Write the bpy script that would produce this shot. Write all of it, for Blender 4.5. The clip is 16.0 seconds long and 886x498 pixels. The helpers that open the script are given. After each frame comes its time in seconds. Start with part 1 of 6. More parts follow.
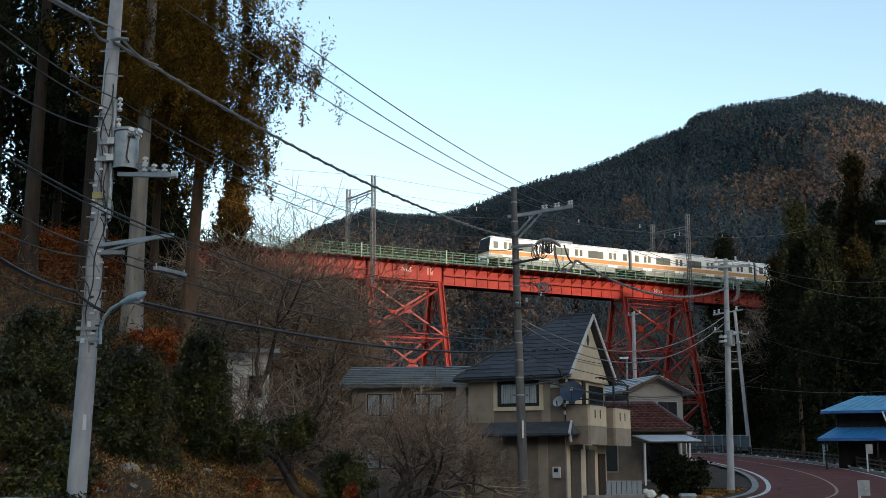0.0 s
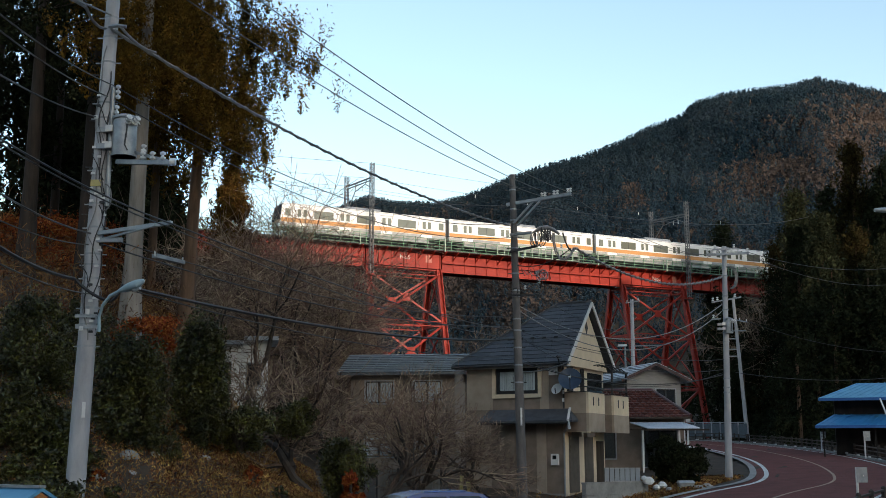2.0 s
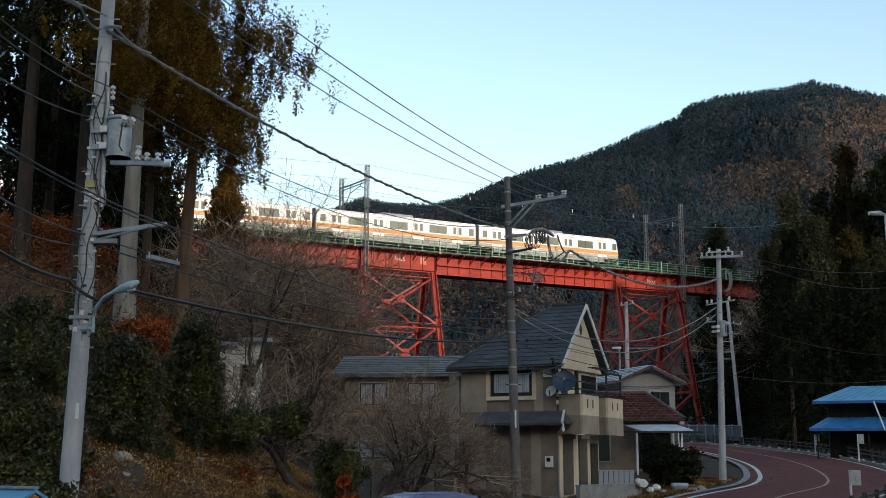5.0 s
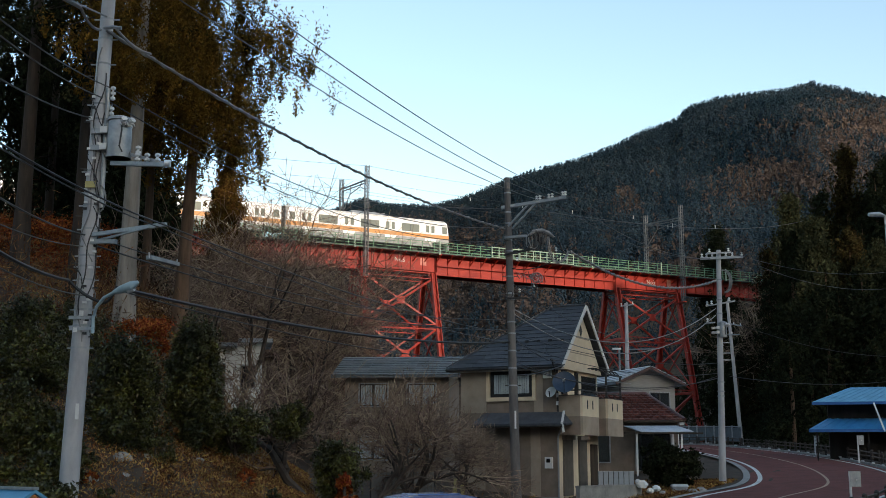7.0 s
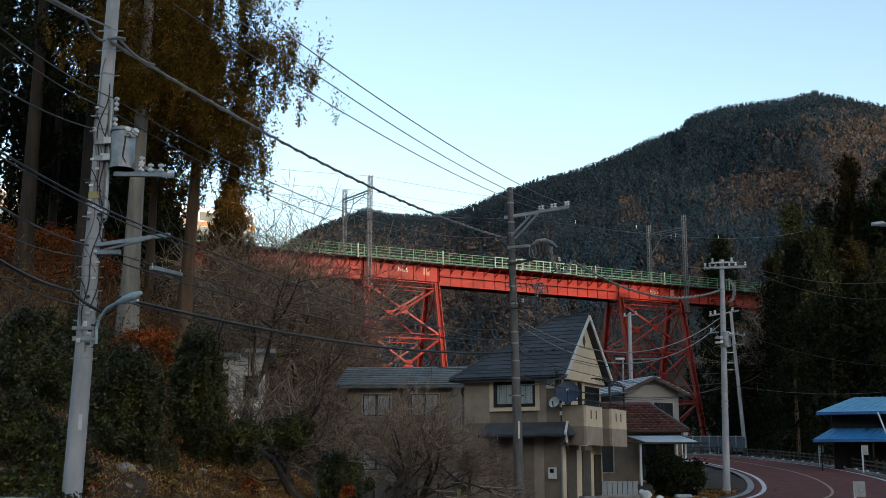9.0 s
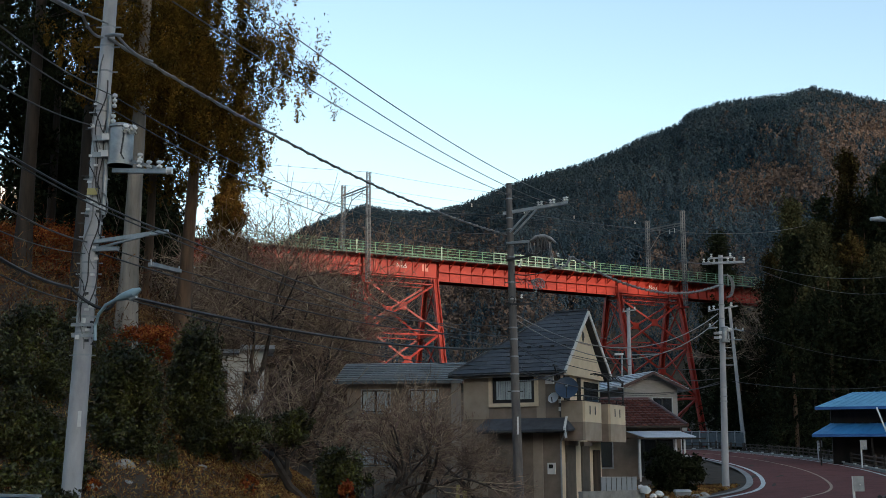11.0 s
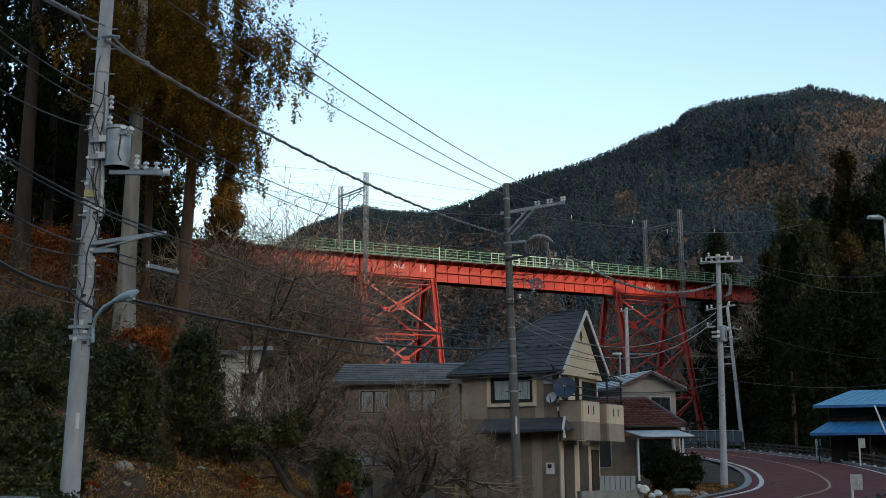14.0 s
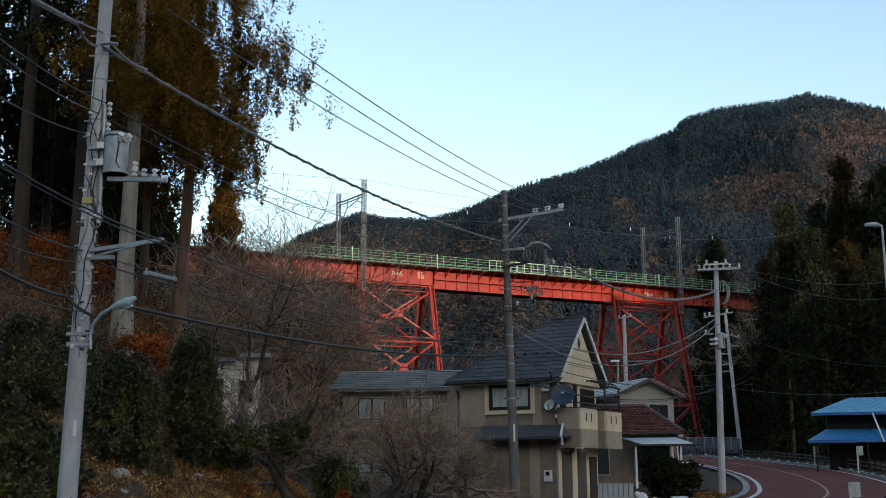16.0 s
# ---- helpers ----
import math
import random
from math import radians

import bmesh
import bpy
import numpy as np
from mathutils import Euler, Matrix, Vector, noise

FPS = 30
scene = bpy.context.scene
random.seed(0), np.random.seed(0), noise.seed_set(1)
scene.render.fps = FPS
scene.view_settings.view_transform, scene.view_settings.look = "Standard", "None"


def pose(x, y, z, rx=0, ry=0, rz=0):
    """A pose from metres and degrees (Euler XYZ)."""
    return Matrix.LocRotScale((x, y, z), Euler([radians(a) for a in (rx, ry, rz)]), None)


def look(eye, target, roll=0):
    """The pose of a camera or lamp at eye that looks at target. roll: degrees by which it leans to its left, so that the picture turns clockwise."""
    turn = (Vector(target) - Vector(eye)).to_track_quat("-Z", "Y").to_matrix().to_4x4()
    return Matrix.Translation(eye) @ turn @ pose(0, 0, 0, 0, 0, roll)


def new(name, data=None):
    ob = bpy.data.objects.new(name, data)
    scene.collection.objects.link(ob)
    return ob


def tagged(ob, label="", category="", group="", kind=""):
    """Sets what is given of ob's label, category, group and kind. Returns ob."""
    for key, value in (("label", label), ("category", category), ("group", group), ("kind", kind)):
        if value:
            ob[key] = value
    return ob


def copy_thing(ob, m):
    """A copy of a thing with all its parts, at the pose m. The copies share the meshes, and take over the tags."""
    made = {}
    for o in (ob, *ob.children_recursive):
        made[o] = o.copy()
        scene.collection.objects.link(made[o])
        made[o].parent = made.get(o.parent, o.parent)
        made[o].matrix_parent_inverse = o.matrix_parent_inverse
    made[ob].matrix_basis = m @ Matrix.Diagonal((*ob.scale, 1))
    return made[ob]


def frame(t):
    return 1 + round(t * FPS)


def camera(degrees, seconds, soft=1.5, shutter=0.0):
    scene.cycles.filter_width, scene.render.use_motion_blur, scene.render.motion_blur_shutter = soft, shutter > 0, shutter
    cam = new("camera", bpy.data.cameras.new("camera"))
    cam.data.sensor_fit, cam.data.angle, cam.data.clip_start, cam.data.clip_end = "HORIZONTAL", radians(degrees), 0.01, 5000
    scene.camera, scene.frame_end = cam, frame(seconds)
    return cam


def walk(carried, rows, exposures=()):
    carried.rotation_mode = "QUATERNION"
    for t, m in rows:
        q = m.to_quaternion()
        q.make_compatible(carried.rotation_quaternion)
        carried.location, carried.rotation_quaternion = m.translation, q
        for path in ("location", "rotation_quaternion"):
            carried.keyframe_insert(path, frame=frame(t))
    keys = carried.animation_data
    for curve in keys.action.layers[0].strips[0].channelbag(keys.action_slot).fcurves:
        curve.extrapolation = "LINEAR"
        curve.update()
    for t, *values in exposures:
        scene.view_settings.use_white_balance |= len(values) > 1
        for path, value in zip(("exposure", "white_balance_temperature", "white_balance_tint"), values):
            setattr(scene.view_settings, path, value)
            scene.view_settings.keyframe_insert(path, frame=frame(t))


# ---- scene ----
EYE = (0, 0, 1.75)
cam = camera(42.0, 16.0, soft=0.7)
TURNS = (
    (0, 100.723, 0.035, 0.379),
    (0.5, 100.667, -0.097, 0.398),
    (1, 100.695, 0.024, 0.284),
    (1.5, 100.476, -0.015, 0.323),
    (2, 100.108, 0.054, 0.312),
    (2.5, 100.034, -0.001, 0.193),
    (3, 100.116, 0.021, 0.110),
    (3.5, 100.105, -0.000, -0.000),
    (4, 100.108, -0.070, 0.055),
    (6.5, 100.364, -0.056, -0.028),
    (7, 100.248, -0.107, 0.015),
    (7.5, 100.149, -0.036, 0.022),
    (8, 100.405, -0.055, -0.013),
    (8.5, 100.578, -0.009, 0.067),
    (9, 100.744, -0.061, 0.180),
    (11.5, 100.438, 0.140, 0.118),
    (12, 100.334, 0.199, 0.097),
    (12.5, 100.287, 0.210, 0.044),
    (13, 100.243, 0.305, 0.018),
    (13.5, 100.406, 0.293, 0.018),
    (14, 100.556, 0.349, 0.073),
    (14.5, 100.614, 0.330, 0.113),
    (15, 100.703, 0.312, 0.093),
    (15.5, 100.873, 0.307, 0.055),
    (16, 100.907, 0.326, -0.034),
)
walk(cam, [(t, pose(*EYE, rx, ry, rz)) for t, rx, ry, rz in TURNS], exposures=[(0.0, 1.25, 6700, 9), (16.0, 1.25, 6700, 9)])

# ---- light: a low winter sun behind the unseen added hill, clear sky ----
SUN_AZ, SUN_EL = radians(155), radians(9.0)   # azimuth clockwise from +y
world = bpy.data.worlds.new("sky")
scene.world = world
world.use_nodes = True
wn = world.node_tree
sky = wn.nodes.new("ShaderNodeTexSky")
sky.sky_type, sky.sun_disc = "NISHITA", False
sky.sun_elevation, sky.sun_rotation = SUN_EL, SUN_AZ
sky.air_density, sky.dust_density, sky.ozone_density = 1.0, 0.9, 1.1
wn.nodes["Background"].inputs["Strength"].default_value = 0.15
wn.links.new(sky.outputs[0], wn.nodes["Background"].inputs["Color"])
sun = new("sun", bpy.data.lights.new("sun", "SUN"))
sun.data.energy, sun.data.angle, sun.data.color = 1.6, radians(0.6), (1.0, 0.85, 0.73)
sun_from = Vector((math.sin(SUN_AZ) * math.cos(SUN_EL), math.cos(SUN_AZ) * math.cos(SUN_EL), math.sin(SUN_EL)))
sun.matrix_world = look(sun_from * 400, (0, 0, 0))


# ---- materials ----
def material(name, dark, light, scale=4.0, rough=0.8, metal=0.0, bump=0.0, fine=None, stain=0.25, spread=0.0, stretch=(1, 1, 1), coords="Object", spec=0.4, island=0.0):
    """Two-scale noise between two colours, a finer grain in the bump, large faint stains, and a random shift per object or per island."""
    m = bpy.data.materials.new(name)
    m.use_nodes = True
    nt = m.node_tree
    n, ln = nt.nodes, nt.links
    b = n["Principled BSDF"]
    tc = n.new("ShaderNodeTexCoord")
    mp = n.new("ShaderNodeMapping")
    mp.inputs["Scale"].default_value = stretch
    ln.new(tc.outputs[coords], mp.inputs["Vector"])
    n1 = n.new("ShaderNodeTexNoise")
    n1.inputs["Scale"].default_value, n1.inputs["Detail"].default_value, n1.inputs["Roughness"].default_value = scale, 6, 0.65
    n2 = n.new("ShaderNodeTexNoise")
    n2.inputs["Scale"].default_value, n2.inputs["Detail"].default_value = scale * 0.13, 3
    ln.new(mp.outputs[0], n1.inputs["Vector"])
    ln.new(mp.outputs[0], n2.inputs["Vector"])
    ramp = n.new("ShaderNodeValToRGB")
    ramp.color_ramp.elements[0].position, ramp.color_ramp.elements[1].position = 0.32, 0.68
    ramp.color_ramp.elements[0].color, ramp.color_ramp.elements[1].color = (*dark, 1), (*light, 1)
    ln.new(n1.outputs["Fac"], ramp.inputs["Fac"])
    mix = n.new("ShaderNodeMix")
    mix.data_type, mix.blend_type = "RGBA", "MULTIPLY"
    mix.inputs["Factor"].default_value = stain
    ln.new(ramp.outputs["Color"], mix.inputs["A"])
    r2 = n.new("ShaderNodeValToRGB")
    r2.color_ramp.elements[0].position, r2.color_ramp.elements[1].position = 0.35, 0.65
    r2.color_ramp.elements[0].color, r2.color_ramp.elements[1].color = (0.25, 0.24, 0.22, 1), (1, 1, 1, 1)
    ln.new(n2.outputs["Fac"], r2.inputs["Fac"])
    ln.new(r2.outputs["Color"], mix.inputs["B"])
    out = mix.outputs["Result"]
    if spread or island:
        hsv = n.new("ShaderNodeHueSaturation")
        mr = n.new("ShaderNodeMapRange")
        amount = max(spread, island)
        mr.inputs["To Min"].default_value, mr.inputs["To Max"].default_value = 1 - amount, 1 + amount
        if island:
            geo = n.new("ShaderNodeNewGeometry")
            ln.new(geo.outputs["Random Per Island"], mr.inputs["Value"])
            mh = n.new("ShaderNodeMapRange")
            mh.inputs["To Min"].default_value, mh.inputs["To Max"].default_value = 0.5 - 0.05 * island, 0.5 + 0.05 * island
            ln.new(geo.outputs["Random Per Island"], mh.inputs["Value"])
            ln.new(mh.outputs[0], hsv.inputs["Hue"])
        else:
            oi = n.new("ShaderNodeObjectInfo")
            ln.new(oi.outputs["Random"], mr.inputs["Value"])
        ln.new(mr.outputs[0], hsv.inputs["Value"])
        ln.new(out, hsv.inputs["Color"])
        out = hsv.outputs["Color"]
    ln.new(out, b.inputs["Base Color"])
    b.inputs["Roughness"].default_value, b.inputs["Metallic"].default_value = rough, metal
    b.inputs["Specular IOR Level"].default_value = spec
    if bump:
        bp = n.new("ShaderNodeBump")
        bp.inputs["Strength"].default_value = bump
        bp.inputs["Distance"].default_value = 0.02
        n3 = n.new("ShaderNodeTexNoise")
        n3.inputs["Scale"].default_value, n3.inputs["Detail"].default_value = fine or scale * 6, 4
        ln.new(mp.outputs[0], n3.inputs["Vector"])
        ln.new(n3.outputs["Fac"], bp.inputs["Height"])
        ln.new(bp.outputs[0], b.inputs["Normal"])
    return m


def glass(name, tint, rough=0.06, spec=0.9):
    m = bpy.data.materials.new(name)
    m.use_nodes = True
    b = m.node_tree.nodes["Principled BSDF"]
    b.inputs["Base Color"].default_value = (*tint, 1)
    b.inputs["Roughness"].default_value = rough
    b.inputs["Specular IOR Level"].default_value = spec
    return m


SOIL = material("hillside soil and litter", (0.026, 0.018, 0.011), (0.085, 0.055, 0.032), 0.9, 0.95, bump=0.6, stain=0.4)
ASPHALT = material("reddish worn asphalt", (0.105, 0.030, 0.024), (0.17, 0.053, 0.043), 1.2, 0.85, bump=0.3, fine=60, stain=0.15, spec=0.2)
LINE = material("worn white road paint", (0.5, 0.5, 0.48), (0.78, 0.78, 0.75), 3, 0.6)
LINE_WORN = material("faded cream road paint", (0.30, 0.19, 0.12), (0.48, 0.34, 0.23), 3, 0.7)
CONCRETE = material("grey concrete", (0.22, 0.22, 0.21), (0.38, 0.37, 0.35), 2.5, 0.85, bump=0.3)
POLE = material("weathered pole concrete", (0.36, 0.36, 0.375), (0.56, 0.56, 0.57), 3, 0.75, bump=0.2, stretch=(1, 1, 0.3))
POLE_DARK = material("dark stained pole concrete", (0.11, 0.10, 0.095), (0.21, 0.19, 0.18), 3, 0.8, bump=0.2, stretch=(1, 1, 0.3))
STEEL = material("galvanised steel", (0.28, 0.30, 0.32), (0.45, 0.47, 0.48), 5, 0.5, metal=0.6)
MASTGREY = material("weathered mast steel", (0.09, 0.095, 0.10), (0.18, 0.185, 0.19), 4, 0.7)
DARKSTEEL = material("dark weathered steel", (0.03, 0.03, 0.032), (0.07, 0.07, 0.07), 4, 0.6, metal=0.3)
RED = material("orange red bridge paint", (0.27, 0.017, 0.008), (0.40, 0.034, 0.017), 0.7, 0.5, bump=0.1, stain=0.35)
GREEN = material("green rail paint", (0.075, 0.18, 0.105), (0.15, 0.29, 0.18), 1.2, 0.5)
WHITE = material("white train body", (0.80, 0.79, 0.75), (0.86, 0.85, 0.82), 1.0, 0.3, stain=0.06)
ORANGE = material("orange train stripe", (0.56, 0.26, 0.085), (0.64, 0.32, 0.12), 1.0, 0.35, stain=0.1)
ROOFGREY = material("grey train roof", (0.30, 0.30, 0.30), (0.45, 0.45, 0.44), 1.5, 0.6)
ORANGE_DULL = material("dull orange door stripe", (0.50, 0.25, 0.10), (0.58, 0.31, 0.13), 1.0, 0.4, stain=0.1)
BLACK = material("black rubber", (0.012, 0.012, 0.012), (0.03, 0.03, 0.03), 3, 0.6)
PANE = glass("dark window glass", (0.02, 0.024, 0.028))
CABPANE = glass("black cab glass", (0.006, 0.008, 0.012), 0.5, 0.06)
# the windows' grey-green reflection is put into the glass colour
TRAINPANE = glass("train glass with reflection in the colour", (0.13, 0.135, 0.105), 0.12)
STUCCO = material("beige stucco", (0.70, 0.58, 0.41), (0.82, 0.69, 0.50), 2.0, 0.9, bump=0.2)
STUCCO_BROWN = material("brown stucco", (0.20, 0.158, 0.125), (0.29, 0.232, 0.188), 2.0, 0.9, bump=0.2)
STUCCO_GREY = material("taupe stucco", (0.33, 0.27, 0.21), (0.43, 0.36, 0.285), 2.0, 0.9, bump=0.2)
SLATE = material("blue grey slate", (0.045, 0.052, 0.063), (0.085, 0.093, 0.108), 3.0, 0.55, bump=0.2, spread=0.25)
TILE_RED = material("brown red clay tile", (0.10, 0.040, 0.034), (0.22, 0.092, 0.078), 3.0, 0.4, spread=0.35)
TILE_GREY = material("grey clay tile", (0.10, 0.11, 0.12), (0.19, 0.20, 0.21), 3.0, 0.5, spread=0.25)
BLUE = material("light blue painted sheet metal", (0.075, 0.27, 0.45), (0.14, 0.40, 0.60), 1.5, 0.45, stain=0.2)
BLUE_DEEP = material("deep blue painted sheet metal", (0.025, 0.17, 0.40), (0.05, 0.25, 0.52), 1.5, 0.45, stain=0.2)
BOARD_BLACK = material("near-black wall boards", (0.010, 0.008, 0.007), (0.028, 0.022, 0.018), 3, 0.9, stretch=(1, 1, 0.2))
CREAM = material("cream plaster", (0.68, 0.68, 0.66), (0.80, 0.80, 0.78), 2, 0.85)
WOOD = material("dark weathered wood", (0.035, 0.025, 0.018), (0.09, 0.065, 0.045), 3, 0.85, stretch=(1, 1, 0.2))
WOODRED = material("red brown stained board", (0.08, 0.045, 0.042), (0.14, 0.085, 0.075), 3, 0.8)
FROST = material("grey translucent fence panel", (0.26, 0.30, 0.33), (0.38, 0.42, 0.45), 3, 0.4)
BARK_GREY = material("grey cedar bark", (0.15, 0.13, 0.11), (0.32, 0.285, 0.245), 5, 0.95, bump=0.8, fine=14, stretch=(1, 1, 0.12))
# bark inside the wood and crowns, with shade put into its colour
BARK_DARK = material("cedar bark darkened for shade", (0.02, 0.015, 0.012), (0.06, 0.044, 0.034), 5, 0.95, bump=0.8, fine=14, stretch=(1, 1, 0.12))
BARK = material("red brown cedar bark", (0.07, 0.042, 0.026), (0.18, 0.11, 0.07), 5, 0.95, bump=0.8, fine=14, stretch=(1, 1, 0.12))
TWIG = material("bare grey brown twigs", (0.10, 0.066, 0.05), (0.44, 0.31, 0.23), 0.6, 0.95, island=0.6, spec=0.1)
TWIG_DARK = material("dark limb bark", (0.035, 0.027, 0.022), (0.10, 0.076, 0.06), 3, 0.95, bump=0.4)
CEDAR = material("cedar foliage", (0.010, 0.016, 0.006), (0.30, 0.16, 0.03), 0.75, 0.9, stain=0.6, island=0.18, spec=0.0)
CEDAR_BROWN = material("brownish cedar foliage", (0.03, 0.024, 0.009), (0.17, 0.085, 0.022), 0.6, 0.9, stain=0.3, island=0.4, spec=0.0)
# near-black foliage: the wood's inner shade is put into its colour
CEDAR_DARK = material("conifer foliage darkened for shade", (0.010, 0.015, 0.011), (0.042, 0.044, 0.021), 0.25, 0.9, stain=0.3, island=0.5, spec=0.0)
# shade of the overhanging trees is put into the dark leaf tone
LEAF = material("evergreen shrub leaves darkened for shade", (0.012, 0.017, 0.006), (0.12, 0.11, 0.026), 1.1, 0.38, stain=0.5, island=0.6, spec=0.3)
RUSTLEAF = material("rust red autumn leaves", (0.14, 0.035, 0.014), (0.40, 0.11, 0.035), 1.2, 0.9, island=0.4, spec=0.0)
DRYGRASS = material("dry grass", (0.03, 0.018, 0.010), (0.55, 0.28, 0.11), 0.9, 0.95, stain=0.7, island=0.7, spec=0.0)
# distance haze and missing sun are put into this dark blue tint
FOREST = material("distant conifer forest with haze in the colour", (0.008, 0.020, 0.032), (0.032, 0.050, 0.066), 0.03, 0.95, stain=0.4, island=0.2, spec=0.0)
FORESTBROWN = material("distant leafless forest", (0.055, 0.046, 0.044), (0.105, 0.084, 0.076), 0.05, 0.95, stain=0.3, island=0.12, spec=0.0)
CABLE = material("black cable sheath", (0.02, 0.02, 0.022), (0.05, 0.05, 0.052), 3, 0.5)
CABLE_GREY = material("grey stranded cable", (0.16, 0.16, 0.16), (0.30, 0.30, 0.30), 8, 0.5)
PORCELAIN = material("white porcelain", (0.70, 0.70, 0.68), (0.82, 0.82, 0.80), 4, 0.25)
LAMPBLUE = material("pale blue lamp paint", (0.30, 0.45, 0.52), (0.42, 0.56, 0.62), 4, 0.45)


# ---- mesh building ----
class Shape:
    """Vertices and faces gathered for one mesh."""

    def __init__(self):
        self.v, self.f = [], []

    def face(self, *pts):
        i = len(self.v)
        self.v += [tuple(p) for p in pts]
        self.f.append(tuple(range(i, i + len(pts))))
        return self

    def hexa(self, p):
        """A block from its lower and its upper four corners, its faces turned outwards."""
        p, i = [Vector(q) for q in p], len(self.v)
        if (p[1] - p[0]).cross(p[3] - p[0]).dot(p[4] - p[0]) < 0:
            p = p[3::-1] + p[:3:-1]
        self.v += [tuple(q) for q in p]
        self.f += [tuple(i + k for k in q) for q in ((3, 2, 1, 0), (4, 5, 6, 7), (0, 1, 5, 4), (1, 2, 6, 5), (2, 3, 7, 6), (3, 0, 4, 7))]
        return self

    def box(self, x0, x1, y0, y1, z0, z1):
        return self.hexa([(x0, y0, z0), (x1, y0, z0), (x1, y1, z0), (x0, y1, z0), (x0, y0, z1), (x1, y0, z1), (x1, y1, z1), (x0, y1, z1)])

    def beam(self, p, q, w, h=None):
        """A square bar from p to q."""
        p, q, h = Vector(p), Vector(q), h or w
        d = (q - p).normalized()
        up = Vector((0, 0, 1)) if abs(d.z) < 0.9 else Vector((0, 1, 0))
        s = d.cross(up).normalized()
        t = s.cross(d)
        c = [s * (i * w / 2) + t * (j * h / 2) for i, j in ((-1, -1), (1, -1), (1, 1), (-1, 1))]
        return self.hexa([p + k for k in c] + [q + k for k in c])

    def tube(self, pts, radii, n=8, cap=True):
        pts = [Vector(p) for p in pts]
        if not hasattr(radii, "__len__"):
            radii = [radii] * len(pts)
        base = len(self.v)
        for k, p in enumerate(pts):
            d = (pts[min(k + 1, len(pts) - 1)] - pts[max(k - 1, 0)]).normalized()
            up = Vector((0, 0, 1)) if abs(d.z) < 0.9 else Vector((0, 1, 0))
            s = d.cross(up).normalized()
            t = s.cross(d)
            for a in range(n):
                w = 2 * math.pi * a / n
                self.v.append(tuple(p + (s * math.cos(w) + t * math.sin(w)) * radii[k]))
        for k in range(len(pts) - 1):
            for a in range(n):
                b = (a + 1) % n
                self.f.append((base + k * n + b, base + k * n + a, base + (k + 1) * n + a, base + (k + 1) * n + b))
        if cap:
            self.f.append(tuple(base + a for a in range(n)))
            self.f.append(tuple(base + (len(pts) - 1) * n + a for a in range(n))[::-1])
        return self

    def prism(self, outline, axis, a, b):
        """An outline of (p, q) pairs pushed along an axis from a to b."""
        place = {"x": lambda p, q, t: (t, p, q), "y": lambda p, q, t: (p, t, q), "z": lambda p, q, t: (p, q, t)}[axis]
        turn = sum(p0 * q1 - p1 * q0 for (p0, q0), (p1, q1) in zip(outline, outline[1:] + outline[:1])) * (b - a)
        if (turn < 0) != (axis == "y"):
            outline = outline[::-1]
        i, k = len(self.v), len(outline)
        self.v += [place(p, q, a) for p, q in outline] + [place(p, q, b) for p, q in outline]
        self.f += [tuple(range(i, i + k))[::-1], tuple(range(i + k, i + 2 * k))]
        self.f += [(i + j, i + (j + 1) % k, i + k + (j + 1) % k, i + k + j) for j in range(k)]
        return self

    def mesh(self, name, mat, smooth=False):
        me = bpy.data.meshes.new(name)
        me.from_pydata(self.v, [], self.f)
        me.materials.append(mat)
        if smooth:
            me.shade_smooth()
            me.set_sharp_from_angle(angle=radians(40))
        me.update()
        return me


def part(name, shape, mat, parent=None, label="", smooth=False):
    ob = new(name, shape.mesh(name, mat, smooth))
    ob.parent = parent
    return tagged(ob, label)


def thing(name, m, label, category, group="", kind=""):
    ob = new(name)
    ob.matrix_basis = m
    return tagged(ob, label, category, group, kind)


def single(name, shape, mat, label, category, m=None, group="", kind="", smooth=False):
    ob = new(name, shape.mesh(name, mat, smooth))
    if m is not None:
        ob.matrix_basis = m
    return tagged(ob, label, category, group, kind)


def shared(name, mesh, parent, m, label=""):
    """One more piece on a mesh that alike pieces share."""
    ob = new(name, mesh)
    ob.parent = parent
    ob.matrix_basis = m
    return tagged(ob, label)


def quick_mesh(name, verts, faces, mat):
    """A mesh from numpy arrays: verts (n, 3), faces (m, 3 or 4)."""
    me = bpy.data.meshes.new(name)
    k = faces.shape[1]
    me.vertices.add(len(verts))
    me.vertices.foreach_set("co", np.ascontiguousarray(verts, dtype=np.float32).ravel())
    me.loops.add(faces.size)
    me.loops.foreach_set("vertex_index", np.ascontiguousarray(faces, dtype=np.int32).ravel())
    me.polygons.add(len(faces))
    me.polygons.foreach_set("loop_start", np.arange(0, faces.size, k, dtype=np.int32))
    me.update(calc_edges=True)
    me.materials.append(mat)
    return me


# ---- ground: one sheet round the viewpoint, out to the far ridges ----
def step(a, b, x):
    t = np.clip((x - a) / (b - a), 0, 1)
    return t * t * (3 - 2 * t)


RIDGE = ((-180, 6), (-60, 8), (-30, 9), (-14, 9.5), (-9, 10.2), (-7.0, 11.5), (-4.1, 12.65), (-2.8, 12.35), (-0.7, 12.35), (0.5, 12.6), (1.6, 13.0), (2.7, 13.45), (4.7, 14.15), (6.6, 14.55),
         (8.6, 15.2), (10.2, 15.9), (11.6, 16.3), (12.3, 16.85), (13.8, 17.25), (15.5, 17.35), (17.2, 17.4), (18.4, 17.6), (20.0, 17.15), (21.9, 16.5), (30, 14), (60, 9), (180, 6))
RIDGE_AZ = np.array([r[0] for r in RIDGE])
RIDGE_EL = np.array([r[1] for r in RIDGE])


def ridge_far(az):
    return 640 + 420 * (1 - step(-3, 5, az)) * step(-60, -20, az)


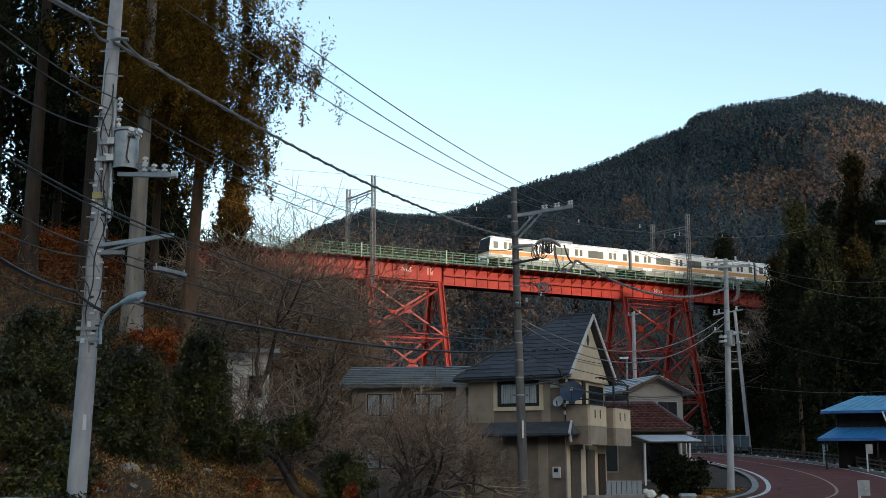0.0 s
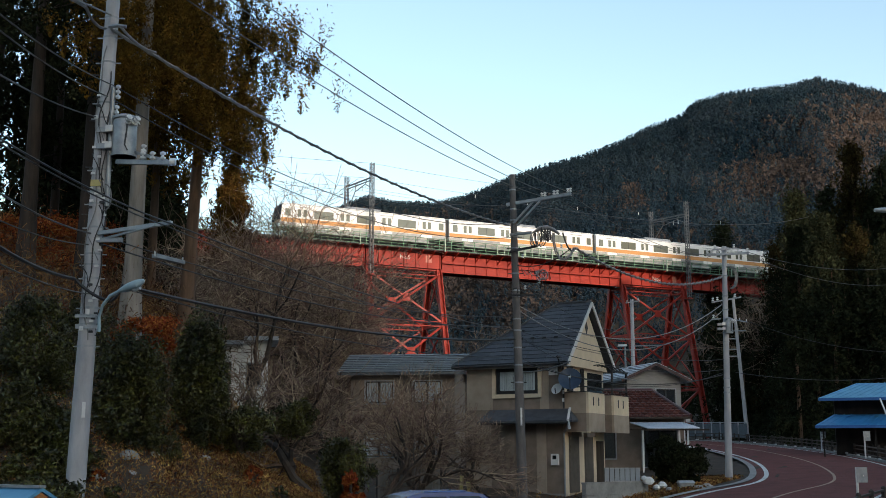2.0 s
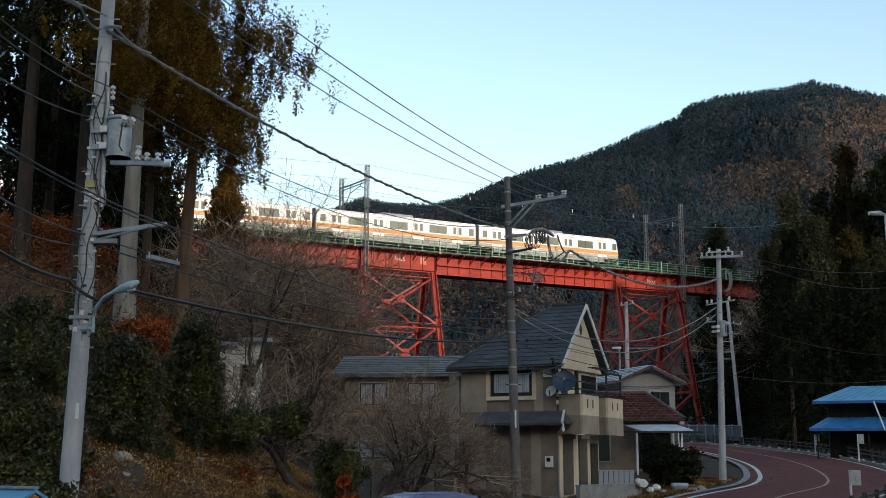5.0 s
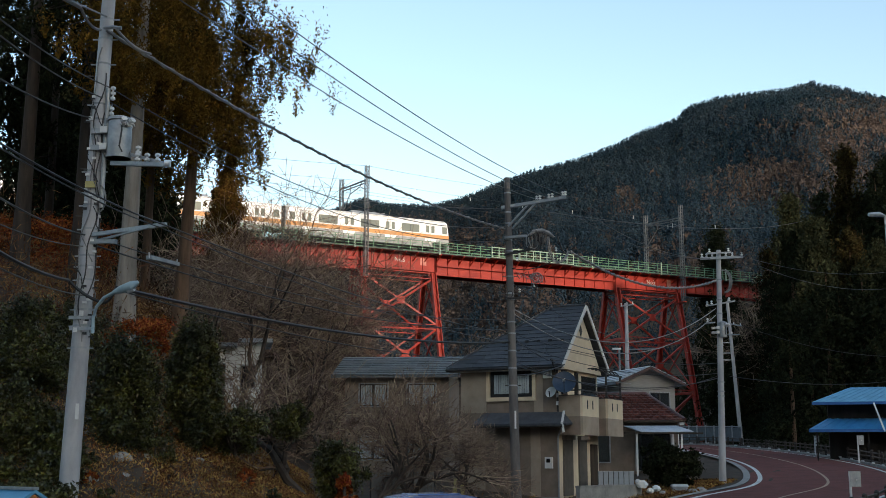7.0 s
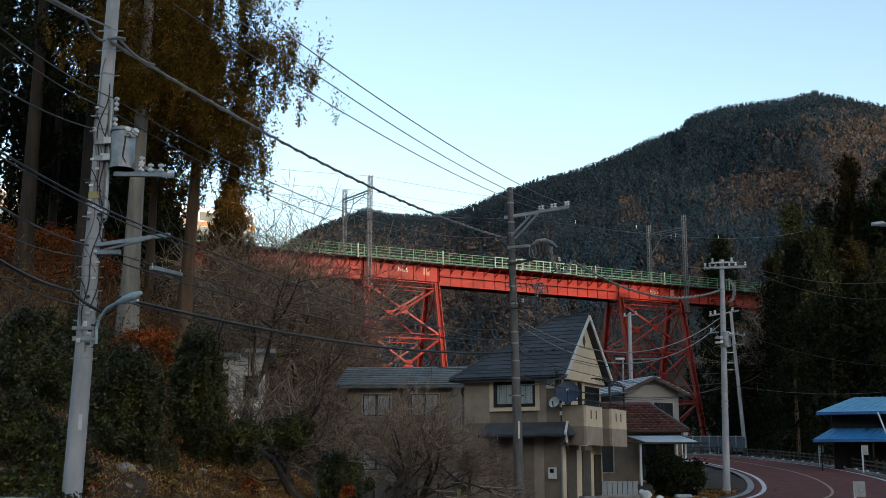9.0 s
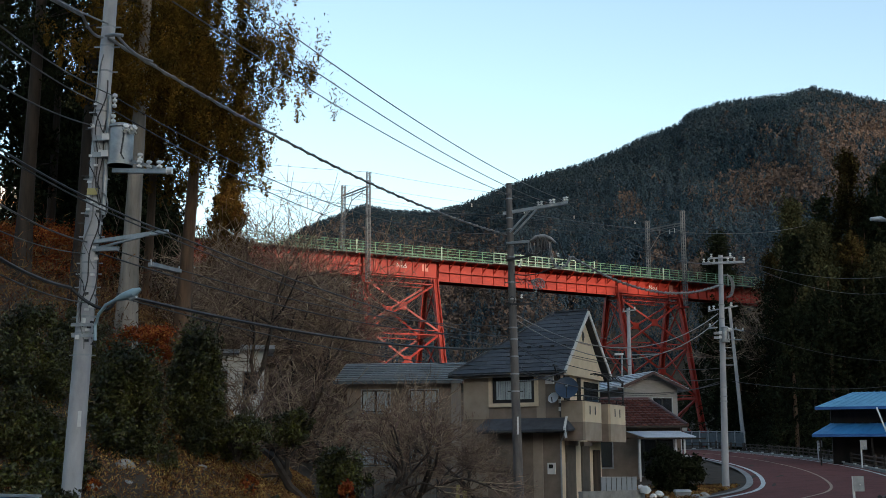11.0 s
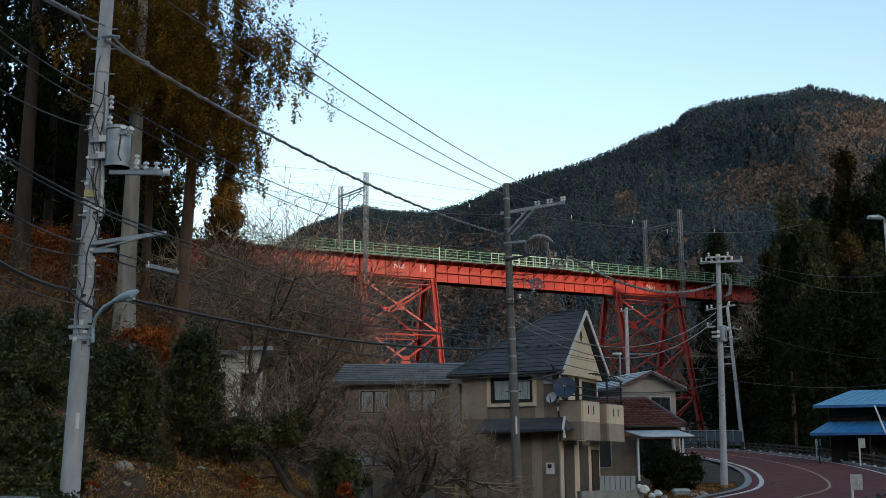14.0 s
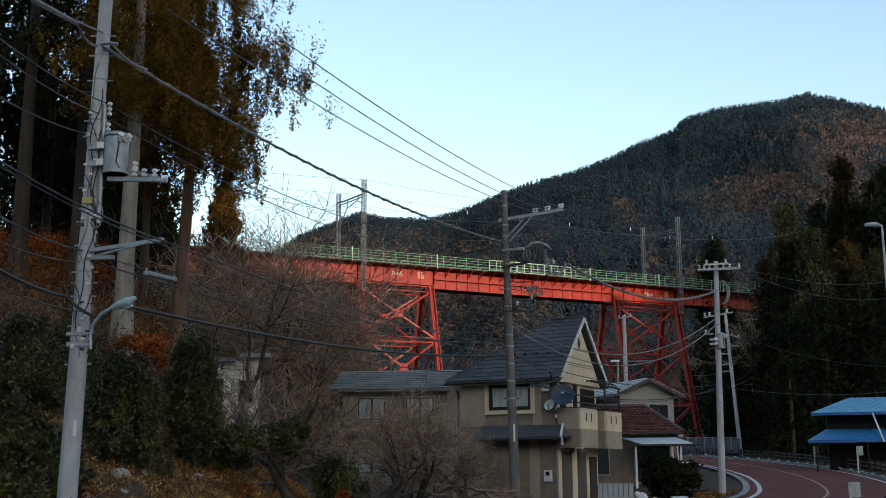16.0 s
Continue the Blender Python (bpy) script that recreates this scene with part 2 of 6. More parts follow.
def height(x, y):
    """Ground height in metres at plan places (numpy arrays)."""
    x, y = np.asarray(x, float), np.asarray(y, float)
    r, az = np.hypot(x, y), np.degrees(np.arctan2(x, y))
    valley = 0.044 * np.clip(y - 35, 0, 62) * step(-1e9, 0, 1)
    z = valley + 0.4 * step(90, 130, y) - 0.32 * np.exp(-((x - 0.5) ** 2 + (y - 23) ** 2) / 45) - 0.42 * np.exp(-((x - 6.0) ** 2 / 10 + (y - 44) ** 2 / 12))
    # bank and wooded slope on the left, reaching the railway
    edge = -1.2 - 0.17 * np.clip(y - 42, 0, None) + 5.0 * step(60, 115, y)
    up = np.clip(edge - x, 0, None)
    grade = np.interp(y, (15, 18, 22, 24, 34, 42, 50, 58, 72, 95, 120), (0, 0.08, 0.25, 0.36, 0.63, 0.72, 0.4, 0.2, 0.25, 0.5, 0.6))
    left = grade * np.where(up < 9, up * (np.clip(up, 0.01, 8.4) / 8.4) ** (1.5 * step(26, 38, y)), 9 + 0.65 * (up - 9))
    # slope on the right beyond the road
    upr = np.clip(x - 27 - 0.09 * (y - 80), 0, None) * step(88, 110, y) + np.clip(x - 40, 0, None) * 0.7 * (1 - step(88, 110, y)) * step(30, 60, y)
    right = np.where(upr < 40, 0.75 * upr, 30 + 0.3 * (upr - 40))
    z = z + np.clip(left, 0, 34) + np.clip(right, 0, 46)
    # unseen hill behind, its spur added to cast shade on valley and far tower
    behind = np.clip(-y - 60, 0, None)
    z = z + np.minimum(0.42 * behind, 76 + 70 * step(82, 110, x + 0.466 * y)) * step(-10, 60, -y)
    # far mountains
    far = ridge_far(az)
    top = far * np.tan(np.radians(np.interp(az, RIDGE_AZ, RIDGE_EL))) + 1.75 - 8.5
    k = np.clip((r - 190) / (far - 190), 0, None)
    body = top * np.where(k < 1, 0.62 * k + 0.38 * k * k * (3 - 2 * k), 1 - 0.5 * step(1, 2.2, k))
    body = body + 5 * np.sin(az * 0.5 + r * 0.012 + 1.5 * np.sin(az * 0.23 + r * 0.004)) * step(0.1, 0.4, k) * (1 - step(0.55, 0.95, k))
    m = step(150, 300, r) * (y > -40)
    return z * (1 - step(160, 420, r) * (y > -40)) + np.where(m > 0, body * m, 0)


def make_ground():
    rr = np.concatenate([[0.0], np.geomspace(3, 60, 60), np.linspace(61.5, 200, 90), np.geomspace(204, 4500, 70)])
    aa = np.radians(np.concatenate([np.linspace(-180, -40, 50)[:-1], np.linspace(-40, 40, 240), np.linspace(40, 180, 50)[1:-1]]))
    n, k = len(rr), len(aa)
    R, A = np.meshgrid(rr, aa, indexing="ij")
    X, Y = R * np.sin(A), R * np.cos(A)
    Z = height(X, Y)
    rng = np.random.default_rng(3)
    Z = Z + np.where(Z > 0.7, rng.normal(0, 0.05, Z.shape), 0) * (R < 150)
    i, j = np.meshgrid(np.arange(n - 1), np.arange(k), indexing="ij")
    j2 = (j + 1) % k
    F = np.stack([i * k + j, i * k + j2, (i + 1) * k + j2, (i + 1) * k + j], -1).reshape(-1, 4)
    me = quick_mesh("ground", np.stack([X, Y, Z], -1).reshape(-1, 3), F, SOIL)
    me.shade_smooth()
    return tagged(new("ground", me), "brown leaf-littered valley ground rising to wooded hills", "ground", kind="structure")


make_ground()


def ground_z(x, y):
    return float(height(x, y))


# ---- road ----
ROAD = ((-24, 9), (-12, 12), (-3, 17.5), (3, 25), (7.6, 33.5), (11.8, 41.5), (15.6, 48), (18.1, 56.5), (19.8, 66), (20.6, 76), (20.5, 84), (19.6, 92), (17.0, 102), (12, 112))


def smooth_line(pts, steps=8):
    out = []
    for k in range(len(pts) - 1):
        p0, p1, p2, p3 = (Vector(pts[max(0, min(len(pts) - 1, k + o))]) for o in (-1, 0, 1, 2))
        for s in range(steps):
            t = s / steps
            out.append(0.5 * (2 * p1 + (p2 - p0) * t + (2 * p0 - 5 * p1 + 4 * p2 - p3) * t * t + (3 * p1 - p0 - 3 * p2 + p3) * t ** 3))
    return out + [Vector(pts[-1])]


ROAD_LINE = smooth_line(ROAD)


def road_at(off):
    """The road's line set off to its right by off metres, with heights."""
    out = []
    for k, p in enumerate(ROAD_LINE):
        d = (ROAD_LINE[min(k + 1, len(ROAD_LINE) - 1)] - ROAD_LINE[max(k - 1, 0)]).normalized()
        q = p + Vector((d.y, -d.x)) * off
        out.append(Vector((q.x, q.y, ground_z(p.x, p.y))))
    return out


def ribbon(a, b, lift, keep=lambda k: True):
    s = Shape()
    A, B = road_at(a), road_at(b)
    up = Vector((0, 0, lift))
    for k in range(len(A) - 1):
        if keep(k):
            s.face(A[k] + up, B[k] + up, B[k + 1] + up, A[k + 1] + up)
    return s


road = single("road", ribbon(-3.3, 3.6, 0.09), ASPHALT, "curving reddish brown asphalt road", "road", kind="structure")
part("edge_line", ribbon(-2.96, -2.76, 0.1), LINE, road, "white edge line")
part("edge_line", ribbon(3.1, 3.25, 0.1), LINE, road, "white edge line")
part("centre_line", ribbon(-0.06, 0.06, 0.1), LINE_WORN, road, "worn centre line")
part("kerb_strip", ribbon(-3.6, -3.3, 0.13), CONCRETE, road, "concrete gutter strip")


# ---- railway bridge ----
# local x runs along the track away from the viewer, local y across it (away), z up
BRIDGE = pose(-15.875, 120.0, 0, 0, 0, 27.5)
bridge = thing("railway_bridge", BRIDGE, "orange-red steel trestle railway bridge with green handrails", "bridge")


def make_bridge():
    # plate girders: shallow ones over the towers, deep ones between
    def girder(u0, u1, z0):
        for v in (0.5, 2.4):
            s = Shape().box(u0, u1, v - 0.012, v + 0.012, z0, 24.1)
            s.box(u0, u1, v - 0.17, v + 0.17, z0 - 0.03, z0 + 0.01).box(u0, u1, v - 0.17, v + 0.17, 24.08, 24.12)
            k = max(2, round((u1 - u0) / 1.45))
            for i in range(k + 1):
                u = u0 + 0.03 + (u1 - u0 - 0.06) * i / k
                s.box(u - 0.03, u + 0.03, v - 0.16, v + 0.16, z0, 24.08)
            if z0 < 22.2:
                s.box(u0, u1, v - 0.34, v - 0.012, 23.0, 23.04).box(u0, u1, v - 0.36, v - 0.34, 22.93, 23.07)
            part("girder", s, RED, bridge)
        for i in range(round((u1 - u0) / 3)):
            u = u0 + (i + 0.5) * 3
            part("cross_frame", Shape().beam((u, 0.5, 23.9), (u, 2.4, z0 + 0.2), 0.1).beam((u, 0.5, z0 + 0.2), (u, 2.4, 23.9), 0.1), RED, bridge)

    for a, b, z0 in ((-40, -27.2, 22.3), (-27, -18.2, 22.3), (-18, 7.7, 21.95), (7.9, 17.0, 22.3), (17.2, 41.6, 21.95), (41.8, 51.2, 22.3), (51.4, 66, 22.3)):
        girder(a, b, z0)

    def latticed(p, q, w, depth, name="brace"):
        """A built-up bar: two flanges and zigzag lacing."""
        p, q = Vector(p), Vector(q)
        d = (q - p).normalized()
        side = Vector((0, 1, 0)).cross(d).normalized()
        s = Shape()
        for o in (-1, 1):
            s.beam(p + side * o * w / 2, q + side * o * w / 2, 0.09, depth)
        k = max(3, int((q - p).length / (w * 1.1)))
        for i in range(k):
            a, b = p + (q - p) * (i / k), p + (q - p) * ((i + 1) / k)
            s.beam(a + side * w / 2 * (-1) ** i, b - side * w / 2 * (-1) ** i, 0.06, 0.03)
        part(name, s, RED, bridge)

    def bar(p, q, w, name):
        part(name, Shape().beam(p, q, w), RED, bridge)

    def tower(u0, u1, foot):
        def v_at(z, near):
            return 0.3 - (22.3 - z) * 0.21 if near else 2.6 + (22.3 - z) * 0.21
        levels = (21.6, 15.9, 9.6, foot)
        for near in (True, False):
            for u in (u0, u1):
                s = Shape()
                a, b = Vector((u, v_at(22.2, near), 22.2)), Vector((u, v_at(foot, near), foot))
                for o in (-0.27, 0.27):
                    s.beam(a + Vector((o, 0, 0)), b + Vector((o, 0, 0)), 0.1, 0.44)
                s.beam(a + Vector((0, 0.2, 0)), b + Vector((0, 0.2, 0)), 0.54, 0.03)
                k = 26
                for i in range(k):
                    p, q = a + (b - a) * (i / k), a + (b - a) * ((i + 1) / k)
                    e = Vector((0.2 * (-1) ** i, -0.2, 0))
                    s.beam(p + e, q + Vector((-e.x, -0.2, 0)), 0.05, 0.03)
                part("tower_leg", s, RED, bridge)
                part("pedestal", Shape().box(u - 0.7, u + 0.7, b.y - 0.7, b.y + 0.7, foot - 1.6, foot + 0.05), CONCRETE, bridge, "concrete pedestal")
            for z, w in ((21.75, 0.62), (15.9, 0.5), (9.6, 0.5)):
                latticed((u0 + 0.2, v_at(z, near) - 0.05, z), (u1 - 0.2, v_at(z, near), z), w, 0.1, "tower_strut")
            for za, zb in zip(levels, levels[1:]):
                va, vb = v_at(za - 0.2, near), v_at(zb + 0.2, near)
                bar((u0 + 0.2, va, za - 0.2), (u1 - 0.2, vb, zb + 0.2), 0.2, "diagonal")
                bar((u1 - 0.2, va + 0.1, za - 0.2), (u0 + 0.2, vb + 0.1, zb + 0.2), 0.2, "diagonal")
                vm, zm, um = (va + vb) / 2, (za + zb) / 2, (u0 + u1) / 2
                part("gusset_plate", Shape().box(um - 0.45, um + 0.45, vm - 0.12, vm - 0.09, zm - 0.42, zm + 0.42), RED, bridge)
        for u in (u0, u1):
            for z in (21.7, 15.9, 9.6):
                bar((u, v_at(z, True), z), (u, v_at(z, False), z), 0.3, "cross_strut")
            for za, zb in zip(levels, levels[1:]):
                bar((u, v_at(za, True), za), (u, v_at(zb, False), zb), 0.14, "diagonal")
                bar((u + 0.16, v_at(za, False), za), (u + 0.16, v_at(zb, True), zb), 0.14, "diagonal")

    tower(8.0, 16.7, 3.6)
    tower(41.9, 51.2, 3.6)
    tower(-26.9, -18.2, 13.0)

    # deck, sleepers, rails and walkway
    part("deck", Shape().box(-40, 66, -0.95, 3.9, 24.13, 24.22), DARKSTEEL, bridge, "dark walkway grating")
    sleeper = Shape().box(-0.11, 0.11, 0.2, 2.7, 24.22, 24.45).mesh("sleeper", WOOD)
    for i in range(166):
        shared("sleeper", sleeper, bridge, pose(-40 + 0.64 * i, 0, 0))
    for v in (0.9, 1.97):
        part("rail", Shape().box(-40, 66, v, v + 0.065, 24.45, 24.6), STEEL, bridge, "steel running rail")
    for v in (-0.9, 3.85):
        for z in (24.28, 24.58, 24.88, 25.18, 25.45):
            part("handrail", Shape().box(-40, 66, v - 0.025, v + 0.025, z - 0.025, z + 0.025), GREEN, bridge, "green handrail")
        post = Shape().box(-0.035, 0.035, -0.035, 0.035, 24.1, 25.48).mesh("rail_post", GREEN)
        for i in range(72):
            shared("rail_post", post, bridge, pose(-40 + 1.48 * i, v, 0))
    bracket = Shape().beam((0, 0.4, 23.35), (0, -0.9, 24.06), 0.1).beam((0, 0.45, 24.08), (0, -0.92, 24.08), 0.1).mesh("walkway_bracket", RED)
    for i in range(72):
        shared("walkway_bracket", bracket, bridge, pose(-39.4 + 1.45 * i, 0, 0))
    pale_post = Shape().box(-0.06, 0.06, -0.05, 0.05, 24.05, 25.62).mesh("marker_post", MARKER)
    for i in range(10):
        shared("marker_post", pale_post, bridge, pose(-34.6 + 10.3 * i, -0.99, 0), "pale green taller post")
    for a, b in ((23.4, 34.5),):
        for i in range(13):
            u = a + (b - a) * i / 12
            part("refuge_post", Shape().box(u - 0.04, u + 0.04, -1.42, -1.34, 24.15, 25.42), MARKER, bridge, "pale green refuge rail post")
        part("refuge_rail", Shape().box(a, b, -1.42, -1.34, 25.36, 25.44).box(a, b, -1.42, -1.34, 24.75, 24.81).box(a, b, -1.42, -1.34, 24.22, 24.28), MARKER, bridge, "pale green refuge rail")
        part("refuge_deck", Shape().box(a, b, -1.42, -0.96, 24.13, 24.2), DARKSTEEL, bridge, "dark refuge grating")

    # painted span numbers and plates on the girder face
    for body, u, z in (("No5", 12.0, 23.15), ("No3", 46.6, 23.05)):
        c = bpy.data.curves.new("span_number", "FONT")
        c.body, c.size, c.extrude = body, 0.72, 0.004
        tmp = new("span_number", c)
        me = bpy.data.meshes.new_from_object(tmp.evaluated_get(bpy.context.evaluated_depsgraph_get()))
        bpy.data.objects.remove(tmp)
        me.materials.clear()
        me.materials.append(LINE)
        o = new("span_number", me)
        o.parent = bridge
        o.matrix_basis = pose(u, 0.48, z, 90, 0, 0)
        tagged(o, "white painted span number")
    for u in (15.2, 49.6):
        part("data_plate", Shape().box(u, u + 0.75, 0.47, 0.485, 22.95, 23.75), PLATE, bridge, "faded pinkish painted data panel")


MARKER = material("pale green rail paint", (0.26, 0.36, 0.28), (0.40, 0.50, 0.40), 2, 0.6)
PLATE = material("faded pink paint panel", (0.45, 0.16, 0.12), (0.58, 0.26, 0.21), 5, 0.6)
make_bridge()


# ---- the train ----
def make_train():
    train = thing("train", BRIDGE, "four-car white commuter train with an orange stripe", "train")
    PROFILE = [(-1.38, 0.95), (-1.45, 1.25), (-1.45, 2.1), (-1.45, 3.15), (-1.40, 3.38), (-1.22, 3.52), (-0.8, 3.60), (0, 3.64), (0.8, 3.60), (1.22, 3.52), (1.40, 3.38), (1.45, 3.15), (1.45, 2.1), (1.45, 1.25), (1.38, 0.95)]
    for c in range(4):
        x0, x1 = c * 20.0 + 0.25, c * 20.0 + 19.75
        car = new("carriage")
        car.parent = train
        car.location = (0, 1.45, 24.6)
        tagged(car, "white carriage with orange waist stripe")
        front, rear = c == 0, c == 3
        s = Shape()
        body = [(p, q) for p, q in PROFILE]
        a, b = x0 + (0.5 if front else 0), x1 - (0.5 if rear else 0)
        s.prism(body, "x", a, b)
        for end, xe, sg in ((front, a, -1), (rear, b, 1)):
            if end:
                k = len(s.v)
                nose = [(p * 0.93, q if q < 2.2 else 2.2 + (q - 2.2) * 0.93) for p, q in body]
                s.v += [(xe, p, q) for p, q in body] + [(xe + sg * (0.5 if q < 2.1 else 0.5 - 0.16 * (q - 2.1)), p, q) for p, q in nose]
                n = len(body)
                sides = [(k + j, k + (j + 1) % n, k + n + (j + 1) % n, k + n + j) for j in range(n)] + [tuple(range(k + n, k + 2 * n))]
                s.f += [f[::-1] for f in sides] if sg > 0 else sides
                xm = xe + sg * 0.49

                def face(z):
                    return xe + sg * (0.5 if z < 2.1 else 0.5 - 0.16 * (z - 2.1))
                lo, mid, hi = 1.72, 2.1, 3.34
                mask = Shape()
                for z0, z1 in ((lo, mid), (mid, hi)):
                    w0, w1 = (1.28 if z0 < 3 else 1.15), (1.28 if z1 < 3 else 1.12)
                    mask.hexa([(face(z0) - sg * 0.02, -w0, z0), (face(z0) + sg * 0.05, -w0, z0), (face(z0) + sg * 0.05, w0, z0), (face(z0) - sg * 0.02, w0, z0),
                               (face(z1) - sg * 0.02, -w1, z1), (face(z1) + sg * 0.05, -w1, z1), (face(z1) + sg * 0.05, w1, z1), (face(z1) - sg * 0.02, w1, z1)])
                part("windscreen", mask, CABPANE, car, "black front window mask")
                part("front_band", Shape().box(min(xm, xm + sg * 0.05), max(xm, xm + sg * 0.05), -1.3, 1.3, 1.5, 1.7), ORANGE, car, "orange band under the windscreen")
                part("wiper", Shape().beam((face(1.8) + sg * 0.07, -0.5, 1.8), (face(2.4) + sg * 0.07, -0.1, 2.4), 0.03), BLACK, car)
                part("snow_plough", Shape().box(min(xm, xm + sg * 0.2), max(xm, xm + sg * 0.2), -1.15, 1.15, 0.3, 0.75), ROOFGREY, car, "grey front skirt")
                for v in (-0.95, 0.95):
                    part("headlight", Shape().box(min(xm, xm + sg * 0.06), max(xm, xm + sg * 0.06), v - 0.2, v + 0.2, 1.3, 1.48), PORCELAIN, car, "headlight")
                part("coupler", Shape().box(min(xm, xm + sg * 0.4), max(xm, xm + sg * 0.4), -0.15, 0.15, 0.75, 1.0), DARKSTEEL, car)
        part("car_body", s, WHITE, car, smooth=True)
        part("roof_skin", Shape().prism([(-1.0, 3.575), (-0.8, 3.625), (0, 3.665), (0.8, 3.625), (1.0, 3.575)], "x", x0 + 0.6, x1 - 0.6), ROOFGREY, car, "grey roof")
        part("air_conditioner", Shape().prism([(-0.95, 3.6), (-0.85, 3.86), (0.85, 3.86), (0.95, 3.6)], "x", c * 20 + 8.0, c * 20 + 12.0), STEEL, car, "roof air conditioner")
        for k in range(7):
            part("cooling_fin", Shape().box(c * 20 + 8.4 + 0.5 * k, c * 20 + 8.6 + 0.5 * k, -0.7, 0.7, 3.86, 3.885), ROOFGREY, car)
        if c == 1:
            pan = Shape().beam((c * 20 + 3.0, -0.6, 3.7), (c * 20 + 4.6, -0.5, 4.35), 0.06).beam((c * 20 + 3.0, 0.6, 3.7), (c * 20 + 4.6, 0.5, 4.35), 0.06)
            pan.beam((c * 20 + 4.6, 0, 4.35), (c * 20 + 3.4, 0, 4.9), 0.06).beam((c * 20 + 3.4, -0.8, 4.92), (c * 20 + 3.4, 0.8, 4.92), 0.07).box(c * 20 + 2.6, c * 20 + 5.0, -0.7, 0.7, 3.62, 3.72)
            part("pantograph", pan, DARKSTEEL, car, "raised single-arm pantograph")
        part("rain_gutter", Shape().box(x0 + 0.5, x1 - 0.5, -1.43, -1.36, 3.36, 3.40).box(x0 + 0.5, x1 - 0.5, 1.36, 1.43, 3.36, 3.40), ROOFGREY, car)
        part("skirt", Shape().box(x0 + 2, x1 - 2, -1.3, 1.3, 0.45, 0.95), ROOFGREY, car, "underfloor boxes")
        part("gangway", Shape().box(x1 - 0.05, x1 + 0.55, -1.15, 1.15, 0.9, 3.45), BLACK, car, "black gangway bellows") if c < 3 else None
        for v, sg in ((-1.45, -1), (1.45, 1)):
            def slab(name, u0, u1, z0, z1, mat, label="", out=0.012):
                part(name, Shape().box(u0, u1, min(v, v + sg * out), max(v, v + sg * out), z0, z1), mat, car, label)
            slab("stripe", x0 + 0.02, x1 - 0.02, 1.40, 1.86, ORANGE, "wide orange stripe")
            slab("sill_panel", x0 + 0.02, x1 - 0.02, 1.0, 1.36, ROOFGREY, "bare grey metal sill panel", 0.006)
            base = c * 20.0
            doors = [base + 2.6 + 4.93 * i for i in range(4)]
            for u in doors:
                slab("door", u - 0.68, u + 0.68, 1.02, 3.05, WHITE, "sliding double door", 0.008)
                slab("door_gap", u - 0.012, u + 0.012, 1.05, 3.0, BLACK, "", 0.012)
                for o in (-0.33, 0.33):
                    slab("door_window", u + o - 0.2, u + o + 0.2, 2.05, 2.85, TRAINPANE, "", 0.016)
                slab("step_plate", u - 0.66, u + 0.66, 1.40, 1.80, ORANGE_DULL, "duller stripe on the door", 0.018)
                slab("door_rail", u - 0.8, u + 0.8, 3.06, 3.12, ROOFGREY, "", 0.03)
            for i in range(3):
                u = (doors[i] + doors[i + 1]) / 2
                slab("window", u - 1.1, u + 1.1, 1.98, 2.86, TRAINPANE, "wide saloon window", 0.016)
                slab("window_post", u - 0.025, u + 0.025, 1.98, 2.86, BLACK, "", 0.02)
            for u, on in ((base + 1.0, True), (base + 19.2, True)):
                slab("window", u - 0.3, u + 0.3, 2.05, 2.85, TRAINPANE, "narrow end window", 0.016)
        for u in (base + 2.9, base + 16.9):
            bogie = new("bogie")
            bogie.parent = car
            part_frame = Shape().box(u - 1.5, u + 1.5, -1.1, -0.95, 0.4, 0.65).box(u - 1.5, u + 1.5, 0.95, 1.1, 0.4, 0.65).box(u - 0.2, u + 0.2, -1.0, 1.0, 0.4, 0.7)
            w = Shape()
            for o in (-1.05, 1.05):
                for v in (-0.6, 0.53):
                    w.tube([(u + o, v, 0.43), (u + o, v + 0.1, 0.43)], 0.43, 16)
            me = part_frame
            base_i = len(me.v)
            me.v += w.v
            me.f += [tuple(i + base_i for i in f) for f in w.f]
            bogie_mesh = me.mesh("bogie", DARKSTEEL)
            bpy.data.objects.remove(bogie)
            bogie = new("bogie", bogie_mesh)
            bogie.parent = car
            tagged(bogie, "dark steel bogie with wheels")
    return train


train = make_train()


# ---- overhead line portals and wires on the bridge ----
def lattice_column(s, x, y, z0, z1, w):
    for i in (-1, 1):
        for j in (-1, 1):
            s.beam((x + i * w / 2, y + j * w / 2, z0), (x + i * w / 2, y + j * w / 2, z1), 0.075)
    k = int((z1 - z0) / (w * 1.1))
    for n in range(k):
        a, b = z0 + (z1 - z0) * n / k, z0 + (z1 - z0) * (n + 1) / k
        e = (-1) ** n
        for o in (-1, 1):
            s.beam((x - e * w / 2, y + o * w / 2, a), (x + e * w / 2, y + o * w / 2, b), 0.04)
            s.beam((x + o * w / 2, y - e * w / 2, a), (x + o * w / 2, y + e * w / 2, b), 0.03)


def insulator(s, p, q, r=0.06, n=5):
    p, q = Vector(p), Vector(q)
    pts, rad = [], []
    for i in range(n):
        for o, k in ((0.1, 0.35), (0.3, 1), (0.7, 1), (0.9, 0.35)):
            pts.append(p + (q - p) * ((i + o) / n))
            rad.append(r * k)
    s.tube(pts, rad, 6)


